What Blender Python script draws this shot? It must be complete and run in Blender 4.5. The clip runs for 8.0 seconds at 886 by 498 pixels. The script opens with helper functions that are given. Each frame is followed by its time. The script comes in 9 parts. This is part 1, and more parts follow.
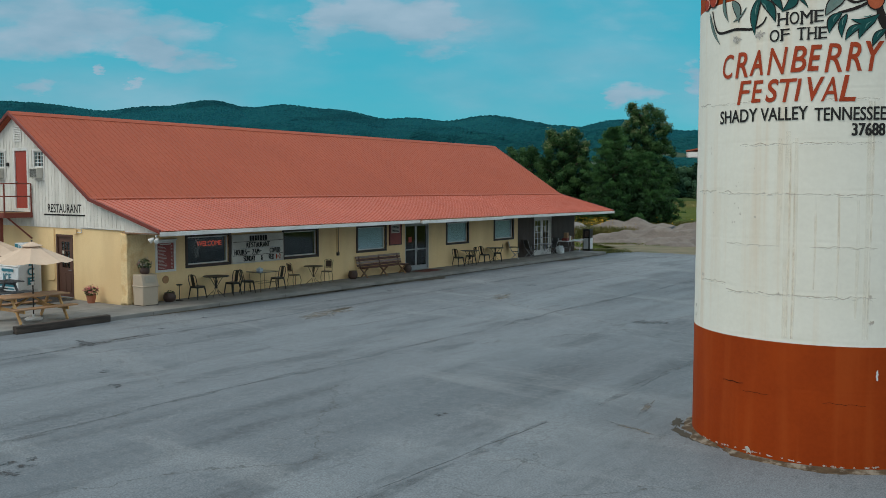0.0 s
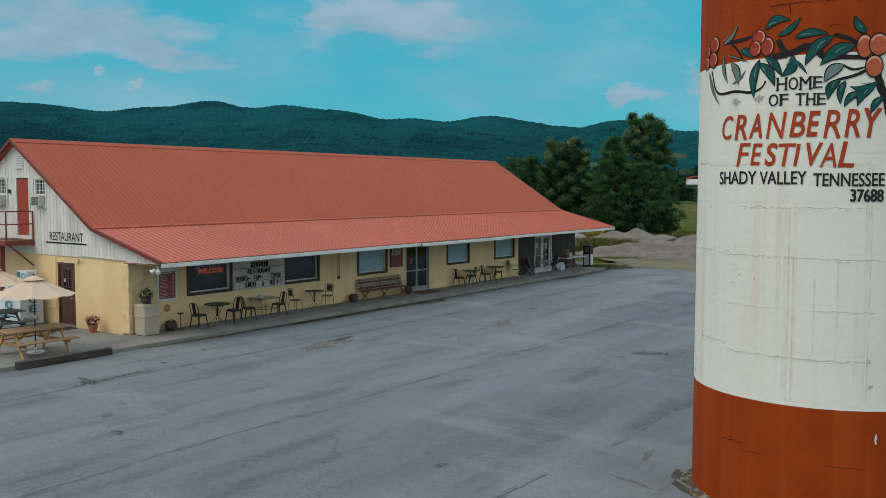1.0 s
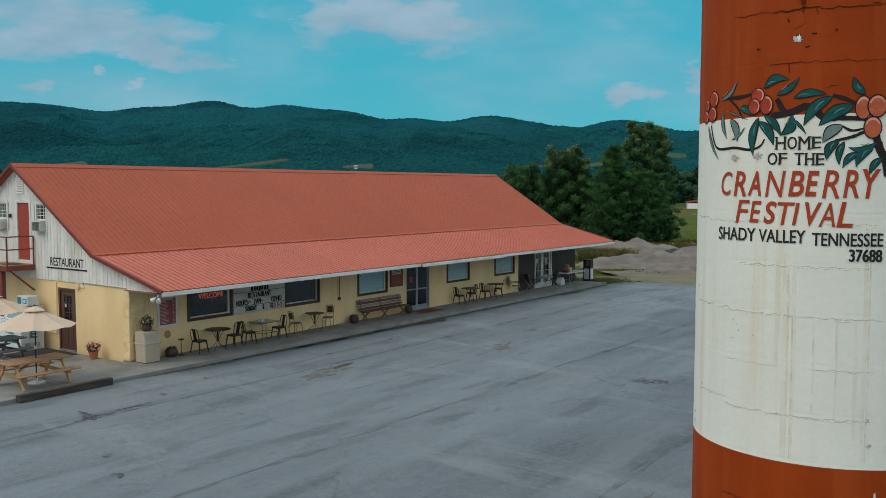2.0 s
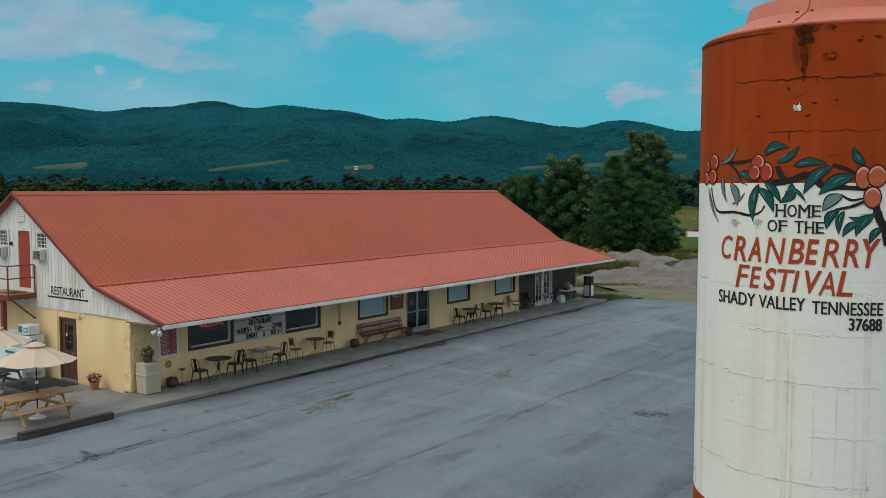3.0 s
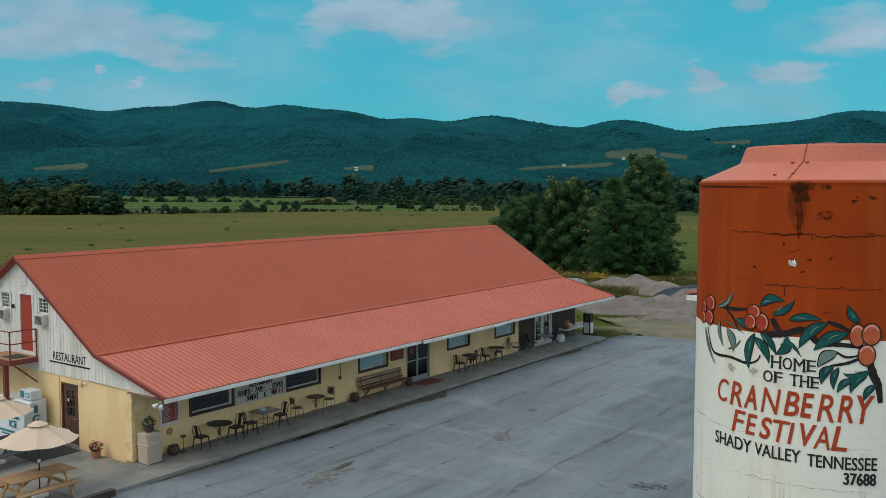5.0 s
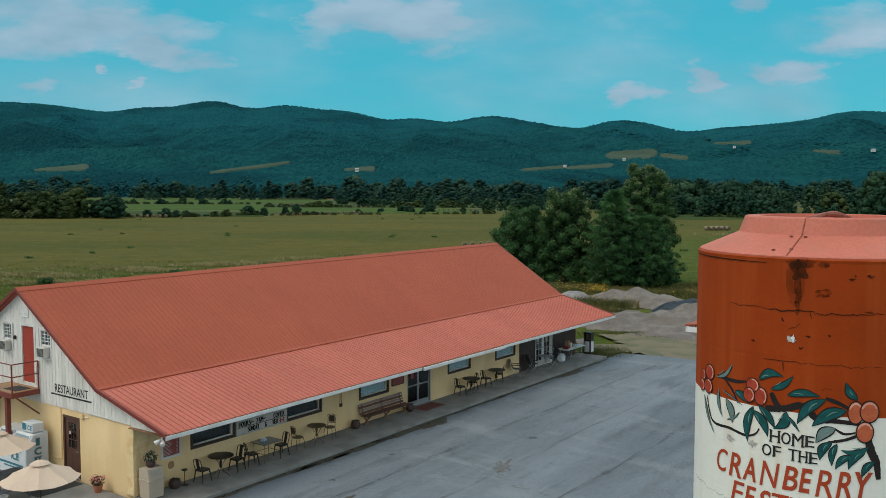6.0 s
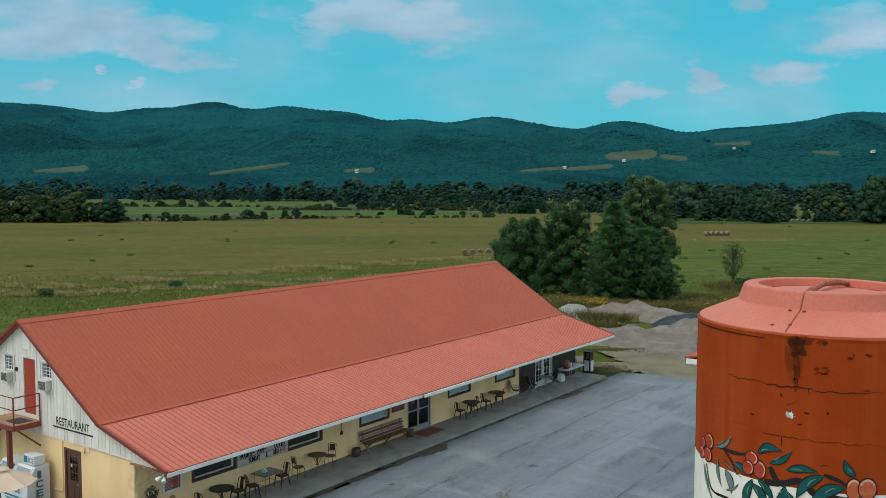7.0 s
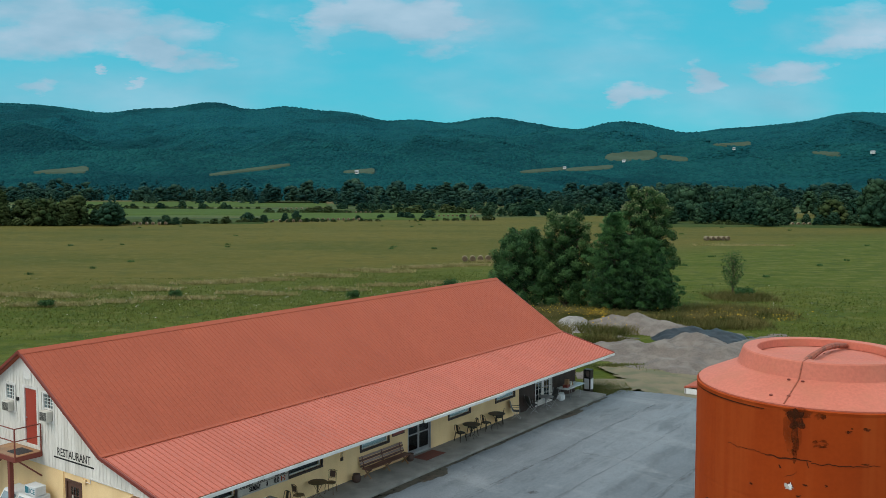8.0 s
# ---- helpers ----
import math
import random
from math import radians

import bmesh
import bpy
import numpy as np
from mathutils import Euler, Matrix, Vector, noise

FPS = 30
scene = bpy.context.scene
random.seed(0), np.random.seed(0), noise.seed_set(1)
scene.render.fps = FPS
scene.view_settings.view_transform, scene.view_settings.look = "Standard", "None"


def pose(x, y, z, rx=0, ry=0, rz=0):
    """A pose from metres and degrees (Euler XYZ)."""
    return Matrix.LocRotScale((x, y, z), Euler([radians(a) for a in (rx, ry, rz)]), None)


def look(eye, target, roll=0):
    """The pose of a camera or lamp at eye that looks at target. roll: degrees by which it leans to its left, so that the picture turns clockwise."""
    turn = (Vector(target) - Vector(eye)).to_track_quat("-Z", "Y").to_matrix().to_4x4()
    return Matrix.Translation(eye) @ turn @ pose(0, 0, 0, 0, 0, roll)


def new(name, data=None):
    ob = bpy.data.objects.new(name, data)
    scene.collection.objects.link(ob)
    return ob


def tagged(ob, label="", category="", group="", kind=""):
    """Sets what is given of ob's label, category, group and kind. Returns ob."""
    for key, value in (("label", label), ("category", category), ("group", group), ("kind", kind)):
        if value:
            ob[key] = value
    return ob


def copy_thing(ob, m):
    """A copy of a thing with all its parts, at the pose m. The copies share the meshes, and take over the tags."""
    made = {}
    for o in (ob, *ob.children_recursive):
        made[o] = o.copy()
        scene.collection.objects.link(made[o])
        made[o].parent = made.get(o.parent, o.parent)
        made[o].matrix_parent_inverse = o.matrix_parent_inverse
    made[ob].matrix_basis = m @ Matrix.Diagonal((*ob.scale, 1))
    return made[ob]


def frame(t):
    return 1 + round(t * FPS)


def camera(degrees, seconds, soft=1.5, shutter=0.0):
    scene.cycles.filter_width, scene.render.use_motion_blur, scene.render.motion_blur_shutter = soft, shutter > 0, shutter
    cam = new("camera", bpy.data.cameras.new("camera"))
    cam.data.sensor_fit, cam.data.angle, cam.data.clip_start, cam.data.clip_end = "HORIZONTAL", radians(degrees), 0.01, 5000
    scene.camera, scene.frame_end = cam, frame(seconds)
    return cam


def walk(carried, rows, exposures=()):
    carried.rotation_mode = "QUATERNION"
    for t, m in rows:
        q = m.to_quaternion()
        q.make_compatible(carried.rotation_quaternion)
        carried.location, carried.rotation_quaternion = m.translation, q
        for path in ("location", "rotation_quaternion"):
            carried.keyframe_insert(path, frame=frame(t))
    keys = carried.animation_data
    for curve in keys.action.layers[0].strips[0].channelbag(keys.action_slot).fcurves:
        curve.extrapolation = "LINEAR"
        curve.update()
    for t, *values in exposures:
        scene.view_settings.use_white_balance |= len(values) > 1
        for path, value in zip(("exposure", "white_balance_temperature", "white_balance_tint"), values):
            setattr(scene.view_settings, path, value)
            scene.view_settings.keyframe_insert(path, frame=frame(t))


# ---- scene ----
# Camera: a drone that climbs straight up beside the silo
cam = camera(52.6, 8.0, soft=0.45)
PATH = [
    (0, (0.230, -0.341, 3.941), (-0.929, 1.284, 3.804), 0.1),
    (0.5, (0.228, -0.349, 4.393), (-0.932, 1.275, 4.257), 0.1),
    (1, (0.233, -0.352, 4.902), (-0.927, 1.272, 4.766), 0.1),
    (1.5, (0.233, -0.346, 5.350), (-0.927, 1.278, 5.213), 0.08),
    (3, (0.197, -0.305, 6.820), (-0.964, 1.318, 6.683), 0.08),
    (3.5, (0.197, -0.295, 7.378), (-0.963, 1.328, 7.240), 0.08),
    (4, (0.201, -0.290, 7.896), (-0.960, 1.333, 7.758), 0.08),
    (4.5, (0.202, -0.290, 8.529), (-0.959, 1.333, 8.390), 0.08),
    (6, (0.205, -0.293, 10.326), (-0.958, 1.329, 10.187), 0.08),
    (6.5, (0.203, -0.306, 10.875), (-0.959, 1.316, 10.737), 0.08),
    (7, (0.196, -0.325, 11.497), (-0.966, 1.297, 11.359), 0.08),
    (7.5, (0.187, -0.328, 12.089), (-0.975, 1.294, 11.951), 0.08),
    (8, (0.187, -0.328, 12.613), (-0.975, 1.294, 12.475), 0.08),
]
walk(cam, [(t, look(eye, target, roll)) for t, eye, target, roll in PATH], exposures=[(0, 0.0), (4.5, 0.03), (6.5, 0.17), (7, 0.25), (8, 0.3)])

# ---- sky, sun ----
SUN_ELEVATION, SUN_FROM = 50.0, 205.0  # degrees; the bearing is clockwise from +y
sky_world = bpy.data.worlds.new("sky")
scene.world = sky_world
sky_world.use_nodes = True


def build_sky(world):
    nt = world.node_tree
    nt.nodes.clear()
    N, L = nt.nodes.new, nt.links.new

    def math_(op, a, b=0.0, clamp=False):
        n = N("ShaderNodeMath")
        n.operation, n.use_clamp = op, clamp
        for k, v in enumerate((a, b)):
            if isinstance(v, (int, float)):
                n.inputs[k].default_value = v
            else:
                L(v, n.inputs[k])
        return n.outputs[0]

    sky = N("ShaderNodeTexSky")
    sky.sky_type, sky.sun_disc = "NISHITA", False
    sky.sun_elevation, sky.sun_rotation = radians(SUN_ELEVATION), radians(SUN_FROM)
    sky.air_density, sky.dust_density, sky.ozone_density = 1.0, 0.6, 1.0
    tint = N("ShaderNodeMix")
    tint.data_type, tint.blend_type = "RGBA", "MULTIPLY"
    tint.inputs["Factor"].default_value = 1.0
    L(sky.outputs["Color"], tint.inputs["A"])
    tint.inputs["B"].default_value = SKY_TINT
    # clouds are placed on a plane square to the camera, to fit its view
    co = N("ShaderNodeTexCoord")

    def dot(vec):
        n = N("ShaderNodeVectorMath")
        n.operation = "DOT_PRODUCT"
        L(co.outputs["Generated"], n.inputs[0])
        n.inputs[1].default_value = vec
        return n.outputs["Value"]

    c, s = math.cos(radians(35.62)), math.sin(radians(35.62))
    ahead = math_("MAXIMUM", math_("ABSOLUTE", dot((-s, c, 0))), 0.12)
    u = math_("DIVIDE", dot((c, s, 0)), ahead)
    v = math_("DIVIDE", dot((0, 0, 1)), ahead)
    flat = N("ShaderNodeCombineXYZ")
    L(u, flat.inputs[0]), L(math_("MULTIPLY", v, 2.6), flat.inputs[1])
    soft = N("ShaderNodeTexNoise")
    soft.inputs["Scale"].default_value, soft.inputs["Detail"].default_value, soft.inputs["Roughness"].default_value = 7.5, 8.0, 0.5
    L(flat.outputs[0], soft.inputs["Vector"])
    veil = N("ShaderNodeTexNoise")
    veil.inputs["Scale"].default_value, veil.inputs["Detail"].default_value = 3.0, 6.0
    L(flat.outputs[0], veil.inputs["Vector"])
    # the wind draws the outlines out of round
    drift = N("ShaderNodeTexNoise")
    drift.inputs["Scale"].default_value, drift.inputs["Detail"].default_value, drift.inputs["Roughness"].default_value = 16.0, 5.0, 0.62
    L(flat.outputs[0], drift.inputs["Vector"])
    torn = N("ShaderNodeSeparateXYZ")
    L(drift.outputs["Color"], torn.inputs[0])
    u = math_("ADD", u, math_("MULTIPLY", math_("SUBTRACT", torn.outputs[0], 0.5), 0.10))
    v = math_("ADD", v, math_("MULTIPLY", math_("SUBTRACT", torn.outputs[1], 0.5), 0.04))
    total = None
    for cu, cv, ru, rv, w in CLOUDS + PUFFS + FAR_CLOUDS:
        du = math_("DIVIDE", math_("SUBTRACT", u, cu), ru)
        dv = math_("DIVIDE", math_("SUBTRACT", v, cv), rv)
        e = math_("SUBTRACT", 1.0, math_("ADD", math_("MULTIPLY", du, du), math_("MULTIPLY", dv, dv)), clamp=True)
        e = math_("MULTIPLY", e, w * 1.7)
        total = e if total is None else math_("ADD", total, e)
    # billows eat into each cloud's edge
    shape = math_("ADD", total, math_("MULTIPLY", math_("SUBTRACT", soft.outputs["Fac"], 0.5), 2.5))
    shape = math_("MULTIPLY", shape, math_("MINIMUM", math_("MULTIPLY", total, 5.0), 1.0))
    puff = N("ShaderNodeMapRange")
    puff.interpolation_type = "SMOOTHSTEP"
    puff.inputs["From Min"].default_value, puff.inputs["From Max"].default_value = -0.1, 1.75
    puff.inputs["To Max"].default_value = 0.88
    L(shape, puff.inputs["Value"])
    haze = N("ShaderNodeMapRange")
    haze.interpolation_type = "SMOOTHSTEP"
    haze.inputs["From Min"].default_value, haze.inputs["From Max"].default_value = 0.38, 0.72
    haze.inputs["To Max"].default_value = 0.55
    L(veil.outputs["Fac"], haze.inputs["Value"])
    cover = math_("MAXIMUM", puff.outputs[0], haze.outputs[0])
    shade = N("ShaderNodeMapRange")
    L(soft.outputs["Fac"], shade.inputs["Value"])
    shade.inputs["From Min"].default_value, shade.inputs["From Max"].default_value = 0.38, 0.74
    grey = N("ShaderNodeMix")
    grey.data_type = "RGBA"
    grey.inputs["A"].default_value, grey.inputs["B"].default_value = CLOUD_DARK, CLOUD_LIGHT
    L(shade.outputs[0], grey.inputs["Factor"])
    mixed = N("ShaderNodeMix")
    mixed.data_type = "RGBA"
    teal = N("ShaderNodeMix")
    teal.data_type = "RGBA"
    teal.inputs["Factor"].default_value = 0.8
    L(tint.outputs["Result"], teal.inputs["A"])
    teal.inputs["B"].default_value = SKY_TEAL
    L(cover, mixed.inputs["Factor"]), L(teal.outputs["Result"], mixed.inputs["A"]), L(grey.outputs["Result"], mixed.inputs["B"])
    # a bright broken cloud deck, unseen overhead and behind, added for its light
    deck = N("ShaderNodeMapRange")
    deck.interpolation_type = "SMOOTHSTEP"
    deck.inputs["From Min"].default_value, deck.inputs["From Max"].default_value, deck.inputs["To Max"].default_value = 0.3, 0.62, 0.9
    L(dot((0, 0, 1)), deck.inputs["Value"])
    behind = N("ShaderNodeMapRange")
    behind.interpolation_type = "SMOOTHSTEP"
    behind.inputs["From Min"].default_value, behind.inputs["From Max"].default_value, behind.inputs["To Min"].default_value, behind.inputs["To Max"].default_value = -0.15, 0.6, 0.8, 0.0
    L(dot((-s, c, 0)), behind.inputs["Value"])
    broken_deck = math_("MULTIPLY", math_("MAXIMUM", deck.outputs[0], behind.outputs[0]), math_("ADD", 0.7, math_("MULTIPLY", veil.outputs["Fac"], 0.55)), clamp=True)
    whole = N("ShaderNodeMix")
    whole.data_type = "RGBA"
    L(broken_deck, whole.inputs["Factor"]), L(mixed.outputs["Result"], whole.inputs["A"])
    whole.inputs["B"].default_value = DECK
    bg = N("ShaderNodeBackground")
    bg.inputs["Strength"].default_value = SKY_STRENGTH
    L(whole.outputs["Result"], bg.inputs["Color"])
    L(bg.outputs[0], N("ShaderNodeOutputWorld").inputs["Surface"])


SKY_STRENGTH = 0.1
SKY_TINT = (0.5, 1.05, 1.0, 1)
SKY_TEAL, DECK = (0.35, 4.1, 5.5, 1), (8.5, 9.2, 9.6, 1)
CLOUD_DARK, CLOUD_LIGHT = (2.5, 3.9, 5.0, 1), (4.2, 5.3, 6.4, 1)
CLOUDS = [(-0.449, 0.1959, 0.132, 0.0378, 0.90), (-0.351, 0.1683, 0.120, 0.0277, 0.90), (-0.469, 0.1530, 0.095, 0.0214, 0.90), (-0.283, 0.1376, 0.054, 0.0170, 0.85), (-0.320, 0.1487, 0.032, 0.0151, 0.81), (-0.133, 0.1775, 0.030, 0.0366, 0.68), (-0.052, 0.1836, 0.095, 0.0265, 1.01), (0.010, 0.1683, 0.082, 0.0240, 0.61), (0.446, 0.1530, 0.060, 0.0151, 0.68), (0.463, 0.1775, 0.063, 0.0303, 0.54), (0.110, 0.1253, 0.082, 0.0214, 0.30)]
PUFFS = [(-0.452, 0.1099, 0.039, 0.0107, 0.87), (-0.388, 0.1253, 0.011, 0.0050, 1.00), (-0.342, 0.1136, 0.009, 0.0063, 0.80), (-0.009, 0.1469, 0.041, 0.0095, 0.51), (0.197, 0.0963, 0.023, 0.0120, 0.87), (0.219, 0.1037, 0.039, 0.0139, 0.80), (0.288, 0.1191, 0.024, 0.0202, 0.94), (0.384, 0.1253, 0.049, 0.0151, 0.94), (0.336, 0.1977, 0.024, 0.0113, 0.80), (-0.240, 0.1055, 0.047, 0.0057, 0.36), (0.02, 0.196, 0.26, 0.03, 0.34), (0.36, 0.172, 0.2, 0.03, 0.3), (0.3, 0.118, 0.16, 0.03, 0.22)]
FAR_CLOUDS = [(-0.097, 0.285, 0.341, 0.0487, 0.8), (1.072, 0.285, 0.487, 0.0975, 0.8), (-1.17, 0.334, 0.487, 0.117, 0.8)]
build_sky(sky_world)
sun = new("sun", bpy.data.lights.new("sun", "SUN"))
sun.data.energy, sun.data.angle, sun.data.color = 1.3, radians(35), (1.0, 0.88, 0.74)
_a, _e = radians(SUN_FROM), radians(SUN_ELEVATION)
sun.matrix_world = look((0, 0, 60), (-math.sin(_a) * math.cos(_e), -math.cos(_a) * math.cos(_e), 60 - math.sin(_e)))


# ---- materials ----
def material(name, c1, c2=None, rough=0.7, metal=0.0, scale=4.0, fine=60.0, bump=0.1, stretch=(1, 1, 1), grime=None, grime_amount=0.0, grime_scale=1.2, grime_stretch=(1, 1, 1), spec=0.5, vary=0.0, detail=6.0, grain=0.25, bump_scale=None, edge=(0.45, 0.65)):
    """A surface with broad and fine variation, stains of their own shape and a fine relief, at world size."""
    m = bpy.data.materials.new(name)
    m.use_nodes = True
    nt = m.node_tree
    N, L = nt.nodes.new, nt.links.new
    b = nt.nodes["Principled BSDF"]
    b.inputs["Roughness"].default_value, b.inputs["Metallic"].default_value = rough, metal
    b.inputs["Specular IOR Level"].default_value = spec
    geo = N("ShaderNodeNewGeometry")

    def noise_(sc, st, det=6.0):
        mp = N("ShaderNodeMapping")
        mp.inputs["Scale"].default_value = st
        L(geo.outputs["Position"], mp.inputs["Vector"])
        n = N("ShaderNodeTexNoise")
        n.inputs["Scale"].default_value, n.inputs["Detail"].default_value = sc, det
        L(mp.outputs[0], n.inputs["Vector"])
        return n.outputs["Fac"]

    def mix(fac, a, bcol, kind="MIX"):
        n = N("ShaderNodeMix")
        n.data_type, n.blend_type = "RGBA", kind
        for key, val in (("Factor", fac), ("A", a), ("B", bcol)):
            if isinstance(val, (int, float)):
                n.inputs[key].default_value = val
            elif isinstance(val, tuple):
                n.inputs[key].default_value = (*val, 1)
            else:
                L(val, n.inputs[key])
        return n.outputs["Result"]

    def ramp(val, lo, hi, top=1.0):
        n = N("ShaderNodeMapRange")
        n.interpolation_type = "SMOOTHSTEP"
        n.inputs["From Min"].default_value, n.inputs["From Max"].default_value, n.inputs["To Max"].default_value = lo, hi, top
        L(val, n.inputs["Value"])
        return n.outputs[0]

    if c2 is None:
        c2 = tuple(0.8 * v for v in c1)
    broad, speck = noise_(scale, stretch), noise_(fine, stretch, detail)
    col = mix(ramp(broad, 0.3, 0.7), c1, c2)
    col = mix(grain, col, mix(ramp(speck, 0.3, 0.7), tuple(0.7 * v for v in c1), tuple(min(1.0, 1.25 * v) for v in c1)))
    if grime:
        col = mix(ramp(noise_(grime_scale, grime_stretch, 8.0), *edge, grime_amount), col, grime)
    if vary:
        info = N("ShaderNodeObjectInfo")
        hsv = N("ShaderNodeHueSaturation")
        n = N("ShaderNodeMapRange")
        n.inputs["To Min"].default_value, n.inputs["To Max"].default_value = 1 - vary, 1 + vary
        L(info.outputs["Random"], n.inputs["Value"]), L(n.outputs[0], hsv.inputs["Value"]), L(col, hsv.inputs["Color"])
        col = hsv.outputs["Color"]
    L(col, b.inputs["Base Color"])
    if bump:
        bp = N("ShaderNodeBump")
        bp.inputs["Strength"].default_value, bp.inputs["Distance"].default_value = bump, 0.02
        L(noise_(bump_scale, stretch) if bump_scale else speck, bp.inputs["Height"]), L(bp.outputs[0], b.inputs["Normal"])
    return m


def leafy(name, c1, c2, rough=0.65, scale=0.5, translucent=0.25, speck=0.7, spec=0.12, mottle=0.0):
    """Foliage: each leaf differs, clumps differ, and light comes through."""
    m = bpy.data.materials.new(name)
    m.use_nodes = True
    nt = m.node_tree
    N, L = nt.nodes.new, nt.links.new
    b = nt.nodes["Principled BSDF"]
    b.inputs["Roughness"].default_value = rough
    b.inputs["Specular IOR Level"].default_value = spec
    geo = N("ShaderNodeNewGeometry")
    n = N("ShaderNodeTexNoise")
    n.inputs["Scale"].default_value, n.inputs["Detail"].default_value = scale, 4.0
    L(geo.outputs["Position"], n.inputs["Vector"])
    mixer = N("ShaderNodeMix")
    mixer.data_type = "RGBA"
    mixer.inputs["A"].default_value, mixer.inputs["B"].default_value = (*c1, 1), (*c2, 1)
    add = N("ShaderNodeMath")
    add.operation = "MULTIPLY_ADD"
    L(geo.outputs["Random Per Island"], add.inputs[0])
    add.inputs[1].default_value = speck
    mr = N("ShaderNodeMapRange")
    mr.inputs["From Min"].default_value, mr.inputs["From Max"].default_value = 0.35, 0.65
    mr.inputs["To Min"].default_value, mr.inputs["To Max"].default_value = -0.3, 0.6
    L(n.outputs["Fac"], mr.inputs["Value"]), L(mr.outputs[0], add.inputs[2])
    clampn = N("ShaderNodeClamp")
    L(add.outputs[0], clampn.inputs["Value"]), L(clampn.outputs[0], mixer.inputs["Factor"])
    L(mixer.outputs["Result"], b.inputs["Base Color"])
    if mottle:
        # noise darkens the colour like shade in gaps between leaf clumps
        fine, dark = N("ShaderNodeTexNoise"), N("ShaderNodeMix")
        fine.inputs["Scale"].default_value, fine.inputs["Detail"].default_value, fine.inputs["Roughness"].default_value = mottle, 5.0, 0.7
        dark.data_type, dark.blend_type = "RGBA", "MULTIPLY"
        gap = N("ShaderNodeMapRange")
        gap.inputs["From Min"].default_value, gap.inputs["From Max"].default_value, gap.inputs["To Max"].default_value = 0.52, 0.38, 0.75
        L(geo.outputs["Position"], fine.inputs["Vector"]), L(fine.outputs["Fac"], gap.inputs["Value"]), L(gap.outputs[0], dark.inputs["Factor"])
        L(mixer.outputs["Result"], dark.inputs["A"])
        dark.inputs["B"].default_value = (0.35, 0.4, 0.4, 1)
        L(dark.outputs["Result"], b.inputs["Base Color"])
    if translucent:
        tr = N("ShaderNodeBsdfTranslucent")
        L(mixer.outputs["Result"], tr.inputs["Color"])
        ms = N("ShaderNodeMixShader")
        ms.inputs[0].default_value = translucent
        out = nt.nodes["Material Output"]
        L(b.outputs[0], ms.inputs[1]), L(tr.outputs[0], ms.inputs[2]), L(ms.outputs[0], out.inputs["Surface"])
    return m


def glass(name, tint=(0.8, 0.9, 0.92), rough=0.02):
    """A window pane: mirror-like by Fresnel, clear otherwise."""
    m = bpy.data.materials.new(name)
    m.use_nodes = True
    nt = m.node_tree
    nt.nodes.clear()
    N, L = nt.nodes.new, nt.links.new
    fr, gl, tr, ms = N("ShaderNodeLayerWeight"), N("ShaderNodeBsdfGlossy"), N("ShaderNodeBsdfTransparent"), N("ShaderNodeMixShader")
    fr.inputs["Blend"].default_value = 0.5
    power, lift = N("ShaderNodeMath"), N("ShaderNodeMath")
    power.operation, lift.operation = "POWER", "MULTIPLY_ADD"
    power.inputs[1].default_value, lift.inputs[1].default_value, lift.inputs[2].default_value = 4.0, 0.85, 0.05
    L(fr.outputs["Facing"], power.inputs[0]), L(power.outputs[0], lift.inputs[0])
    gl.inputs["Roughness"].default_value = rough
    tr.inputs["Color"].default_value = (*tint, 1)
    L(lift.outputs[0], ms.inputs[0]), L(tr.outputs[0], ms.inputs[1]), L(gl.outputs[0], ms.inputs[2])
    L(ms.outputs[0], N("ShaderNodeOutputMaterial").inputs["Surface"])
    return m


def glowing(name, col, strength):
    m = bpy.data.materials.new(name)
    m.use_nodes = True
    b = m.node_tree.nodes["Principled BSDF"]
    b.inputs["Base Color"].default_value = (*col, 1)
    b.inputs["Emission Color"].default_value, b.inputs["Emission Strength"].default_value = (*col, 1), strength
    return m


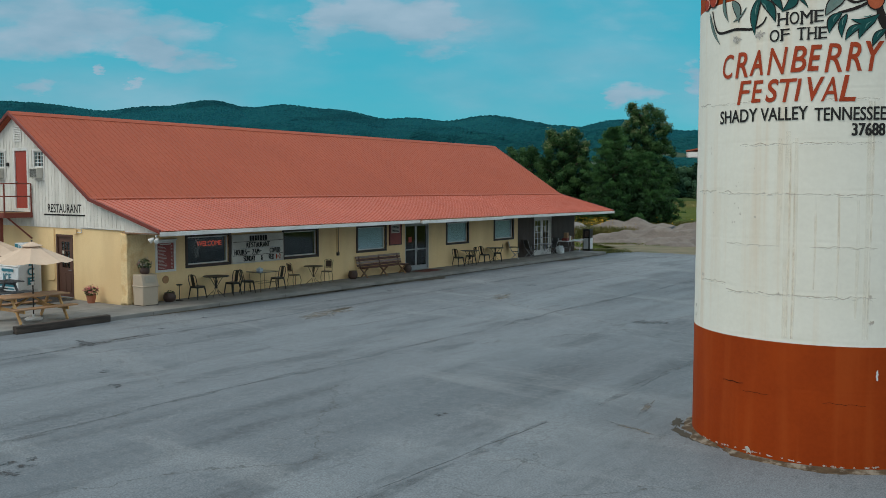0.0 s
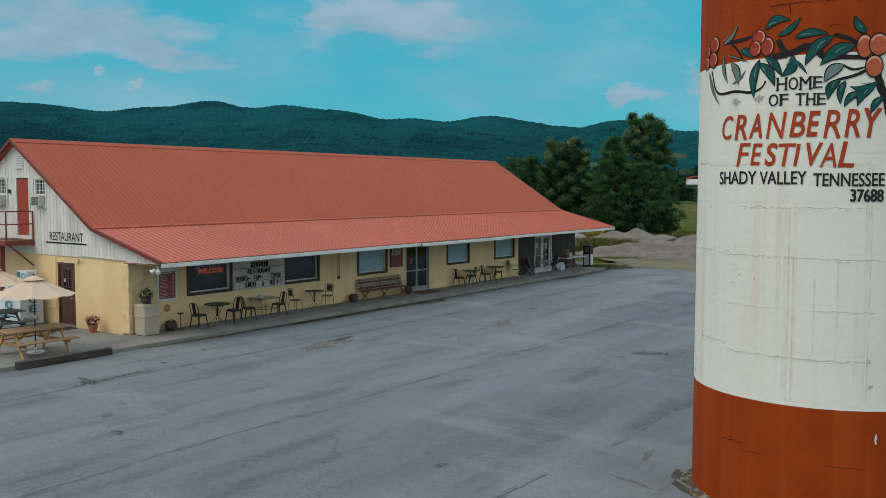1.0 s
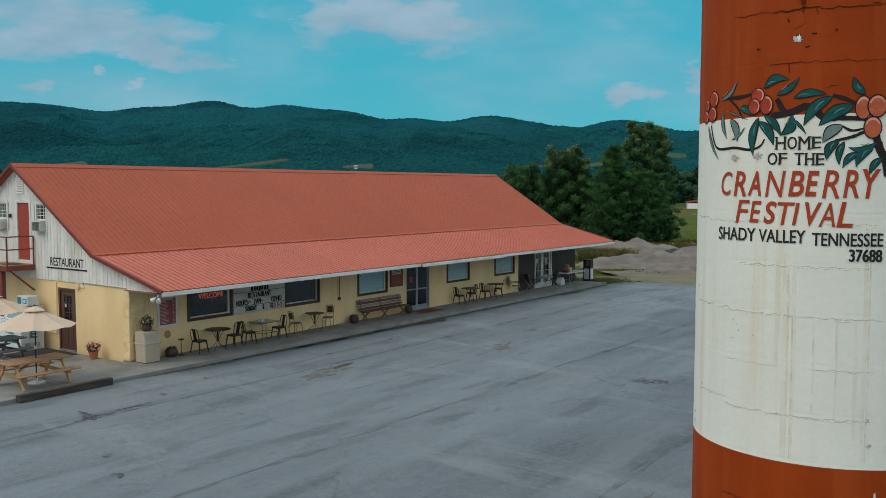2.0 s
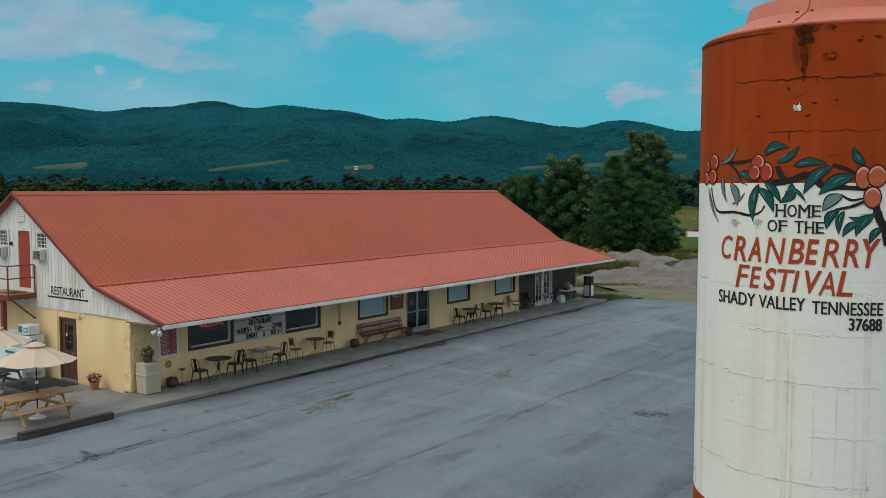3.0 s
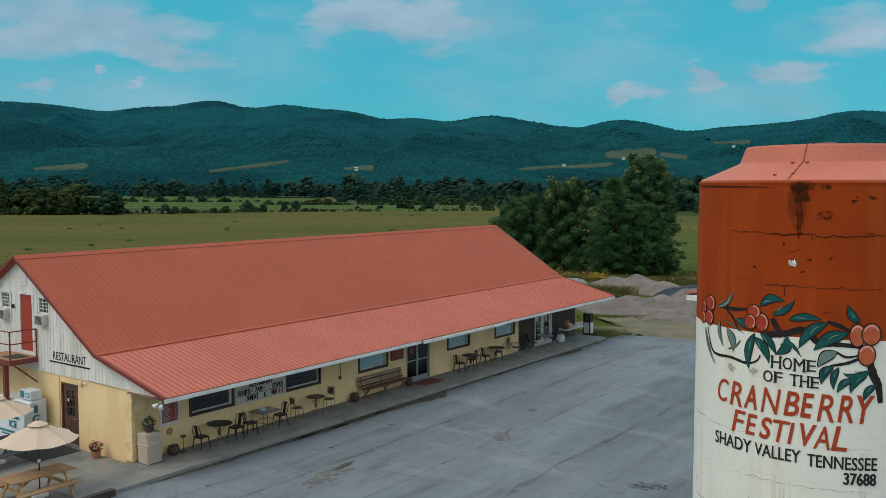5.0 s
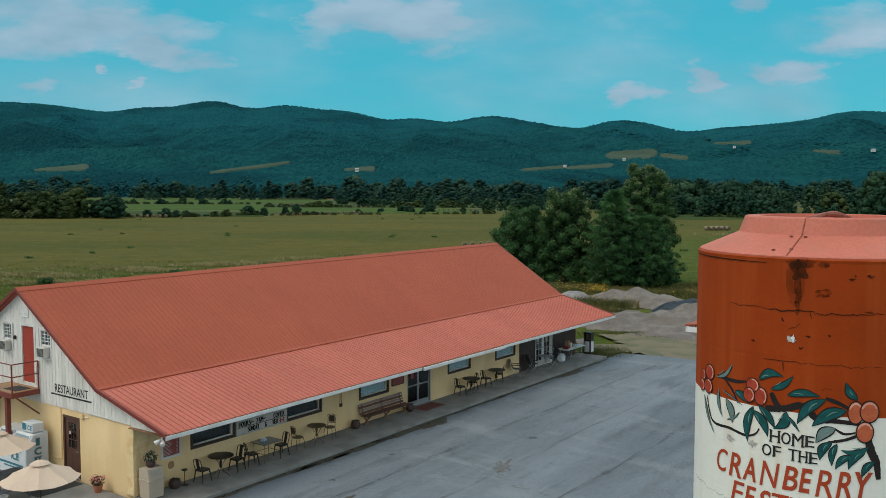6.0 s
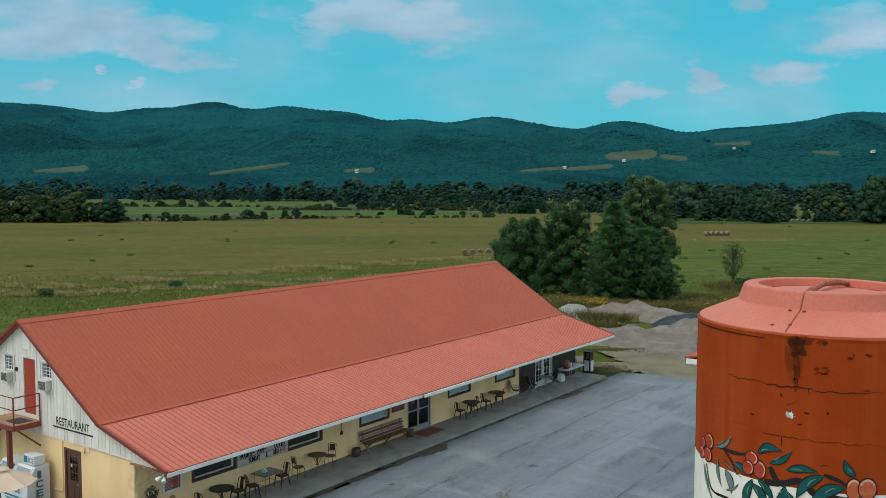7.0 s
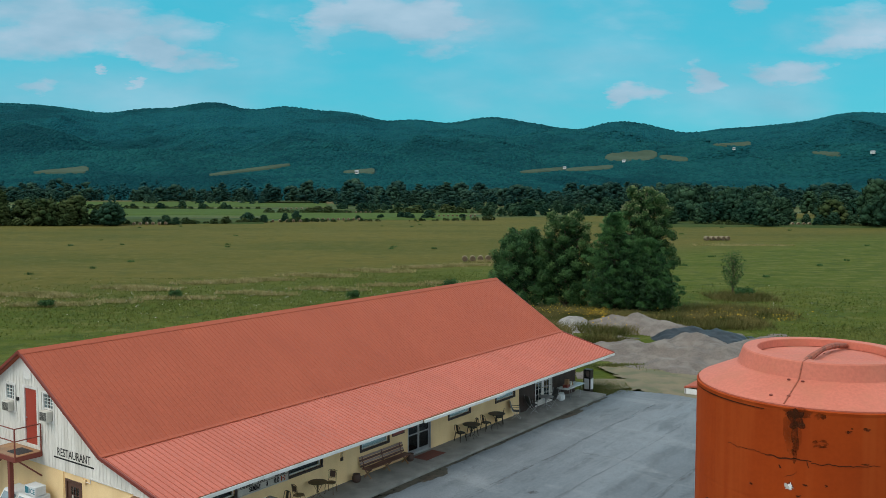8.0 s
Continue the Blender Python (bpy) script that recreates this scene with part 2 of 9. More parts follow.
def asphalt_material():
    """Old weathered asphalt: pale worn tracks, darker damp patches, a net of cracks, bits of grit."""
    m = bpy.data.materials.new("asphalt")
    m.use_nodes = True
    nt = m.node_tree
    N, L = nt.nodes.new, nt.links.new
    b = nt.nodes["Principled BSDF"]
    b.inputs["Specular IOR Level"].default_value = 0.22
    geo = N("ShaderNodeNewGeometry")

    def noise_(sc, st=(1, 1, 1), det=8.0, rot=0.0):
        mp = N("ShaderNodeMapping")
        mp.inputs["Scale"].default_value = st
        mp.inputs["Rotation"].default_value = (0, 0, rot)
        L(geo.outputs["Position"], mp.inputs["Vector"])
        n = N("ShaderNodeTexNoise")
        n.inputs["Scale"].default_value, n.inputs["Detail"].default_value, n.inputs["Roughness"].default_value = sc, det, 0.6
        L(mp.outputs[0], n.inputs["Vector"])
        return n

    def ramp(val, lo, hi, a=0.0, top=1.0):
        n = N("ShaderNodeMapRange")
        n.interpolation_type = "SMOOTHSTEP"
        for k, v in (("From Min", lo), ("From Max", hi), ("To Min", a), ("To Max", top)):
            n.inputs[k].default_value = v
        L(val, n.inputs["Value"])
        return n.outputs[0]

    def mix(fac, a, c, kind="MIX"):
        n = N("ShaderNodeMix")
        n.data_type, n.blend_type = "RGBA", kind
        for key, val in (("Factor", fac), ("A", a), ("B", c)):
            if isinstance(val, (int, float)):
                n.inputs[key].default_value = val
            elif isinstance(val, tuple):
                n.inputs[key].default_value = (*val, 1)
            else:
                L(val, n.inputs[key])
        return n.outputs["Result"]

    def mult(a, c):
        n = N("ShaderNodeMath")
        n.operation = "MULTIPLY"
        L(a, n.inputs[0]), L(c, n.inputs[1])
        return n.outputs[0]

    col = mix(ramp(noise_(0.16, (1.8, 0.25, 1)).outputs["Fac"], 0.38, 0.62), (0.135, 0.16, 0.182), (0.205, 0.237, 0.263))
    col = mix(ramp(noise_(0.7, (1.6, 0.3, 1)).outputs["Fac"], 0.5, 0.68, 0, 0.65), col, (0.072, 0.086, 0.098))
    col = mix(ramp(noise_(0.4, (0.4, 1.5, 1), 8, 0.6).outputs["Fac"], 0.52, 0.68, 0, 0.6), col, (0.27, 0.3, 0.318))
    grit = noise_(38.0, det=4.0)
    col = mix(ramp(grit.outputs["Fac"], 0.35, 0.65, 0, 0.6), col, (0.068, 0.076, 0.085))
    col = mix(ramp(noise_(7.0, det=6.0).outputs["Fac"], 0.4, 0.65, 0, 0.22), col, (0.2, 0.22, 0.235))
    col = mix(ramp(noise_(4.0, (1.6, 0.6, 1), det=6.0).outputs["Fac"], 0.54, 0.7, 0, 0.28), col, (0.075, 0.087, 0.1))
    col = mix(ramp(noise_(14.0, det=3.0).outputs["Fac"], 0.62, 0.72, 0, 0.45), col, (0.27, 0.29, 0.3))
    # cracks: two nets of wavering cells, broken where the surface is sound
    crack = None
    for sc, w, lo, hi in ((0.11, 0.0035, 0.42, 0.52), (0.5, 0.01, 0.52, 0.6), (2.4, 0.03, 0.55, 0.62)):
        wob = noise_(1.1, det=6.0)
        add = N("ShaderNodeVectorMath")
        add.operation = "MULTIPLY_ADD"
        L(wob.outputs["Color"], add.inputs[0])
        add.inputs[1].default_value = (1.5, 1.5, 0)
        L(geo.outputs["Position"], add.inputs[2])
        vo = N("ShaderNodeTexVoronoi")
        vo.feature = "DISTANCE_TO_EDGE"
        vo.voronoi_dimensions = "2D"
        vo.inputs["Scale"].default_value = sc
        L(add.outputs[0], vo.inputs["Vector"])
        line = ramp(vo.outputs["Distance"], 0.0, w, 1.0, 0.0)
        line = mult(line, ramp(noise_(0.23 + 0.1 * sc).outputs["Fac"], lo, hi))
        if crack is None:
            crack = line
        else:
            n = N("ShaderNodeMath")
            n.operation = "MAXIMUM"
            L(crack, n.inputs[0]), L(line, n.inputs[1])
            crack = n.outputs[0]
    half = N("ShaderNodeMath")
    half.operation = "MULTIPLY"
    L(crack, half.inputs[0])
    half.inputs[1].default_value = 0.6
    col = mix(half.outputs[0], col, (0.055, 0.055, 0.052))
    L(col, b.inputs["Base Color"])
    L(ramp(noise_(0.35, (1.4, 0.5, 1)).outputs["Fac"], 0.35, 0.7, 0.62, 0.9), b.inputs["Roughness"])
    bp = N("ShaderNodeBump")
    bp.inputs["Strength"].default_value, bp.inputs["Distance"].default_value = 0.35, 0.01
    sub = N("ShaderNodeMath")
    sub.operation = "SUBTRACT"
    L(grit.outputs["Fac"], sub.inputs[0]), L(crack, sub.inputs[1])
    L(sub.outputs[0], bp.inputs["Height"]), L(bp.outputs[0], b.inputs["Normal"])
    return m


def broken(m, scale=14.0, lo=0.42, hi=0.62):
    """Worn paint or soot: breaks up into specks that let the wall show."""
    nt = m.node_tree
    N, L = nt.nodes.new, nt.links.new
    geo, n, mr, tr, ms = N("ShaderNodeNewGeometry"), N("ShaderNodeTexNoise"), N("ShaderNodeMapRange"), N("ShaderNodeBsdfTransparent"), N("ShaderNodeMixShader")
    n.inputs["Scale"].default_value, n.inputs["Detail"].default_value, n.inputs["Roughness"].default_value = scale, 8.0, 0.7
    mr.inputs["From Min"].default_value, mr.inputs["From Max"].default_value = lo, hi
    L(geo.outputs["Position"], n.inputs["Vector"]), L(n.outputs["Fac"], mr.inputs["Value"]), L(mr.outputs[0], ms.inputs[0])
    L(tr.outputs[0], ms.inputs[1]), L(nt.nodes["Principled BSDF"].outputs[0], ms.inputs[2])
    L(ms.outputs[0], nt.nodes["Material Output"].inputs["Surface"])
    return m


ASPHALT = asphalt_material()
CONCRETE = material("concrete", (0.235, 0.23, 0.215), (0.18, 0.18, 0.17), 0.85, scale=1.5, fine=45, bump=0.25, grime=(0.13, 0.13, 0.12), grime_amount=0.6, grime_scale=1.1)
DIRT = material("damp_dirt", (0.04, 0.031, 0.022), (0.09, 0.068, 0.045), 0.9, scale=3, fine=30, bump=0.4)
STAIN = broken(material("oil_stain", (0.045, 0.047, 0.05), (0.07, 0.072, 0.075), 0.8, scale=3, fine=30, bump=0.1), 7.0, 0.42, 0.62)
EDGE_DIRT = broken(material("edge_dirt", (0.042, 0.038, 0.026), (0.068, 0.06, 0.042), 0.9, scale=3, fine=30, bump=0.4), 3.0, 0.3, 0.44)
GRIT = broken(material("tan_grit", (0.2, 0.175, 0.13), (0.155, 0.14, 0.115), 0.95, scale=3, fine=30, bump=0.5, grime=(0.13, 0.135, 0.14), grime_amount=0.9, grime_scale=4), 5.0, 0.42, 0.62)
TRACK = material("bare_earth", (0.175, 0.142, 0.085), (0.125, 0.112, 0.07), 0.95, scale=0.8, fine=12, bump=0.5, grime=(0.09, 0.1, 0.05), grime_amount=0.8, grime_scale=0.6)
STUCCO = material("yellow_stucco", (0.87, 0.65, 0.355), (0.83, 0.595, 0.305), 0.85, scale=0.8, fine=22, bump=0.12, grain=0.12, grime=(0.66, 0.46, 0.24), grime_amount=0.4, grime_scale=0.9, grime_stretch=(1, 1, 0.3))
ROUGHCAST = material("rough_yellow_stone", (0.83, 0.64, 0.36), (0.78, 0.58, 0.31), 0.9, scale=4, fine=20, bump=0.3, grime=(0.6, 0.3, 0.08), grime_amount=0.35, grime_scale=3)
SIDING = material("white_siding", (0.74, 0.73, 0.68), (0.68, 0.67, 0.62), 0.6, scale=0.9, fine=30, bump=0.06, stretch=(1, 1, 0.15), grime=(0.5, 0.48, 0.42), grime_amount=0.4, grime_scale=1.0, grime_stretch=(3, 3, 0.2), vary=0.05)
WHITE = material("white_trim_paint", (0.74, 0.74, 0.72), (0.66, 0.66, 0.63), 0.5, scale=1.2, fine=40, bump=0.05, grime=(0.45, 0.43, 0.38), grime_amount=0.35, grime_scale=2.0)
ROOF_RED = material("red_roof_metal", (0.375, 0.084, 0.041), (0.335, 0.072, 0.035), 0.6, 0.0, scale=0.35, fine=9, bump=0.02, stretch=(1, 1, 1), grime=(0.31, 0.068, 0.036), grime_amount=0.2, grime_scale=0.5, grime_stretch=(0.4, 1, 1), vary=0.02, spec=0.25)
PORCH_RED = material("paler_red_roof_metal", (0.485, 0.134, 0.09), (0.435, 0.114, 0.074), 0.5, 0.0, scale=0.35, fine=9, bump=0.02, grime=(0.42, 0.12, 0.08), grime_amount=0.4, grime_scale=0.7, grime_stretch=(0.3, 1.5, 1), vary=0.04, spec=0.3)
RED_TRIM = material("dark_red_trim", (0.2, 0.032, 0.02), (0.16, 0.026, 0.017), 0.5, scale=1, fine=30, bump=0.05)
RED_DOOR = material("red_door_paint", (0.36, 0.045, 0.025), (0.32, 0.04, 0.022), 0.5, scale=1, fine=30, bump=0.04)
PORCH_RIB_FLANK = material("darker_porch_rib_flank", (0.33, 0.085, 0.056), (0.4, 0.105, 0.07), 0.7, scale=0.8, fine=9, bump=0.02, spec=0.2)
ROOF_RIB_FLANK = material("darker_roof_rib_flank", (0.335, 0.073, 0.037), (0.31, 0.066, 0.034), 0.7, scale=0.8, fine=9, bump=0.02, spec=0.2)
RUST_STEEL = material("red_brown_steel", (0.2, 0.042, 0.027), (0.15, 0.034, 0.023), 0.65, scale=2, fine=30, bump=0.1)
BROWN = material("dark_brown_paint", (0.055, 0.034, 0.026), (0.042, 0.028, 0.022), 0.55, scale=2, fine=40, bump=0.08)
BROWN_DOOR = material("brown_door_paint", (0.11, 0.05, 0.032), (0.09, 0.042, 0.028), 0.5, scale=2, fine=40, bump=0.06)
MOSS = material("mossy_soil", (0.055, 0.036, 0.018), (0.11, 0.07, 0.036), 0.95, scale=5, fine=22, bump=0.7, grime=(0.3, 0.27, 0.22), grime_amount=0.7, grime_scale=6)
RUST_BAR = material("rusty_salmon_steel", (0.36, 0.1, 0.055), (0.25, 0.065, 0.035), 0.7, scale=6, fine=30, bump=0.3, grime=(0.12, 0.04, 0.022), grime_amount=0.7, grime_scale=7)
CREAM = material("cream_silo_paint", grain=0.07, c1=(0.765, 0.765, 0.685), c2=(0.735, 0.73, 0.645), rough=0.6, scale=0.9, fine=16, bump=0.08, grime=(0.62, 0.45, 0.28), grime_amount=0.5, grime_scale=2.1, grime_stretch=(1.6, 1.6, 0.06), edge=(0.52, 0.75))
SILO_RED = material("orange_red_silo_paint", (0.32, 0.046, 0.0045), (0.26, 0.036, 0.004), 0.65, scale=0.8, fine=16, bump=0.1, grime=(0.36, 0.066, 0.011), grime_amount=0.55, spec=0.12, grain=0.12, grime_scale=1.8, grime_stretch=(1.6, 1.6, 0.1))
SILO_TOP = material("faded_salmon_paint", (0.54, 0.155, 0.1), (0.46, 0.122, 0.075), 0.65, scale=1.0, fine=20, bump=0.15, grime=(0.42, 0.14, 0.08), grime_amount=0.4, grime_scale=2.5)
DARK_CRACK = material("dark_crack", (0.035, 0.014, 0.008), (0.07, 0.022, 0.01), 0.9, scale=8, bump=0.2, spec=0.05)
FAINT_CRACK = broken(material("faint_crack", (0.5, 0.46, 0.38), (0.42, 0.37, 0.3), 0.9, scale=8, bump=0.2), 12.0, 0.38, 0.6)
BARE = material("bare_concrete_chip", (0.5, 0.475, 0.42), (0.38, 0.35, 0.3), 0.9, scale=12, fine=60, bump=0.4)
SOOT = broken(material("black_stain", (0.03, 0.014, 0.009), (0.08, 0.022, 0.008), 0.9, scale=9, fine=40, bump=0.2, spec=0.05), 9.0, 0.33, 0.6)
PALE_RIDGE = broken(material("pale_mortar_ridge", (0.84, 0.84, 0.77), (0.8, 0.79, 0.72), 0.8, scale=8, bump=0.2), 9.0, 0.42, 0.6)
RUSTY = broken(material("rust_streak", (0.74, 0.56, 0.4), (0.76, 0.63, 0.48), 0.7, scale=6, fine=30, bump=0.1, spec=0.2), 3.0, 0.35, 1.2)
PALE_RUST = broken(material("pale_rust_wash", (0.78, 0.66, 0.5), (0.77, 0.7, 0.57), 0.7, scale=6, fine=30, bump=0.1, spec=0.2), 1.5, 0.3, 2.0)
THIN_SOOT = broken(material("thin_soot", (0.05, 0.016, 0.007), (0.1, 0.024, 0.007), 0.9, scale=9, fine=40, bump=0.2, spec=0.05), 7.0, 0.35, 0.75)
FAINT_SOOT = broken(material("faint_soot", (0.12, 0.024, 0.006), (0.16, 0.03, 0.007), 0.9, scale=9, fine=40, bump=0.2, spec=0.05), 4.0, 0.35, 0.95)
GREY_DAB = broken(material("grey_paint_dab", (0.4, 0.39, 0.36), (0.5, 0.48, 0.44), 0.8, scale=12, bump=0.1), 14.0, 0.3, 0.5)
INK = material("black_lettering_paint", (0.022, 0.022, 0.022), (0.035, 0.035, 0.033), 0.6, scale=6, bump=0.1, spec=0.12)
RED_INK = material("red_lettering_paint", (0.4, 0.06, 0.022), (0.32, 0.05, 0.02), 0.6, scale=5, bump=0.1, spec=0.12)
TEAL_INK = material("teal_leaf_paint", (0.008, 0.062, 0.06), (0.016, 0.11, 0.105), 0.6, scale=7, bump=0.1, spec=0.12)
FADED_INK = material("faded_leaf_paint", (0.16, 0.23, 0.21), (0.09, 0.16, 0.15), 0.6, scale=9, bump=0.1, spec=0.12)
ORANGE_INK = material("orange_berry_paint", (0.5, 0.13, 0.06), (0.4, 0.085, 0.035), 0.6, scale=9, bump=0.1, spec=0.12)
PALE_INK = material("pale_leaf_paint", (0.1, 0.22, 0.2), (0.16, 0.28, 0.26), 0.6, scale=8, bump=0.1, spec=0.12)
DARK_INK = material("dark_outline_paint", (0.018, 0.016, 0.016), (0.03, 0.022, 0.02), 0.6, scale=6, bump=0.1, spec=0.12)
BERRY_INK = material("red_berry_paint", (0.4, 0.06, 0.03), (0.27, 0.035, 0.018), 0.6, scale=9, bump=0.1, spec=0.12)
PINK_INK = material("pale_pink_berry_paint", (0.66, 0.36, 0.28), (0.55, 0.22, 0.15), 0.6, scale=9, bump=0.1, spec=0.12)
BLACK_METAL = material("black_metal", (0.025, 0.022, 0.02), (0.035, 0.03, 0.026), 0.45, 0.3, scale=4, fine=60, bump=0.05)
BRONZE = material("bronze_metal", (0.15, 0.1, 0.05), (0.1, 0.07, 0.035), 0.5, 0.4, scale=4, fine=60, bump=0.05)
STEEL = material("grey_steel", (0.42, 0.43, 0.44), (0.34, 0.35, 0.36), 0.4, 0.6, scale=3, fine=60, bump=0.04)
PINE = material("yellow_pine_wood", (0.5, 0.3, 0.12), (0.4, 0.22, 0.08), 0.7, scale=3, fine=40, bump=0.2, stretch=(1, 0.15, 1), vary=0.12)
GREY_WOOD = material("weathered_wood", (0.36, 0.2, 0.095), (0.25, 0.14, 0.075), 0.8, scale=3, fine=40, bump=0.25, grain=0.45, stretch=(1, 0.12, 1), grime=(0.22, 0.17, 0.13), grime_amount=0.5, vary=0.15)
PORCH_WOOD = material("brown_porch_boards", (0.26, 0.14, 0.07), (0.2, 0.105, 0.052), 0.75, scale=2, fine=30, bump=0.15, stretch=(1, 0.1, 1), vary=0.15)
OLD_TIMBER = material("dark_tarred_timber", (0.035, 0.028, 0.024), (0.075, 0.058, 0.046), 0.85, scale=3, fine=26, bump=0.8, grain=0.6, stretch=(1, 0.1, 1), grime=(0.13, 0.1, 0.08), grime_amount=0.5, grime_scale=5, grime_stretch=(1, 0.1, 1))
BENCH_WOOD = material("brown_bench_wood", (0.16, 0.07, 0.045), (0.12, 0.055, 0.038), 0.65, scale=3, fine=40, bump=0.2, stretch=(1, 0.15, 1), vary=0.2)
PALE_SLAT = material("faded_bench_slat", (0.3, 0.24, 0.21), (0.2, 0.14, 0.12), 0.75, scale=3, fine=40, bump=0.2, stretch=(1, 0.15, 1), vary=0.2)
CANVAS = material("beige_canvas", (0.6, 0.465, 0.35), (0.54, 0.41, 0.31), 0.9, scale=2, fine=90, bump=0.1)
BEIGE = material("beige_bin_plastic", (0.48, 0.4, 0.31), (0.42, 0.35, 0.27), 0.6, scale=2, fine=50, bump=0.15)
TERRACOTTA = material("terracotta", (0.4, 0.15, 0.08), (0.34, 0.12, 0.065), 0.85, scale=6, fine=50, bump=0.15)
DARK_POT = material("dark_brown_pot", (0.05, 0.03, 0.024), (0.075, 0.04, 0.03), 0.6, scale=6, fine=50, bump=0.15)
RUBBER = material("black_rubber_mat", (0.025, 0.025, 0.026), (0.04, 0.04, 0.04), 0.85, scale=5, fine=80, bump=0.3)
RED_MAT = material("red_brown_mat", (0.16, 0.045, 0.03), (0.12, 0.04, 0.028), 0.95, scale=5, fine=90, bump=0.4)
GLASS = glass("window_glass")
DARK_GLASS = glass("dark_door_glass", (0.3, 0.34, 0.36))
# the dimness of unlit rooms is put into this dark colour
DARK_ROOM = material("near_black_interior", (0.05, 0.055, 0.06), (0.04, 0.042, 0.045), 0.9, scale=1, bump=0.05)
BLIND = material("pale_window_blind", (0.8, 0.83, 0.85), (0.76, 0.79, 0.82), 0.8, scale=2, fine=30, bump=0.05)
ICE_WHITE = material("white_enamel", (0.7, 0.74, 0.76), (0.62, 0.67, 0.7), 0.35, scale=2, fine=40, bump=0.03, grime=(0.45, 0.45, 0.42), grime_amount=0.25)
ICE_BLUE = material("teal_blue_lettering", (0.02, 0.16, 0.22), (0.03, 0.2, 0.26), 0.5, scale=4, bump=0.03)
MENU_RED = material("dark_red_menu_board", (0.3, 0.07, 0.06), (0.24, 0.055, 0.05), 0.6, scale=3, bump=0.05)
PALE_BAR = material("pale_lettering", (0.6, 0.55, 0.5), (0.52, 0.46, 0.42), 0.6, scale=6, bump=0.03)
BOARD_WHITE = material("letter_board_plastic", (0.62, 0.6, 0.54), (0.55, 0.53, 0.47), 0.5, scale=1.5, fine=30, bump=0.05, grime=(0.4, 0.38, 0.33), grime_amount=0.4)
GRAVEL = material("grey_gravel", (0.15, 0.128, 0.112), (0.092, 0.08, 0.072), 0.95, scale=0.9, fine=9, bump=1.0, grain=0.5, grime=(0.21, 0.19, 0.165), grime_amount=0.6, grime_scale=0.8)
RUBBLE = material("pale_rubble", (0.26, 0.25, 0.235), (0.15, 0.145, 0.14), 0.9, scale=2.5, fine=12, bump=0.5)
TARP = material("dark_blue_tarp", (0.008, 0.016, 0.024), (0.016, 0.028, 0.038), 0.5, scale=1.5, fine=5, bump=0.8, spec=0.3)
BALE = material("straw_bale", (0.225, 0.188, 0.12), (0.165, 0.135, 0.083), 0.95, scale=3, fine=14, bump=0.6, vary=0.15)
BALE_END = material("dark_bale_end", (0.128, 0.086, 0.049), (0.09, 0.064, 0.038), 0.95, scale=4, fine=14, bump=0.6)
BARK = material("bark", (0.1, 0.075, 0.055), (0.07, 0.05, 0.038), 0.95, scale=3, fine=12, bump=0.8, stretch=(1, 1, 0.25))
PINE_LEAF = leafy("pine_needles", (0.025, 0.08, 0.033), (0.12, 0.26, 0.09), scale=0.9, speck=0.6, translucent=0.1, spec=0.08)
BUSH_LEAF = leafy("dark_bush_leaves", (0.02, 0.062, 0.024), (0.075, 0.16, 0.055), scale=0.9, speck=0.6, translucent=0.15, spec=0.1)
# dark green that stands in for the shade inside a crown
SHADE_LEAF = leafy("shade_dark_leaves", (0.014, 0.036, 0.016), (0.03, 0.066, 0.025), scale=0.6, speck=0.4, translucent=0.0, spec=0.04)
BROAD_LEAF = leafy("broad_leaves", (0.02, 0.062, 0.022), (0.08, 0.16, 0.052), scale=0.9, speck=0.6, translucent=0.15, spec=0.1)
BRIGHT_LEAF = leafy("pale_top_leaves", (0.045, 0.095, 0.03), (0.26, 0.3, 0.14), scale=0.9)
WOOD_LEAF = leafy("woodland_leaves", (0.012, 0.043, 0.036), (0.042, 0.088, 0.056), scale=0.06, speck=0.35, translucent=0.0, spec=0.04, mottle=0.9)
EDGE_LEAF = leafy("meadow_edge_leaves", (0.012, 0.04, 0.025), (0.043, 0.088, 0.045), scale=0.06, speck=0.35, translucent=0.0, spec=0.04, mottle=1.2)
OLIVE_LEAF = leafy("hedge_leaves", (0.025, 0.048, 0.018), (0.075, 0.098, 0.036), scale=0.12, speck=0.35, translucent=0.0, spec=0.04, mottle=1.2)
# distance haze is put into these bluish leaf greens
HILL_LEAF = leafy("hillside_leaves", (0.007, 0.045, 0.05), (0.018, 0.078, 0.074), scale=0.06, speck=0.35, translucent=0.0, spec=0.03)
WEED = leafy("tall_weeds", (0.075, 0.085, 0.026), (0.19, 0.155, 0.06), scale=0.35, speck=0.4, translucent=0.1, spec=0.05)
STRAW_GRASS = leafy("straw_grass", (0.2, 0.19, 0.07), (0.36, 0.3, 0.15), scale=0.4)
DARK_FOLIAGE = leafy("dark_pot_leaves", (0.02, 0.04, 0.02), (0.05, 0.085, 0.035), scale=8, translucent=0.1)
YELLOW_FLOWER = leafy("yellow_flowers", (0.5, 0.3, 0.02), (0.6, 0.42, 0.04), translucent=0.1)
PINK_FLOWER = leafy("pink_flowers", (0.5, 0.12, 0.14), (0.62, 0.25, 0.25), scale=8, translucent=0.1)
WHITE_FLOWER = leafy("white_flowers", (0.6, 0.58, 0.55), (0.45, 0.4, 0.4), scale=8, translucent=0.1)


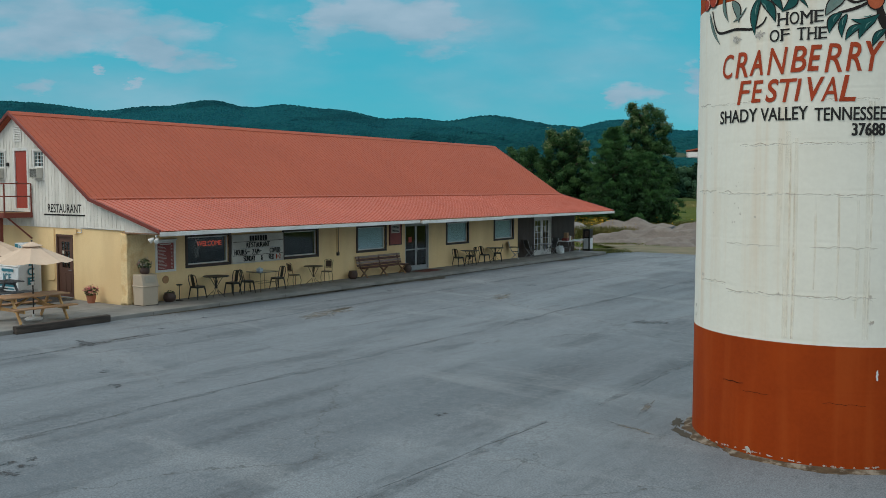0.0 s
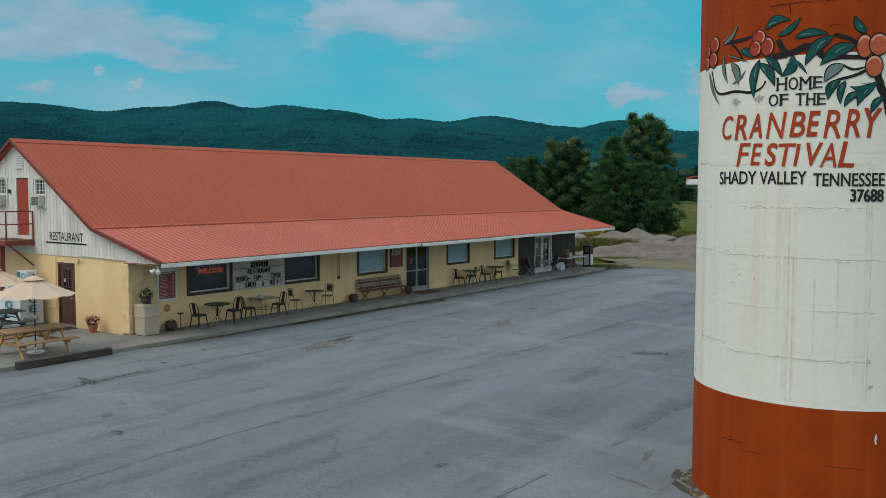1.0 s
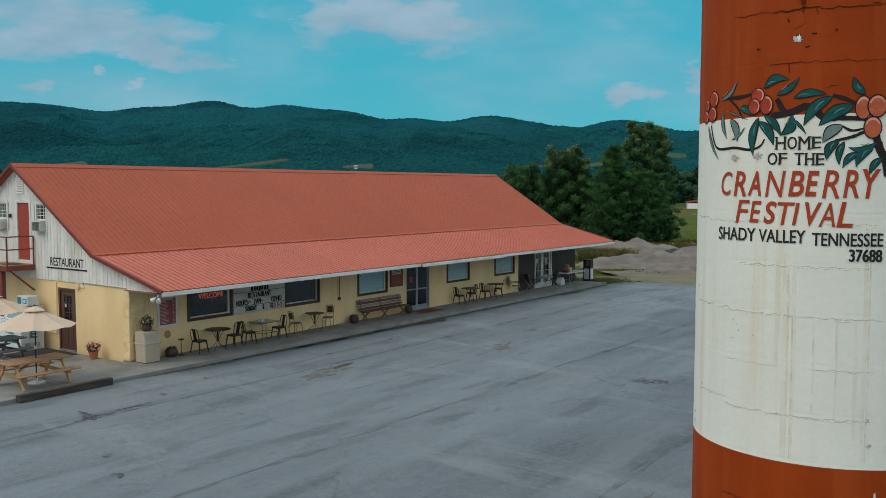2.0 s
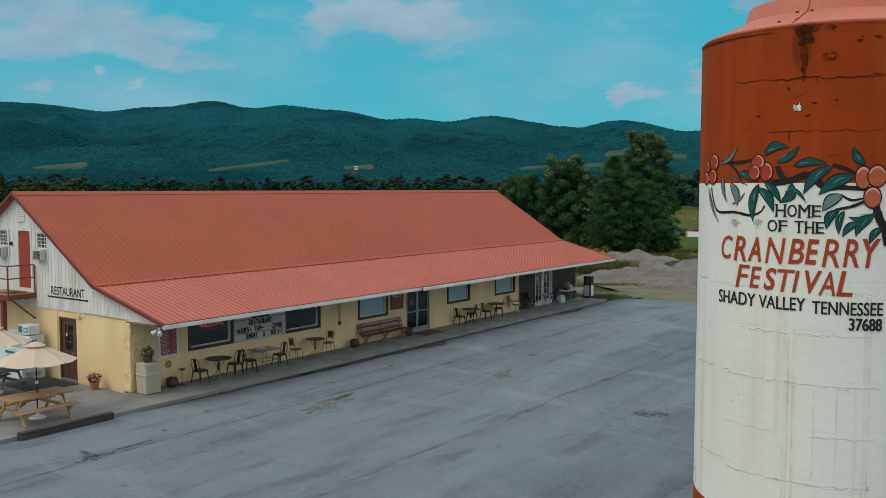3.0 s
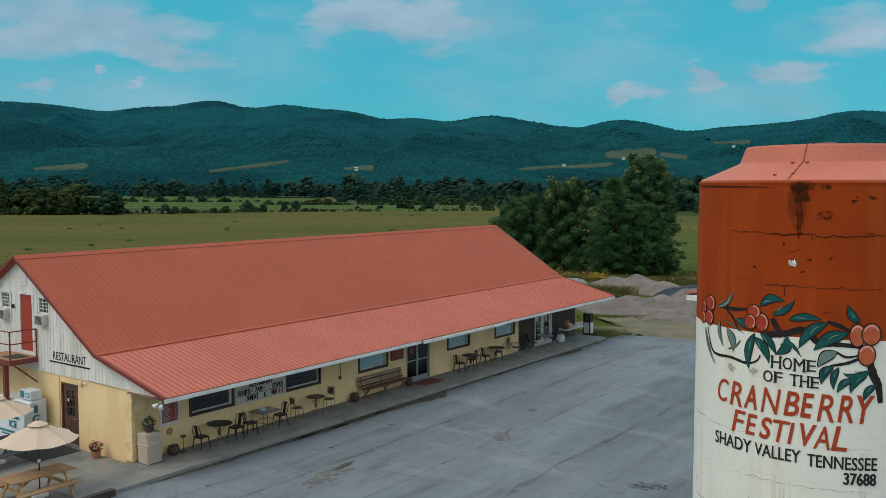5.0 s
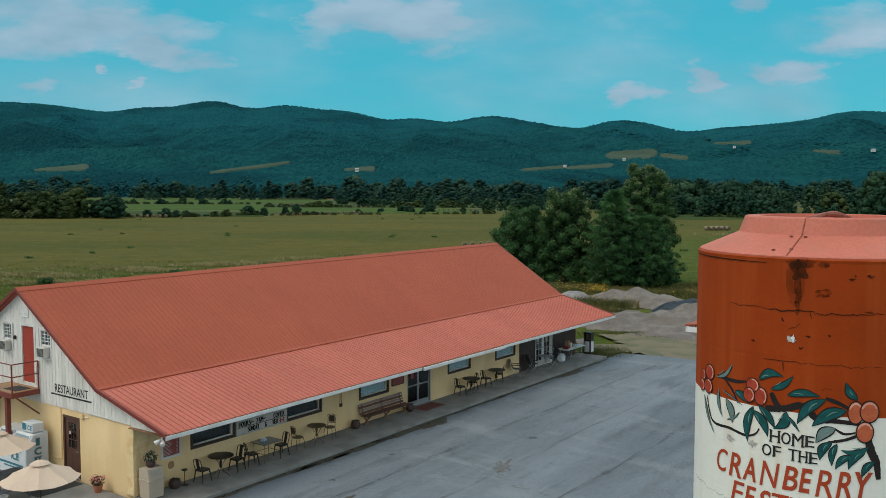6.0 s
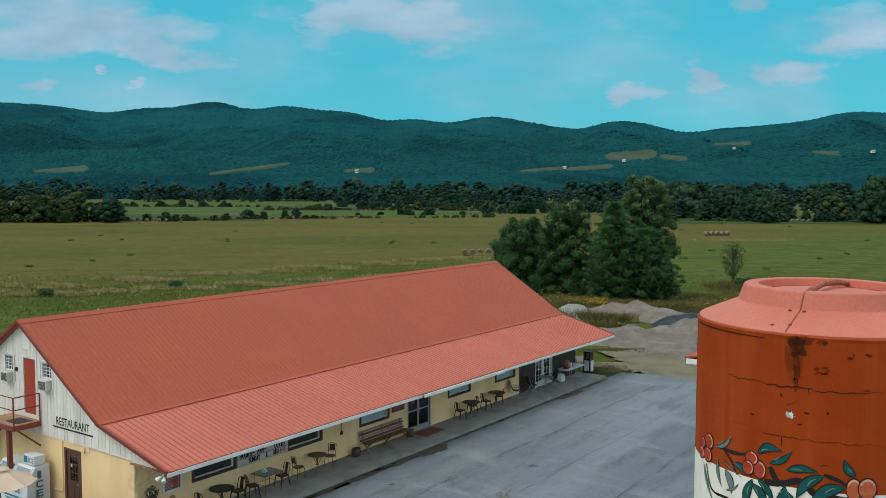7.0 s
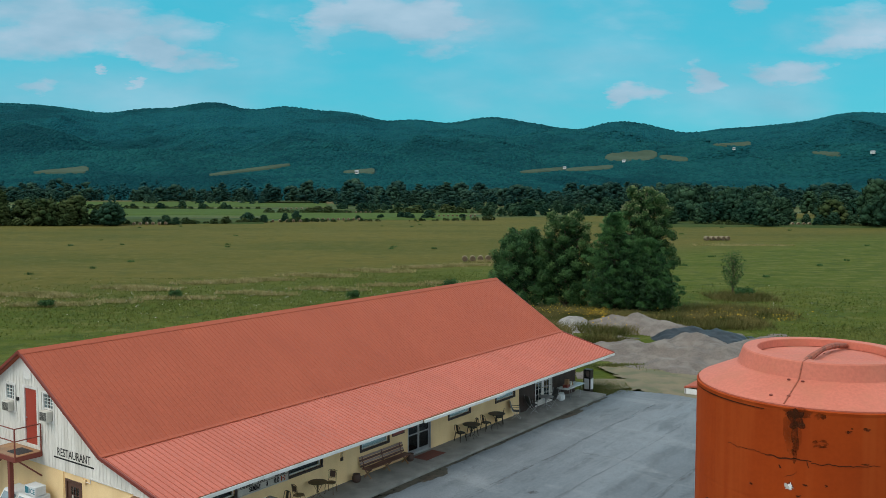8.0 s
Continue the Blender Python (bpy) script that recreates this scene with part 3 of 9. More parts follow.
# ---- modelling helpers ----
def part(name, bm, mat, parent=None, label="", smooth=False):
    """One mesh object out of a bmesh, under a thing or a part."""
    me = bpy.data.meshes.new(name)
    if smooth:
        for f in bm.faces:
            f.smooth = True
    bm.to_mesh(me)
    bm.free()
    for one in mat if isinstance(mat, (list, tuple)) else [mat]:
        me.materials.append(one)
    ob = new(name, me)
    ob.parent = parent
    if label:
        ob["label"] = label
    return ob


def raw(name, verts, faces, mat, parent=None, label="", smooth=False):
    """One mesh object out of arrays."""
    me = bpy.data.meshes.new(name)
    me.from_pydata([tuple(v) for v in verts], [], [tuple(f) for f in faces])
    if smooth:
        me.shade_smooth()
    for one in mat if isinstance(mat, (list, tuple)) else [mat]:
        me.materials.append(one)
    ob = new(name, me)
    ob.parent = parent
    if label:
        ob["label"] = label
    return ob


def soup(name, verts, faces, mat, parent=None, smooth=False):
    """One mesh object out of large numpy arrays of equal-sided faces."""
    me = bpy.data.meshes.new(name)
    k = faces.shape[1]
    me.vertices.add(len(verts))
    me.vertices.foreach_set("co", np.ascontiguousarray(verts, dtype=np.float32).ravel())
    me.loops.add(faces.size)
    me.loops.foreach_set("vertex_index", np.ascontiguousarray(faces, dtype=np.int32).ravel())
    me.polygons.add(len(faces))
    me.polygons.foreach_set("loop_start", np.arange(len(faces), dtype=np.int32) * k)
    me.polygons.foreach_set("loop_total", np.full(len(faces), k, dtype=np.int32))
    me.update(calc_edges=True)
    if smooth:
        me.shade_smooth()
    me.materials.append(mat)
    ob = new(name, me)
    ob.parent = parent
    return ob


def ball(level):
    """Vertices and triangles of a unit icosphere."""
    bm = bmesh.new()
    bmesh.ops.create_icosphere(bm, subdivisions=level, radius=1.0)
    v = np.array([tuple(p.co) for p in bm.verts])
    f = np.array([[q.index for q in p.verts] for p in bm.faces])
    bm.free()
    return v, f


def thing(name, label, category, at=(0, 0, 0), turn=0.0, group="", kind=""):
    ob = new(name)
    ob.empty_display_size = 0.2
    ob.matrix_basis = pose(*at, 0, 0, turn)
    return tagged(ob, label, category, group, kind)


def box(bm, lo, hi, bevel=0.0, m=None):
    """A box between two corners, its edges rounded by bevel."""
    c = [(a + b) / 2 for a, b in zip(lo, hi)]
    d = [abs(b - a) for a, b in zip(lo, hi)]
    got = bmesh.ops.create_cube(bm, size=1.0, matrix=Matrix.Translation(c) @ Matrix.Diagonal((*d, 1)))["verts"]
    if bevel:
        edges = list({e for v in got for e in v.link_edges})
        more = bmesh.ops.bevel(bm, geom=edges, offset=bevel, segments=1, affect="EDGES")
        got = list({v for f in more["faces"] for v in f.verts} | {v for v in got if v.is_valid})
    if m is not None:
        bmesh.ops.transform(bm, matrix=m, verts=got)
    return got


def boxed(*boxes, bevel=0.0):
    bm = bmesh.new()
    for lo, hi in boxes:
        box(bm, lo, hi, bevel)
    return bm


def tube(bm, pts, r, n=8, closed=False):
    """A round bar along a line of points."""
    pts = [Vector(p) for p in pts]
    rings = []
    for i, p in enumerate(pts):
        a = pts[i - 1] if (i or closed) else p
        b = pts[(i + 1) % len(pts)] if (i < len(pts) - 1 or closed) else p
        q = (b - a).normalized().to_track_quat("Z", "Y")
        rr = r[i] if isinstance(r, (list, tuple)) else r
        rings.append([bm.verts.new(p + q @ Vector((rr * math.cos(k * math.tau / n), rr * math.sin(k * math.tau / n), 0))) for k in range(n)])
    pairs = list(zip(rings, rings[1:])) + ([(rings[-1], rings[0])] if closed else [])
    for a, b in pairs:
        for k in range(n):
            bm.faces.new((a[k], a[(k + 1) % n], b[(k + 1) % n], b[k]))
    if not closed:
        bm.faces.new(rings[0][::-1])
        bm.faces.new(rings[-1])
    return bm


def lathe(profile, n=48, centre=(0, 0), cap=True, jitter=None):
    """A turned body out of a profile of (radius, height)."""
    bm = bmesh.new()
    rings = []
    for r, z in profile:
        ring = []
        for k in range(n):
            a = k * math.tau / n
            rr = r + (jitter(a, z) if jitter else 0)
            ring.append(bm.verts.new((centre[0] + rr * math.cos(a), centre[1] + rr * math.sin(a), z)))
        rings.append(ring)
    for a, b in zip(rings, rings[1:]):
        for k in range(n):
            bm.faces.new((a[k], a[(k + 1) % n], b[(k + 1) % n], b[k]))
    if cap:
        bm.faces.new(rings[0][::-1])
        bm.faces.new(rings[-1])
    return bm


def prism(outline, axis, lo, hi):
    """A flat outline pushed through along an axis (0, 1 or 2); the outline gives the other two coordinates in order."""
    bm = bmesh.new()
    ends = []
    for v in (lo, hi):
        ring = []
        for p in outline:
            c = list(p)
            c.insert(axis, v)
            ring.append(bm.verts.new(c))
        ends.append(ring)
    bm.faces.new(ends[0])
    bm.faces.new(ends[1][::-1])
    for k in range(len(outline)):
        j = (k + 1) % len(outline)
        bm.faces.new((ends[0][k], ends[1][k], ends[1][j], ends[0][j]))
    bmesh.ops.recalc_face_normals(bm, faces=bm.faces)
    return bm


def lettering(text, size, wide=1.0, shear=0.0, bold=0.0):
    """The outline of a word as flat triangles: vertices (x from the middle, y up) and faces."""
    cu = bpy.data.curves.new("lettering", "FONT")
    cu.body, cu.size, cu.align_x, cu.shear, cu.offset = text, size, "CENTER", shear, bold
    cu.resolution_u = 4
    ob = new("lettering", cu)
    bpy.context.view_layer.update()
    me = bpy.data.meshes.new_from_object(ob.evaluated_get(bpy.context.evaluated_depsgraph_get()))
    xy = np.array([(v.co.x, v.co.y) for v in me.vertices])
    faces = [tuple(p.vertices) for p in me.polygons]
    bpy.data.objects.remove(ob)
    bpy.data.curves.remove(cu)
    bpy.data.meshes.remove(me)
    xy[:, 0] -= (xy[:, 0].max() + xy[:, 0].min()) / 2
    if wide:
        xy[:, 0] *= wide
    return xy, faces


def fitted(text, width, height, shear=0.0, bold=0.0):
    """A word scaled to a width and a cap height."""
    xy, faces = lettering(text, 1.0, 1.0, shear, bold)
    xy[:, 0] *= width / (xy[:, 0].max() - xy[:, 0].min())
    xy[:, 1] -= xy[:, 1].min()
    xy[:, 1] *= height / xy[:, 1].max()
    return xy, faces


# ---- the land ----
BEARING = radians(35.62)  # the camera's heading, left of +y
AHEAD = Vector((-math.sin(BEARING), math.cos(BEARING), 0))
ASIDE = Vector((math.cos(BEARING), math.sin(BEARING), 0))


def out(depth, side, z=0.0):
    """A place that lies so far ahead and aside (right) of the camera's foot, to fit its view."""
    return AHEAD * depth + ASIDE * side + Vector((0.2, -0.33, z))


def field_material():
    """Hay meadow: mown olive grass in the middle, greener rough near the barn, tan streaks, paler far strips."""
    m = bpy.data.materials.new("meadow")
    m.use_nodes = True
    nt = m.node_tree
    N, L = nt.nodes.new, nt.links.new
    b = nt.nodes["Principled BSDF"]
    b.inputs["Roughness"].default_value = 0.9
    b.inputs["Specular IOR Level"].default_value = 0.06
    geo = N("ShaderNodeNewGeometry")

    def noise_(sc, st=(1, 1, 1), det=6.0):
        mp = N("ShaderNodeMapping")
        mp.inputs["Rotation"].default_value = (0, 0, -BEARING)
        L(geo.outputs["Position"], mp.inputs["Vector"])
        mp2 = N("ShaderNodeMapping")
        mp2.inputs["Scale"].default_value = st
        L(mp.outputs[0], mp2.inputs["Vector"])
        n = N("ShaderNodeTexNoise")
        n.inputs["Scale"].default_value, n.inputs["Detail"].default_value, n.inputs["Roughness"].default_value = sc, det, 0.6
        L(mp2.outputs[0], n.inputs["Vector"])
        return n.outputs["Fac"]

    def ramp(val, lo, hi, a=0.0, top=1.0):
        n = N("ShaderNodeMapRange")
        n.interpolation_type = "SMOOTHSTEP"
        for k, v in (("From Min", lo), ("From Max", hi), ("To Min", a), ("To Max", top)):
            n.inputs[k].default_value = v
        L(val, n.inputs["Value"])
        return n.outputs[0]

    def mix(fac, a, c):
        n = N("ShaderNodeMix")
        n.data_type = "RGBA"
        for key, val in (("Factor", fac), ("A", a), ("B", c)):
            if isinstance(val, (int, float)):
                n.inputs[key].default_value = val
            elif isinstance(val, tuple):
                n.inputs[key].default_value = (*val, 1)
            else:
                L(val, n.inputs[key])
        return n.outputs["Result"]

    def op(kind, a, c):
        n = N("ShaderNodeMath")
        n.operation = kind
        for k, v in enumerate((a, c)):
            if isinstance(v, (int, float)):
                n.inputs[k].default_value = v
            else:
                L(v, n.inputs[k])
        return n.outputs[0]

    d = N("ShaderNodeVectorMath")
    d.operation = "DOT_PRODUCT"
    L(geo.outputs["Position"], d.inputs[0])
    d.inputs[1].default_value = AHEAD
    depth = op("ADD", d.outputs["Value"], op("MULTIPLY", op("SUBTRACT", noise_(0.05, (1, 0.8, 1)), 0.5), 16.0))
    sd = N("ShaderNodeVectorMath")
    sd.operation = "DOT_PRODUCT"
    L(geo.outputs["Position"], sd.inputs[0])
    sd.inputs[1].default_value = ASIDE
    side = sd.outputs["Value"]
    rough = mix(ramp(noise_(0.12, (0.5, 1.2, 1)), 0.3, 0.7), (0.052, 0.078, 0.01), (0.084, 0.1, 0.017))
    rough = mix(ramp(noise_(0.45, (0.8, 1.2, 1)), 0.48, 0.66, 0, 0.55), rough, (0.14, 0.135, 0.045))
    rough = mix(ramp(noise_(0.3, (1, 1, 1), 9.0), 0.52, 0.68, 0, 0.7), rough, (0.036, 0.056, 0.014))
    rough = mix(ramp(noise_(1.4), 0.5, 0.7, 0, 0.6), rough, (0.04, 0.062, 0.015))
    mown = mix(ramp(noise_(0.03, (0.6, 1.2, 1)), 0.35, 0.65), (0.107, 0.093, 0.02), (0.067, 0.074, 0.015))
    mown = mix(ramp(noise_(0.02, (0.7, 1.4, 1)), 0.42, 0.6, 0, 0.5), mown, (0.125, 0.105, 0.028))
    mown = mix(ramp(noise_(0.35, (0.6, 1.2, 1)), 0.5, 0.72, 0, 0.5), mown, (0.15, 0.128, 0.045))
    mown = mix(ramp(noise_(0.9, (0.7, 1.2, 1)), 0.5, 0.68, 0, 0.4), mown, (0.06, 0.072, 0.018))
    mown = mix(ramp(noise_(0.1, (0.3, 1.5, 1)), 0.54, 0.7, 0, 0.35), mown, (0.062, 0.08, 0.022))
    mown = mix(ramp(noise_(0.22, (1, 1, 1), 9.0), 0.5, 0.66, 0, 0.55), mown, (0.055, 0.068, 0.016))
    mown = mix(ramp(noise_(0.5, (1, 1, 1), 9.0), 0.54, 0.7, 0, 0.5), mown, (0.17, 0.142, 0.05))
    mown = mix(ramp(noise_(3.0), 0.45, 0.7, 0, 0.45), mown, (0.05, 0.062, 0.014))
    col = mix(ramp(op("SUBTRACT", depth, op("MULTIPLY", side, 0.85)), 122, 160), rough, mown)
    far = mix(ramp(noise_(0.012, (0.3, 2.4, 1)), 0.42, 0.56), (0.055, 0.1, 0.032), (0.1, 0.105, 0.045))
    far = mix(ramp(noise_(0.02, (0.25, 3.0, 1)), 0.5, 0.6), far, (0.035, 0.06, 0.026))
    col = mix(ramp(op("SUBTRACT", depth, op("MULTIPLY", side, 0.45)), 356, 366), col, far)
    L(col, b.inputs["Base Color"])
    bp = N("ShaderNodeBump")
    bp.inputs["Strength"].default_value, bp.inputs["Distance"].default_value = 0.9, 0.25
    L(noise_(1.8, det=8.0), bp.inputs["Height"]), L(bp.outputs[0], b.inputs["Normal"])
    return m


def forest_material():
    """Wooded slopes seen from far: crowns of many greens, with distance haze in their colour."""
    m = bpy.data.materials.new("forest_slopes")
    m.use_nodes = True
    nt = m.node_tree
    N, L = nt.nodes.new, nt.links.new
    b = nt.nodes["Principled BSDF"]
    b.inputs["Roughness"].default_value = 0.9
    b.inputs["Specular IOR Level"].default_value = 0.02
    geo = N("ShaderNodeNewGeometry")

    def mix(fac, a, c):
        n = N("ShaderNodeMix")
        n.data_type = "RGBA"
        for key, val in (("Factor", fac), ("A", a), ("B", c)):
            if isinstance(val, (int, float)):
                n.inputs[key].default_value = val
            elif isinstance(val, tuple):
                n.inputs[key].default_value = (*val, 1)
            else:
                L(val, n.inputs[key])
        return n.outputs["Result"]

    def noise_(sc, det=6.0):
        n = N("ShaderNodeTexNoise")
        n.inputs["Scale"].default_value, n.inputs["Detail"].default_value, n.inputs["Roughness"].default_value = sc, det, 0.65
        L(geo.outputs["Position"], n.inputs["Vector"])
        return n.outputs["Fac"]

    def ramp(val, lo, hi, a=0.0, top=1.0):
        n = N("ShaderNodeMapRange")
        n.interpolation_type = "SMOOTHSTEP"
        for k, v in (("From Min", lo), ("From Max", hi), ("To Min", a), ("To Max", top)):
            n.inputs[k].default_value = v
        L(val, n.inputs["Value"])
        return n.outputs[0]

    def op(kind, a, c):
        n = N("ShaderNodeMath")
        n.operation = kind
        for k, v in enumerate((a, c)):
            if isinstance(v, (int, float)):
                n.inputs[k].default_value = v
            else:
                L(v, n.inputs[k])
        return n.outputs[0]

    # teal from painted-in haze, stands of every size, and each crown its own green
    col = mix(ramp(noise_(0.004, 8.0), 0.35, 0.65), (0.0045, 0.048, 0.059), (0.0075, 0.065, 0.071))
    # painted haze turns the heights bluer and lighter
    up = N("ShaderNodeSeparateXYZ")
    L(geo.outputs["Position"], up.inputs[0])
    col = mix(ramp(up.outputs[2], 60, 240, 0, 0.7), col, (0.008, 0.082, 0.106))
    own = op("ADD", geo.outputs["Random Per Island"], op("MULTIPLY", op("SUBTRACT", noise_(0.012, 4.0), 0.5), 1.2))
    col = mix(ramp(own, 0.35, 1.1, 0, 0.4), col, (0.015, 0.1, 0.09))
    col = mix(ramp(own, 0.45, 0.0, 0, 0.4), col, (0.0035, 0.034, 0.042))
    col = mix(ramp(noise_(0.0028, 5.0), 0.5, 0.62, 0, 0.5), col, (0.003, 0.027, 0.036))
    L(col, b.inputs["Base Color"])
    return m


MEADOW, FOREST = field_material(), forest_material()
# pasture green with some teal haze mixed into the colour
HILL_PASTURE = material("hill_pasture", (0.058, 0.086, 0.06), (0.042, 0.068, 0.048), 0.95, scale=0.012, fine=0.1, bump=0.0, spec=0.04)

# ground: one sheet out to the foot of the hills, in rings that widen with distance
def build_ground():
    radii = [0, 20, 45, 60, 75, 90, 105, 125, 150, 190, 240, 300, 380, 480, 620, 800, 1100, 1600, 2400, 3400, 4600]
    n = 96
    verts, faces = [(0, 0, -0.49)], []
    for r in radii[1:]:
        for k in range(n):
            a = k * math.tau / n
            z = -0.17
            if r < 90:
                t = max(0.0, min(1.0, (r * math.cos(a) + 22) / 17))
                z -= 0.32 * t
            if r > 110:
                z += 0.3 * noise.noise((r * math.cos(a) * 0.02, r * math.sin(a) * 0.02, 0))
            verts.append((r * math.cos(a), r * math.sin(a), z))
    for k in range(n):
        faces.append((0, 1 + k, 1 + (k + 1) % n))
    for j in range(len(radii) - 2):
        for k in range(n):
            a, b = 1 + j * n, 1 + (j + 1) * n
            faces.append((a + k, b + k, b + (k + 1) % n, a + (k + 1) % n))
    return tagged(raw("ground", verts, faces, MEADOW, smooth=True), "olive-green mown hay meadow on the valley floor", "meadow", kind="structure")


build_ground()

# the ridge line: knobs evenly spaced along it, their heights as shares of the distance
KNOBS = [0.0029, 0.0112, 0.0079, 0.0104, 0.0082, 0.0088, 0.004, 0.0027, 0.0102, 0.0029, 0.0109, 0.012, -0.0019, 0.0133, 0.0024, 0.0051, 0.0053, -0.007, 0.0073, -0.0075, 0.0023, 0.0039, -0.0026, 0.0002, -0.0107, 0.0041, -0.0011, -0.0008, -0.011, -0.0014, -0.005, -0.0017, -0.0018, -0.0001, 0.0065, 0.0029, 0.003, 0.0047, 0.001]


def soft_skyline(s):
    return 0.075 + sum(h * math.exp(-0.5 * ((s + 0.57 - 0.03 * k) / 0.026) ** 2) for k, h in enumerate(KNOBS))


def hill_height(depth, side):
    """Height of the wooded hills; they begin past the fields and crest far behind."""
    start, crest = 860.0, 3300.0
    s = side / depth
    f = (depth - start - 150 * noise.noise((side * 0.0011, 3.1, 0))) / (crest - start)
    if f <= 0:
        return -1.0
    top = soft_skyline(s) * crest + 6.5
    g = min(1.0, f)
    rise = 0.42 * g ** 0.85 + 0.58 * g ** 2.6
    spur = 1.0 - abs(2.0 * noise.noise((side * 0.0017 + 0.25 * depth * 0.001, depth * 0.0004, 0.7)))
    knobs = (95 * (spur - 0.55) + 60 * noise.fractal((side * 0.0026, depth * 0.0026, 4.4), 1.0, 2.0, 4)) * math.sin(math.pi * g) ** 1.2
    z = top * rise + knobs
    # a lower ridge stands in front of the crest
    front = 2050 + 160 * noise.noise((side * 0.0012, 9.0, 0))
    low = front * (0.036 + 0.011 * noise.noise((s * 9.0, 2.2, 0)) + 0.005 * noise.noise((s * 31.0, 5.2, 0))) + 12
    away = (depth - front) / (520 if depth < front else 300)
    z = max(z, low * math.exp(-away * away))
    if f > 1:
        z = top - (f - 1) * 260
    return max(z, 0.0)


# pastures cleared on the slopes: both ends by aside and height shares, half height, and how much it tapers at the first end
PASTURES = [(-0.4567, 0.0147, -0.3925, 0.0185, 0.0042, 0.85), (-0.2614, 0.0122, -0.1683, 0.0241, 0.0018, 0.3), (-0.1112, 0.016, -0.0754, 0.0172, 0.0036, 0.8), (0.0842, 0.016, 0.1357, 0.0203, 0.0022, 0.5), (0.135, 0.0185, 0.19, 0.0225, 0.0024, 0.2),
            (0.1788, 0.0325, 0.2384, 0.036, 0.0058, 0.15), (0.2397, 0.0335, 0.2724, 0.0303, 0.0028, 0.1), (0.299, 0.0466, 0.3422, 0.0484, 0.0026, 0.5), (0.409, 0.0385, 0.4416, 0.036, 0.0026, 0.5)]


def pasture_half(p, t):
    """Half height of a pasture at a share t along it."""
    return p[4] * (1 - p[5] * (1 - t)) * min(1.0, 6 * t, 9 * (1 - t)) ** 0.5


def cleared(s, v):
    """Whether a place on the slope, by its shares, is pasture."""
    for p in PASTURES:
        t = (s - p[0]) / (p[2] - p[0])
        if 0 < t < 1 and -0.7 * pasture_half(p, t) < v - p[1] - (p[3] - p[1]) * t < pasture_half(p, t) + 0.0006:
            return True
    return False


def on_hill(px, py, lo=820.0):
    """Where the camera's sight line of slope (aside share, height share) meets the hills: depth, aside, height."""
    d = lo
    while d < 3300:
        if hill_height(d, px * d) > 12.6 + py * d:
            a, b = d - 8.0, d
            for _ in range(8):
                c = (a + b) / 2
                a, b = (a, c) if hill_height(c, px * c) > 12.6 + py * c else (c, b)
            return b, px * b, max(0.0, hill_height(b, px * b))
        d += 8.0
    return 3290.0, px * 3290, hill_height(3290, px * 3290)


def build_hills():
    """The bare slopes; the trees stand on them."""
    sides = np.concatenate([np.linspace(-1.15, -0.6, 40)[:-1], np.linspace(-0.6, 0.6, 300), np.linspace(0.6, 1.15, 40)[1:]])
    cols, rows = len(sides), 120
    depths = [800 * (3650 / 800) ** (j / (rows - 1)) for j in range(rows)]
    verts, faces = [], []
    for dp in depths:
        for s in sides:
            verts.append(out(dp, s * dp, hill_height(dp, s * dp)))
    for j in range(rows - 1):
        for k in range(cols - 1):
            a = j * cols + k
            faces.append((a, a + 1, a + cols + 1, a + cols))
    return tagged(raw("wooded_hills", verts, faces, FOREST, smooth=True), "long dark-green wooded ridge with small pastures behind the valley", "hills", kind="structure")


def build_pastures():
    for p in PASTURES:
        n, m = 44, 10
        verts, faces, deep = [], [], []
        for i in range(n + 1):
            t = i / n
            s = p[0] + (p[2] - p[0]) * t
            half = pasture_half(p, t) * (1 + 0.25 * noise.noise((s * 90, p[4] * 900, 0))) + 0.0001
            for j in range(m + 1):
                v = p[1] + (p[3] - p[1]) * t + half * (2 * j / m - 1)
                d, side, z = on_hill(s, v)
                deep.append(d)
                verts.append(out(d - 1, side, z + (-2.5 if j in (0, m) or i in (0, n) else 1.5)))
        for i in range(n):
            for j in range(m):
                a = i * (m + 1) + j
                f = (a, a + m + 1, a + m + 2, a + 1)
                if max(deep[q] for q in f) - min(deep[q] for q in f) < 260:
                    faces.append(f)
        tagged(raw("ground_pasture", verts, faces, HILL_PASTURE, smooth=True), "pale open pasture cleared on the wooded slope", "pasture", kind="structure")


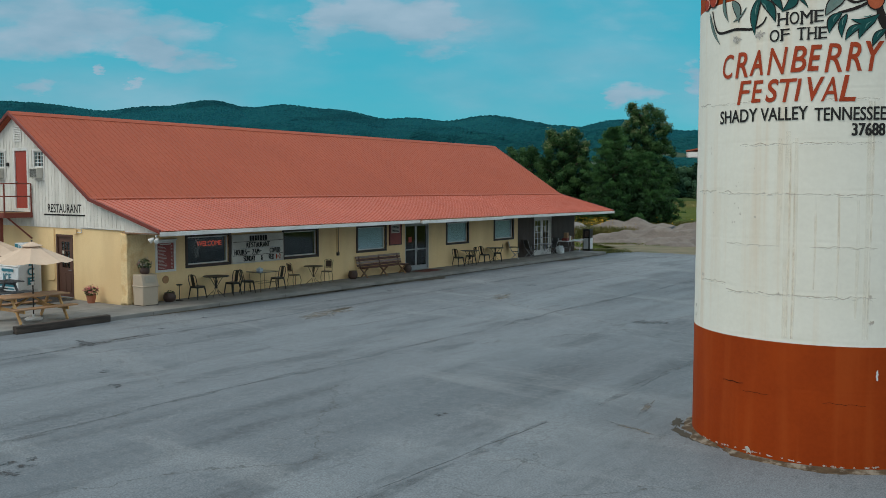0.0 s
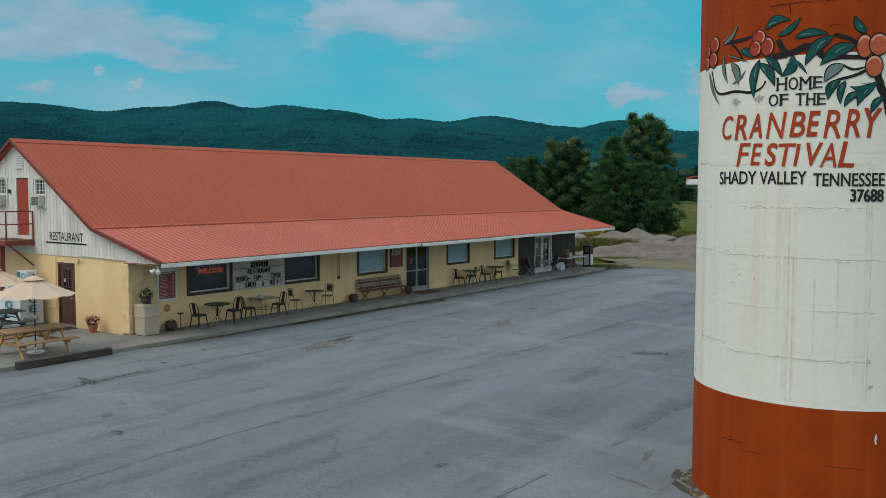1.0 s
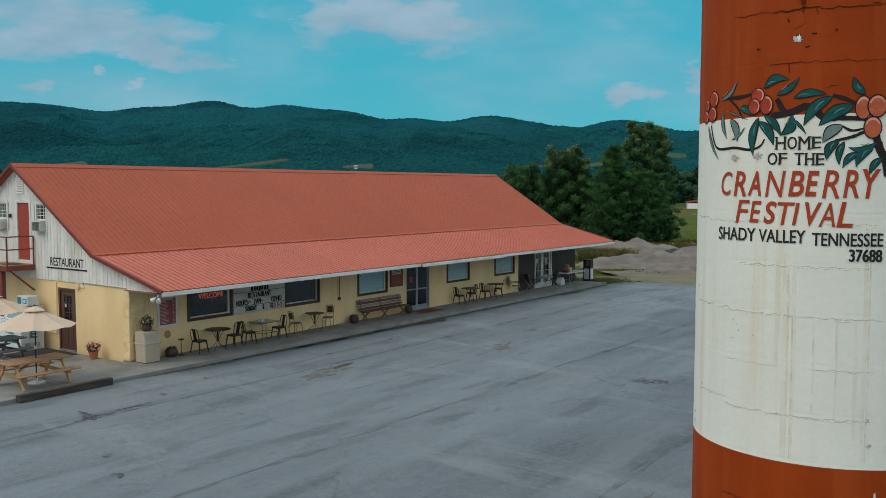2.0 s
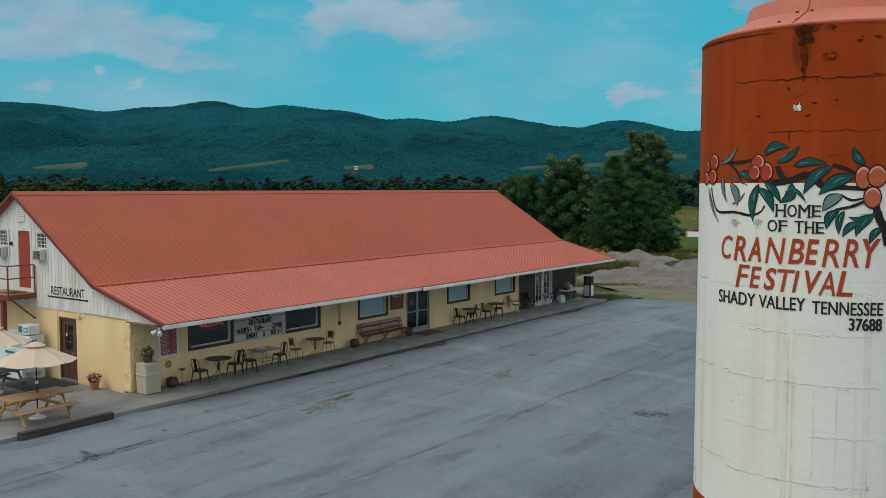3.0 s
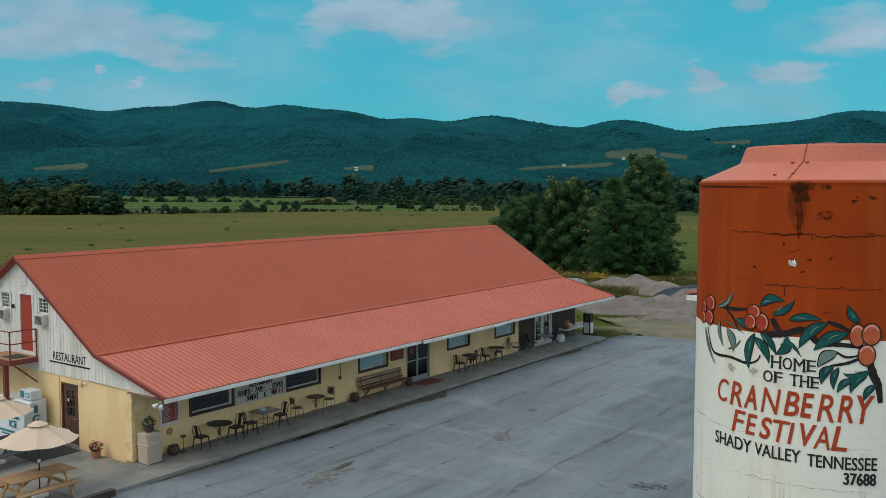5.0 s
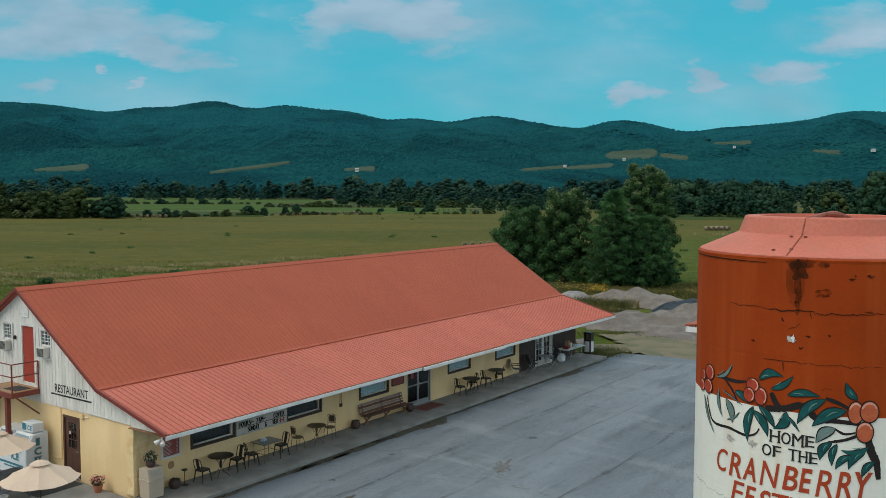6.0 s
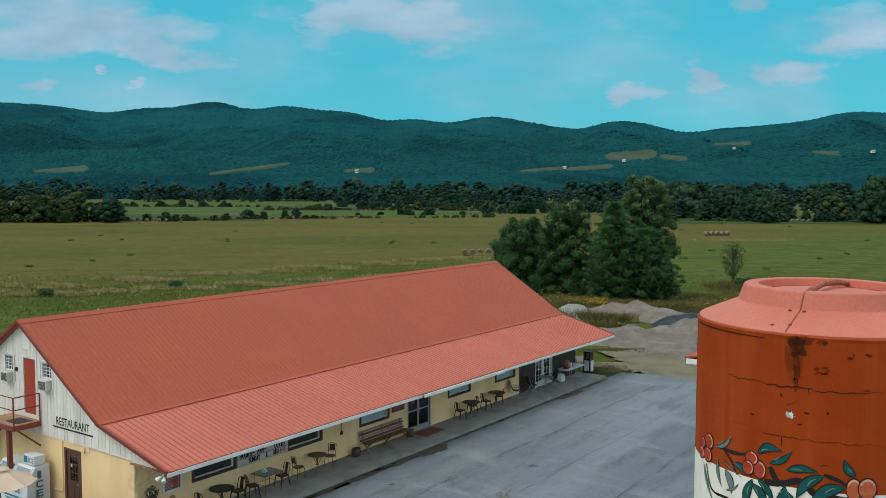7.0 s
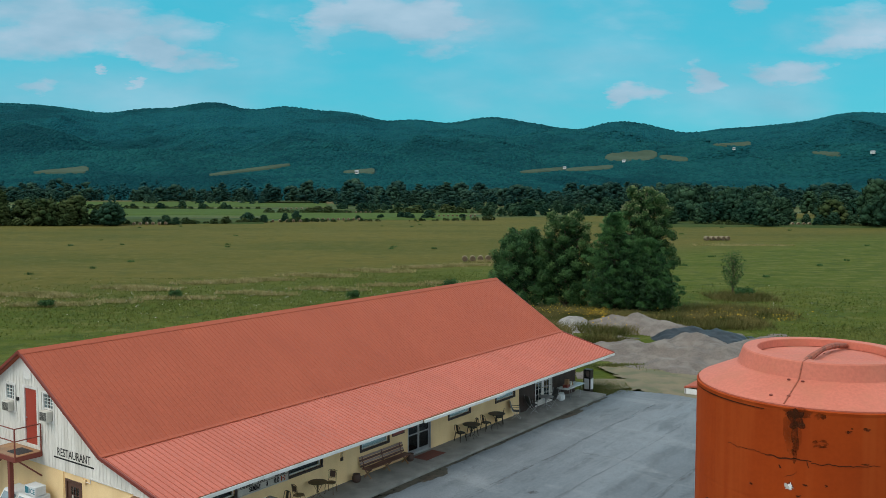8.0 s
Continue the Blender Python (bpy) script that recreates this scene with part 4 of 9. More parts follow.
def build_hill_trees():
    """Stuff: every crown that shows on the slopes, a rough dome each; those hidden behind a spur are left out."""
    rng = np.random.default_rng(61)
    bv, bf = ball(1)
    bv = bv @ np.array(Euler((0.65, 0.3, 0.0)).to_matrix())
    keep = np.array([bv[f][:, 2].mean() > -0.22 for f in bf])
    bf = bf[keep]
    C, Rr = [], []
    n_side = 900
    horizon = np.full(n_side, -1.0)
    d = 812.0
    while d < 3470:
        r0 = 2.1 + 0.00105 * d
        gap = 1.62 * r0 / d
        for s in np.arange(-0.56 + rng.uniform(0, gap), 0.56, gap):
            ss, dd = s + rng.normal() * gap * 0.3, d + rng.normal() * r0 * 0.6
            z = hill_height(dd, ss * dd)
            if z < 0:
                continue
            bearing = int((ss + 0.58) / 1.16 * n_side)
            r = r0 * rng.uniform(0.7, 1.5)
            share = (z - 9.0) / dd
            if share + 1.9 * r / dd < horizon[bearing] or cleared(ss, (z + 1.0 - 12.6) / dd):
                horizon[bearing] = max(horizon[bearing], share)
                continue
            horizon[bearing] = max(horizon[bearing], share + 0.35 * r / dd)
            C.append(out(dd, ss * dd, z - 0.27 * r))
            Rr.append(r)
        d += 1.7 * r0
    C, Rr = np.array(C), np.array(Rr)
    n = len(C)
    wob = 1 + rng.uniform(-0.12, 0.12, (n, len(bv), 1))
    tall = rng.uniform(0.5, 0.85, (n, 1))
    v = bv[None] * wob * Rr[:, None, None]
    v[:, :, 2] *= tall
    v = (v + C[:, None, :]).reshape(-1, 3)
    f = (bf[None] + (np.arange(n) * len(bv))[:, None, None]).reshape(-1, 3)
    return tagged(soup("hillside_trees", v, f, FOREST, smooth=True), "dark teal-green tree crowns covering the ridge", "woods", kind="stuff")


build_hills()
build_pastures()
build_hill_trees()
# the valley closes behind the camera as well
def build_back_hills():
    verts, faces, n = [], [], 120
    for j, (r, f) in enumerate(((1500, 0.0), (2200, 0.45), (3000, 1.0), (3600, 0.9))):
        for k in range(n + 1):
            a = BEARING + math.pi / 2 + radians(48) + k / n * radians(264)
            z = f * (230 + 70 * noise.noise((3 * math.cos(a), 3 * math.sin(a), 0)))
            verts.append((r * math.cos(a), r * math.sin(a), z - 1))
    for j in range(3):
        for k in range(n):
            a = j * (n + 1) + k
            faces.append((a, a + 1, a + n + 2, a + n + 1))
    return tagged(raw("wooded_hills", verts, faces, FOREST), "dark-green wooded ridge that closes the valley", "hills", kind="structure")


build_back_hills()


def lot_z(x):
    """The car park falls a little towards the silo."""
    t = max(0.0, min(1.0, (x + 22) / 17))
    return -0.32 * t * t * (3 - 2 * t)


# car park: one worn asphalt sheet round the silo
def build_lot():
    bm = bmesh.new()
    xs = [-60, -45, -34, -24.8, -24.2, -22.95, -20, -18.5, -17, -15.5, -14, -12.5, -11, -9.5, -8, -6.5, -5, 0, 5, 12, 22, 34, 46]
    ys = [-50, -35, -20, -8, 0, 5, 10, 14, 17, 20, 25, 30, 35, 40, 45, 49.2, 51.2]
    grid = {}
    for i, x in enumerate(xs):
        for j, y in enumerate(ys):
            yy = y
            if j == len(ys) - 1:
                yy = y + 1.2 * noise.noise((x * 0.2, 0, 4)) + (0.14 * max(0, x + 24))
            grid[i, j] = bm.verts.new((x, yy, lot_z(x)))
    for i in range(len(xs) - 1):
        for j in range(len(ys) - 1):
            if xs[i] >= -22.95 or ys[j + 1] <= 10:
                bm.faces.new((grid[i, j], grid[i + 1, j], grid[i + 1, j + 1], grid[i, j + 1]))
    return tagged(part("road", bm, ASPHALT), "worn grey asphalt car park with cracks and patches", "car park", kind="structure")


build_lot()


# strips of hay and pasture past the meadow, each a thin sheet on the valley floor
def strip(d0, d1, a0, a1, mat, label, slant=0.22):
    verts, faces = [], []
    n = 40
    for i in range(n + 1):
        s = a0 + (a1 - a0) * i / n
        for k, (d, z) in enumerate(((d0 - 6, -0.7), (d0, 0.3), (d1, 0.3))):
            dd = d / (1 - slant * s) + 5 * noise.fractal((s * 30, d1 if k == 2 else d0, 0), 1.0, 2.0, 3)
            verts.append(out(dd, s * dd, z))
        if i:
            for k in (0, 1):
                a = 3 * i - 3 + k
                faces.append((a, a + 3, a + 4, a + 1))
    return tagged(raw("ground_strip", verts, faces, mat), label, "field", kind="structure")


HAY = material("cut_hay_green", (0.062, 0.1, 0.026), (0.05, 0.082, 0.022), 0.95, scale=0.03, fine=0.3, bump=0.0, grain=0.4, spec=0.04)
ROUGH_GREEN = material("rough_green_pasture", (0.034, 0.058, 0.018), (0.055, 0.075, 0.024), 0.95, scale=0.08, fine=0.6, bump=0.0, spec=0.04)
STUBBLE = material("tan_stubble", (0.13, 0.1, 0.05), (0.1, 0.085, 0.04), 0.95, scale=0.03, fine=0.4, bump=0.0, spec=0.04)
strip(402, 501, -0.46, -0.2, HAY, "bright green hay strip past the hedge", 0.0)
strip(356, 428, -0.2, 0.03, HAY, "bright green hay strip past the meadow", 0.0)
strip(560, 740, -0.46, -0.13, HAY, "bright green hay strip between hedges", 0.0)
strip(446, 500, -0.17, 0.09, ROUGH_GREEN, "rough green pasture strip", 0.0)
strip(742, 790, -0.43, -0.34, STUBBLE, "tan stubble strip between hedges", 0.0)
strip(690, 742, -0.2, -0.12, STUBBLE, "tan stubble strip between hedges", 0.0)
strip(300, 372, 0.22, 0.6, ROUGH_GREEN, "rough green margin below the woods", -0.1)
strip(309, 345, -0.45, -0.2, ROUGH_GREEN, "rough green margin past the meadow", 0.0)


def blob(name, cx, cy, rx, ry, mat, label, category, turn=0.0, z=0.004, seed=0, n=40, rag=0.3):
    """A thin ragged patch that lies on the ground."""
    bm = bmesh.new()
    ring = []
    for k in range(n):
        a = k * math.tau / n
        q = 1 + rag * noise.fractal((2 * math.cos(a) + seed * 7, 2 * math.sin(a), seed), 1.0, 2.0, 4) * 1.6
        x, y = rx * q * math.cos(a), ry * q * math.sin(a)
        c, s = math.cos(radians(turn)), math.sin(radians(turn))
        ring.append(bm.verts.new((cx + c * x - s * y, cy + s * x + c * y, z + lot_z(cx + c * x - s * y))))
    bm.faces.new(ring)
    return tagged(part(name, bm, mat), label, category, kind="structure")


# dirt and grit that gathers along the walk and in hollows
for i, (x, y, rx, ry, turn) in enumerate([(-22.6, 31.0, 0.42, 0.9, 4), (-22.75, 28.9, 0.24, 1.8, 0), (-22.76, 26.3, 0.26, 1.8, 0), (-22.76, 24.2, 0.22, 1.4, 0), (-22.78, 22.3, 0.16, 1.6, 0), (-22.8, 19.5, 0.07, 1.3, 0), (-22.85, 37.0, 0.12, 1.7, 0),
                                          (-22.7, 43.6, 0.28, 1.5, -4), (-22.85, 33.6, 0.06, 1.2, 0), (-22.8, 47.6, 0.1, 1.2, 0), (-19.3, 21.4, 0.13, 0.6, 10)]):
    blob("dirt_patch", x, y, rx, ry, EDGE_DIRT, "dark damp dirt along the edge of the walk", "dirt", turn, 0.005, i)
blob("grit_patch", -19.0, 20.2, 0.42, 1.1, GRIT, "thin tan grit washed onto the asphalt", "grit", 12, 0.004, 21, rag=0.45)
blob("grit_patch", -6.5, 15.9, 0.06, 0.45, GRIT, "thin tan grit beside the silo base", "grit", 10, 0.006, 22, rag=0.6)
blob("grit_patch", -6.15, 14.35, 0.05, 0.5, GRIT, "thin tan grit beside the silo base", "grit", 72, 0.006, 26, rag=0.6)
for k in range(7):
    blob("dirt_patch", -5.35 + 0.2 * k, 14.62 - 0.19 * k + 0.02 * k * k, 0.09 - 0.008 * k, 0.26, EDGE_DIRT, "dark damp dirt against the silo foot", "dirt", 42 + 5 * k, 0.005 + 0.0004 * (k % 3), 61 + k, rag=0.6)
blob("dirt_patch", -5.6, 15.2, 0.1, 0.3, EDGE_DIRT, "dark damp dirt against the silo foot", "dirt", 12, 0.0055, 69, rag=0.6)
for i in range(20):
    y = 17.6 + 1.55 * i
    blob("dirt_patch", -22.86 + 0.05 * math.sin(i * 2.7), y, 0.09 + 0.07 * abs(math.sin(i * 1.9)), 1.1, EDGE_DIRT, "dark damp dirt along the edge of the walk", "dirt", 2 * math.sin(i), 0.0045 + 0.0006 * (i % 3), 70 + i, rag=0.45)
blob("grit_patch", -17.0, 27.5, 0.3, 0.8, GRIT, "thin tan grit washed onto the asphalt", "grit", 20, 0.004, 23, rag=0.5)
blob("damp_stain", -22.5, 30.3, 0.2, 0.6, DIRT, "dark damp stain at the edge of the walk", "stain", 8, 0.0075, 91, rag=0.4)
blob("damp_stain", -22.55, 43.4, 0.15, 0.7, DIRT, "dark damp stain at the edge of the walk", "stain", -4, 0.0075, 92, rag=0.4)
blob("oil_stain", -20.2, 12.7, 0.16, 0.5, STAIN, "dark oil stain on the asphalt", "stain", 75, 0.004, 24, rag=0.5)
blob("oil_stain", -20.0, 13.3, 0.1, 1.3, STAIN, "dark oil stain on the asphalt", "stain", 4, 0.0042, 25, rag=0.6)
for i, (x, y, s) in enumerate([(-9.35, 13.0, 0.09), (-16.95, 11.07, 0.1), (-15.66, 10.46, 0.12), (-12.25, 6.35, 0.12), (-12.38, 6.66, 0.1), (-12.66, 6.6, 0.08), (-12.6, 6.9, 0.07), (-20.6, 15.3, 0.08), (-10.6, 25.9, 0.35), (-18.0, 31.5, 0.14), (-9.5, 30.0, 0.2), (-21.3, 17.4, 0.08), (-21.0, 22.6, 0.1), (-21.2, 26.2, 0.1)]):
    blob("oil_stain", x, y, s, s * 1.5, STAIN, "small dark oil stain on the asphalt", "stain", 37 * i, 0.004, 40 + i, rag=0.5)


def seam(x, y0, y1, seed, w=0.05, mat=None):
    """A ragged open joint between two lanes of asphalt; it wanders and thins out."""
    verts, faces = [], []
    n = int((y1 - y0) / 0.12)
    for k in range(n + 1):
        y = y0 + (y1 - y0) * k / n
        xx = x + 0.16 * noise.fractal((y * 0.25, seed, 0), 1.0, 2.0, 5)
        half = w * max(0.06, 0.5 + 0.9 * noise.fractal((y * 0.7, seed, 3), 1.0, 2.0, 4)) / 2
        for sgn in (-1, 1):
            verts.append((xx + sgn * half, y, lot_z(xx) + 0.0036))
        if k:
            faces.append((2 * k - 2, 2 * k - 1, 2 * k + 1, 2 * k))
    return tagged(raw("asphalt_seam", verts, faces, mat or SEAM), "dark ragged joint in the asphalt", "crack", kind="structure")


SEAM = broken(material("open_joint", (0.05, 0.053, 0.055), (0.075, 0.078, 0.078), 0.9, scale=3, fine=30, bump=0.3), 4.0, 0.3, 0.62)
SEAM_WASH = broken(material("joint_wash", (0.105, 0.118, 0.128), (0.13, 0.142, 0.15), 0.9, scale=3, fine=30, bump=0.1), 2.5, 0.4, 0.95)
for x, y0, y1, w in ((-19.8, 8.0, 49.0, 0.06), (-13.8, 3.0, 49.0, 0.055), (-7.6, 3.0, 13.8, 0.055), (-7.4, 15.5, 50.0, 0.045), (-16.9, 18.0, 46.0, 0.025)):
    seam(x, y0, y1, x, w * 0.5)
    seam(x + 0.06, y0, y1, x + 50, w * 5, SEAM_WASH)


# ---- restaurant building ----
FRONT, GABLE, BACK, FAR_END = -24.84, 17.22, -37.6, 48.54
SLAB = 0.12
RIDGE, BREAK, EAVE, REAR = (-31.27, 6.61), (-26.45, 3.555), (-22.77, 2.585), (-38.0, 2.6)
ROOF_Y0, ROOF_Y1 = 16.98, 49.62

# raised concrete walk along the front and the terrace by the gable
walk_slab = tagged(new("pavement"), "pale grey concrete walk along the front of the restaurant", "walkway", kind="structure")
y = 9.0
k = 0
while y < 48.9:
    step = 3.03 if y > 16.9 else 2.6
    hi = min(y + step, 49.0)
    part("slab", boxed(((FRONT - 0.1 if y > 16.9 else -24.9, y + 0.006, -0.1), (-22.95, hi - 0.006, SLAB)), bevel=0.012), CONCRETE, walk_slab)
    y = hi
terrace = tagged(new("pavement"), "grey concrete terrace beside the gable wall", "terrace", kind="structure")
for i in range(5):
    for j in range(3):
        part("slab", boxed(((-24.906 - 2.7 * (i + 1) + 0.006, 9.0 + 2.7 * j + 0.006, -0.1), (-24.906 - 2.7 * i - 0.006, 9.0 + 2.7 * (j + 1) - 0.006, SLAB)), bevel=0.012), CONCRETE, terrace)

restaurant = thing("restaurant_building", "long yellow stucco restaurant with a red metal roof and white gable", "building", (0, 0, 0))


def wall_plate(axis, at, thick, a0, a1, z0, z1, holes):
    """A wall with openings: axis 0 stands at x = at and runs along y, axis 1 at y = at along x. Holes: (a0, a1, z0, z1)."""
    bm = bmesh.new()
    cuts_a = sorted({a0, a1, *[h[0] for h in holes], *[h[1] for h in holes]})
    cuts_z = sorted({z0, z1, *[h[2] for h in holes], *[h[3] for h in holes]})
    grid = {}

    def vert(s, i, j):
        if (s, i, j) not in grid:
            p = (at + s, cuts_a[i], cuts_z[j]) if axis == 0 else (cuts_a[i], at + s, cuts_z[j])
            grid[s, i, j] = bm.verts.new(p)
        return grid[s, i, j]

    def solid(i, j):
        if not (0 <= i < len(cuts_a) - 1 and 0 <= j < len(cuts_z) - 1):
            return False
        ca, cz = (cuts_a[i] + cuts_a[i + 1]) / 2, (cuts_z[j] + cuts_z[j + 1]) / 2
        return not any(h[0] < ca < h[1] and h[2] < cz < h[3] for h in holes)

    for i in range(len(cuts_a) - 1):
        for j in range(len(cuts_z) - 1):
            if not solid(i, j):
                continue
            for s in (0, thick):
                bm.faces.new([vert(s, *q) for q in ((i, j), (i + 1, j), (i + 1, j + 1), (i, j + 1))])
            for di, dj, e in ((-1, 0, ((i, j), (i, j + 1))), (1, 0, ((i + 1, j), (i + 1, j + 1))), (0, -1, ((i, j), (i + 1, j))), (0, 1, ((i, j + 1), (i + 1, j + 1)))):
                if not solid(i + di, j + dj):
                    p, q = e
                    bm.faces.new((vert(0, *p), vert(0, *q), vert(thick, *q), vert(thick, *p)))
    bmesh.ops.recalc_face_normals(bm, faces=bm.faces)
    return bm


WINDOWS = [(19.54, 21.56, "dark"), (24.12, 26.14, "dark"), (28.46, 30.48, "blind"), (35.04, 37.03, "blind"), (39.37, 41.4, "blind")]
W_LO, W_HI = 1.15, 2.32
DOOR = (31.83, 33.63, SLAB, 2.3)
FRENCH = (43.66, 45.53, SLAB, 2.25)
SPLIT = 41.84
holes = [(a + 0.1, b - 0.1, W_LO + 0.1, W_HI - 0.06) for a, b, _ in WINDOWS] + [DOOR]
front_wall = part("front_wall", wall_plate(0, FRONT, -0.22, GABLE + 0.002, SPLIT, 0, 3.02, holes), STUCCO, restaurant, "yellow stucco wall")
dark_wall = part("dark_wall", wall_plate(0, FRONT, -0.22, SPLIT, FAR_END, 0, 3.02, [FRENCH]), BROWN, restaurant, "dark brown boarded wall")
for i in range(44):
    a = SPLIT + i * 0.155
    b = a + 0.15
    if b > FAR_END or (b > FRENCH[0] - 0.06 and a < FRENCH[1] + 0.06):
        continue
    part("board", boxed(((FRONT + 0.002, a + 0.003, SLAB), (FRONT + 0.018, b, 2.9)), bevel=0.003), BROWN, dark_wall)
gdoor = (-28.81, -27.86, SLAB, 2.27)
udoor = (-31.33, -30.54, 3.17, 5.23)
uwins = [(-30.07, -29.45, 4.22, 5.21), (-32.6, -32.02, 4.23, 5.24)]
gable_wall = part("gable_wall", wall_plate(1, GABLE, 0.22, BACK, FRONT - 0.001, 0, 2.56, [gdoor]), STUCCO, restaurant, "yellow stucco wall")
part("rear_wall", boxed(((BACK - 0.2, GABLE, 0), (BACK, FAR_END, 2.62))), STUCCO, restaurant)


def roof_z(x):
    pts = [REAR, RIDGE, BREAK, EAVE]
    for (xa, za), (xb, zb) in zip(pts, pts[1:]):
        if xa <= x <= xb:
            return za + (zb - za) * (x - xa) / (xb - xa)
    return 2.6


# far end: a plain wall under the same roof
bm = prism([(BACK, 0), (FRONT, 0), (FRONT, 2.95), (BREAK[0], BREAK[1] - 0.15), (RIDGE[0], RIDGE[1] - 0.15), (BACK, 2.6)], 1, FAR_END - 0.2, FAR_END)
part("far_gable_wall", bm, STUCCO, restaurant)
# backing of the white gable, with its door and windows cut in, and one board after another on it
gable_top = new("gable_siding")
gable_top.parent = restaurant
gable_top["label"] = "white vertical board siding"
x = BACK
cut_holes = [udoor, *uwins]
BOARD = 0.205
i = 0
while x < EAVE[0] - 0.25:
    x2 = min(x + BOARD, EAVE[0] - 0.2)
    spans = [(2.53, None)]
    for a, b, lo, hi in cut_holes:
        if x2 > a + 0.002 and x < b - 0.002:
            spans = [(2.53, lo), (hi, None)]
    for lo, hi in spans:
        za, zb = (roof_z(x) - 0.09, roof_z(x2) - 0.09) if hi is None else (hi, hi)
        if min(za, zb) - lo < 0.01:
            zb, za = max(zb, lo + 0.005), max(za, lo + 0.005)
        front = GABLE - 0.03
        part("board", prism([(x + 0.007, lo), (x2 - 0.007, lo), (x2 - 0.007, zb), (x + 0.007, za)], 1, front, GABLE + 0.002), SIDING, gable_top)
    x, i = x2, i + 1
back_holes = sorted({BACK, FRONT + 0.0, EAVE[0] - 0.2, *[h[0] for h in cut_holes], *[h[1] for h in cut_holes], BREAK[0], RIDGE[0]})
bm = bmesh.new()
for a, b in zip(back_holes, back_holes[1:]):
    spans = [(2.55, None)]
    for h in cut_holes:
        if h[0] < (a + b) / 2 < h[1]:
            spans = [(2.55, h[2]), (h[3], None)]
    for lo, hi in spans:
        za, zb = (roof_z(a) - 0.1, roof_z(b) - 0.1) if hi is None else (hi, hi)
        piece = prism([(a, lo), (b, lo), (b, max(zb, lo + 0.002)), (a, max(za, lo + 0.002))], 1, GABLE + 0.003, GABLE + 0.16)
        me = bpy.data.meshes.new("tmp")
        piece.to_mesh(me)
        piece.free()
        bm.from_mesh(me)
        bpy.data.meshes.remove(me)
part("backing", bm, SIDING, gable_top)
part("soffit_trim", boxed(((FRONT - 0.02, GABLE - 0.035, 2.44), (EAVE[0] - 0.16, GABLE + 0.1, 2.53)), bevel=0.006), WHITE, restaurant, "white trim board")
# rough stone pier at the corner
bm = bmesh.new()
box(bm, (FRONT - 0.3, GABLE - 0.02, SLAB), (FRONT + 0.04, GABLE + 0.75, 2.44))
bmesh.ops.subdivide_edges(bm, edges=bm.edges[:], cuts=26, use_grid_fill=True)
for v in bm.verts:
    w = noise.fractal((v.co.x * 8, v.co.y * 8, v.co.z * 10), 0.6, 2.0, 5)
    v.co += v.normal * 0.028 * w + Vector((0.02 * max(0, 0.5 - v.co.z), -0.03 * max(0, 0.5 - v.co.z), 0))
part("corner_pier", bm, ROUGHCAST, restaurant, "rough-cast yellow stone corner", smooth=True)


# roof: ribbed sheets laid side by side on each slope
def sheet(width, length, mat, ribs=4, rib=0.014, flank=None):
    """A metal sheet: x along the eave, y down the slope, ribs raised in z."""
    bm = bmesh.new()
    prof = []
    p = width / ribs
    for r in range(ribs):
        c = (r + 0.5) * p
        prof += [(r * p, 0), (c - 0.045, 0), (c - 0.03, 0), (c - 0.013, rib), (c + 0.013, rib), (c + 0.03, 0), (c + 0.045, 0)]
    prof.append((width, 0))
    top = [[bm.verts.new((px, py, pz)) for px, pz in prof] for py in (0, length)]
    for k in range(len(prof) - 1):
        face = bm.faces.new((top[0][k], top[1][k], top[1][k + 1], top[0][k + 1]))
        # one flank of each rib is darker; in front it faces the camera
        if flank and k % 7 == 2:
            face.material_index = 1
    low = [[bm.verts.new((px, py, -0.008)) for px in (0, width)] for py in (0, length)]
    bm.faces.new((low[0][0], low[0][1], low[1][1], low[1][0]))
    bm.faces.new((top[1][0], low[1][0], low[1][1], *reversed(top[1][1:])))
    bm.faces.new((top[0][-1], low[0][1], low[0][0], *reversed(top[0][:-1])))
    bmesh.ops.recalc_face_normals(bm, faces=bm.faces)
    me = bpy.data.meshes.new("roof_panel")
    bm.to_mesh(me)
    bm.free()
    me.materials.append(mat)
    if flank:
        me.materials.append(flank)
    return me


def slope(name, upper, lower, width, lift=0.0, label=""):
    (xa, za), (xb, zb) = upper, lower
    length = math.hypot(xb - xa, zb - za)
    count = int(round((ROOF_Y1 - ROOF_Y0) / width))
    w = (ROOF_Y1 - ROOF_Y0) / count
    down = Vector((xb - xa, 0, zb - za)).normalized()
    along = Vector((0, 1, 0)) if xb > xa else Vector((0, -1, 0))
    up = along.cross(down)
    up = up if up.z > 0 else -up
    deck = prism([(xa, za - 0.03), (xb, zb - 0.03), (xb, zb - 0.11), (xa, za - 0.11)], 1, ROOF_Y0 + 0.02, ROOF_Y1 - 0.02)
    deck_ob = part(name, deck, ROOF_RED if name != "porch_roof" else PORCH_WOOD, restaurant, label)
    me = sheet(w - 0.001, length, PORCH_RED if name == "porch_roof" else ROOF_RED, rib=0.024 if name == "porch_roof" else 0.013, flank=PORCH_RIB_FLANK if name == "porch_roof" else ROOF_RIB_FLANK)
    for k in range(count):
        o = new("roof_panel", me)
        o.parent = deck_ob
        start = Vector((xa, ROOF_Y0 + k * w if xb > xa else ROOF_Y0 + (k + 1) * w, za)) + up * (lift + 0.0006 * math.sin(k * 2.4))
        m = Matrix.Identity(4)
        for c, axis in enumerate((along, down, up)):
            m[0][c], m[1][c], m[2][c] = axis
        o.matrix_basis = Matrix.Translation(start) @ m
    return deck_ob


slope("main_roof", RIDGE, (BREAK[0] + 0.06, BREAK[1] + 0.0), 0.914, 0.012, "red ribbed metal roof")
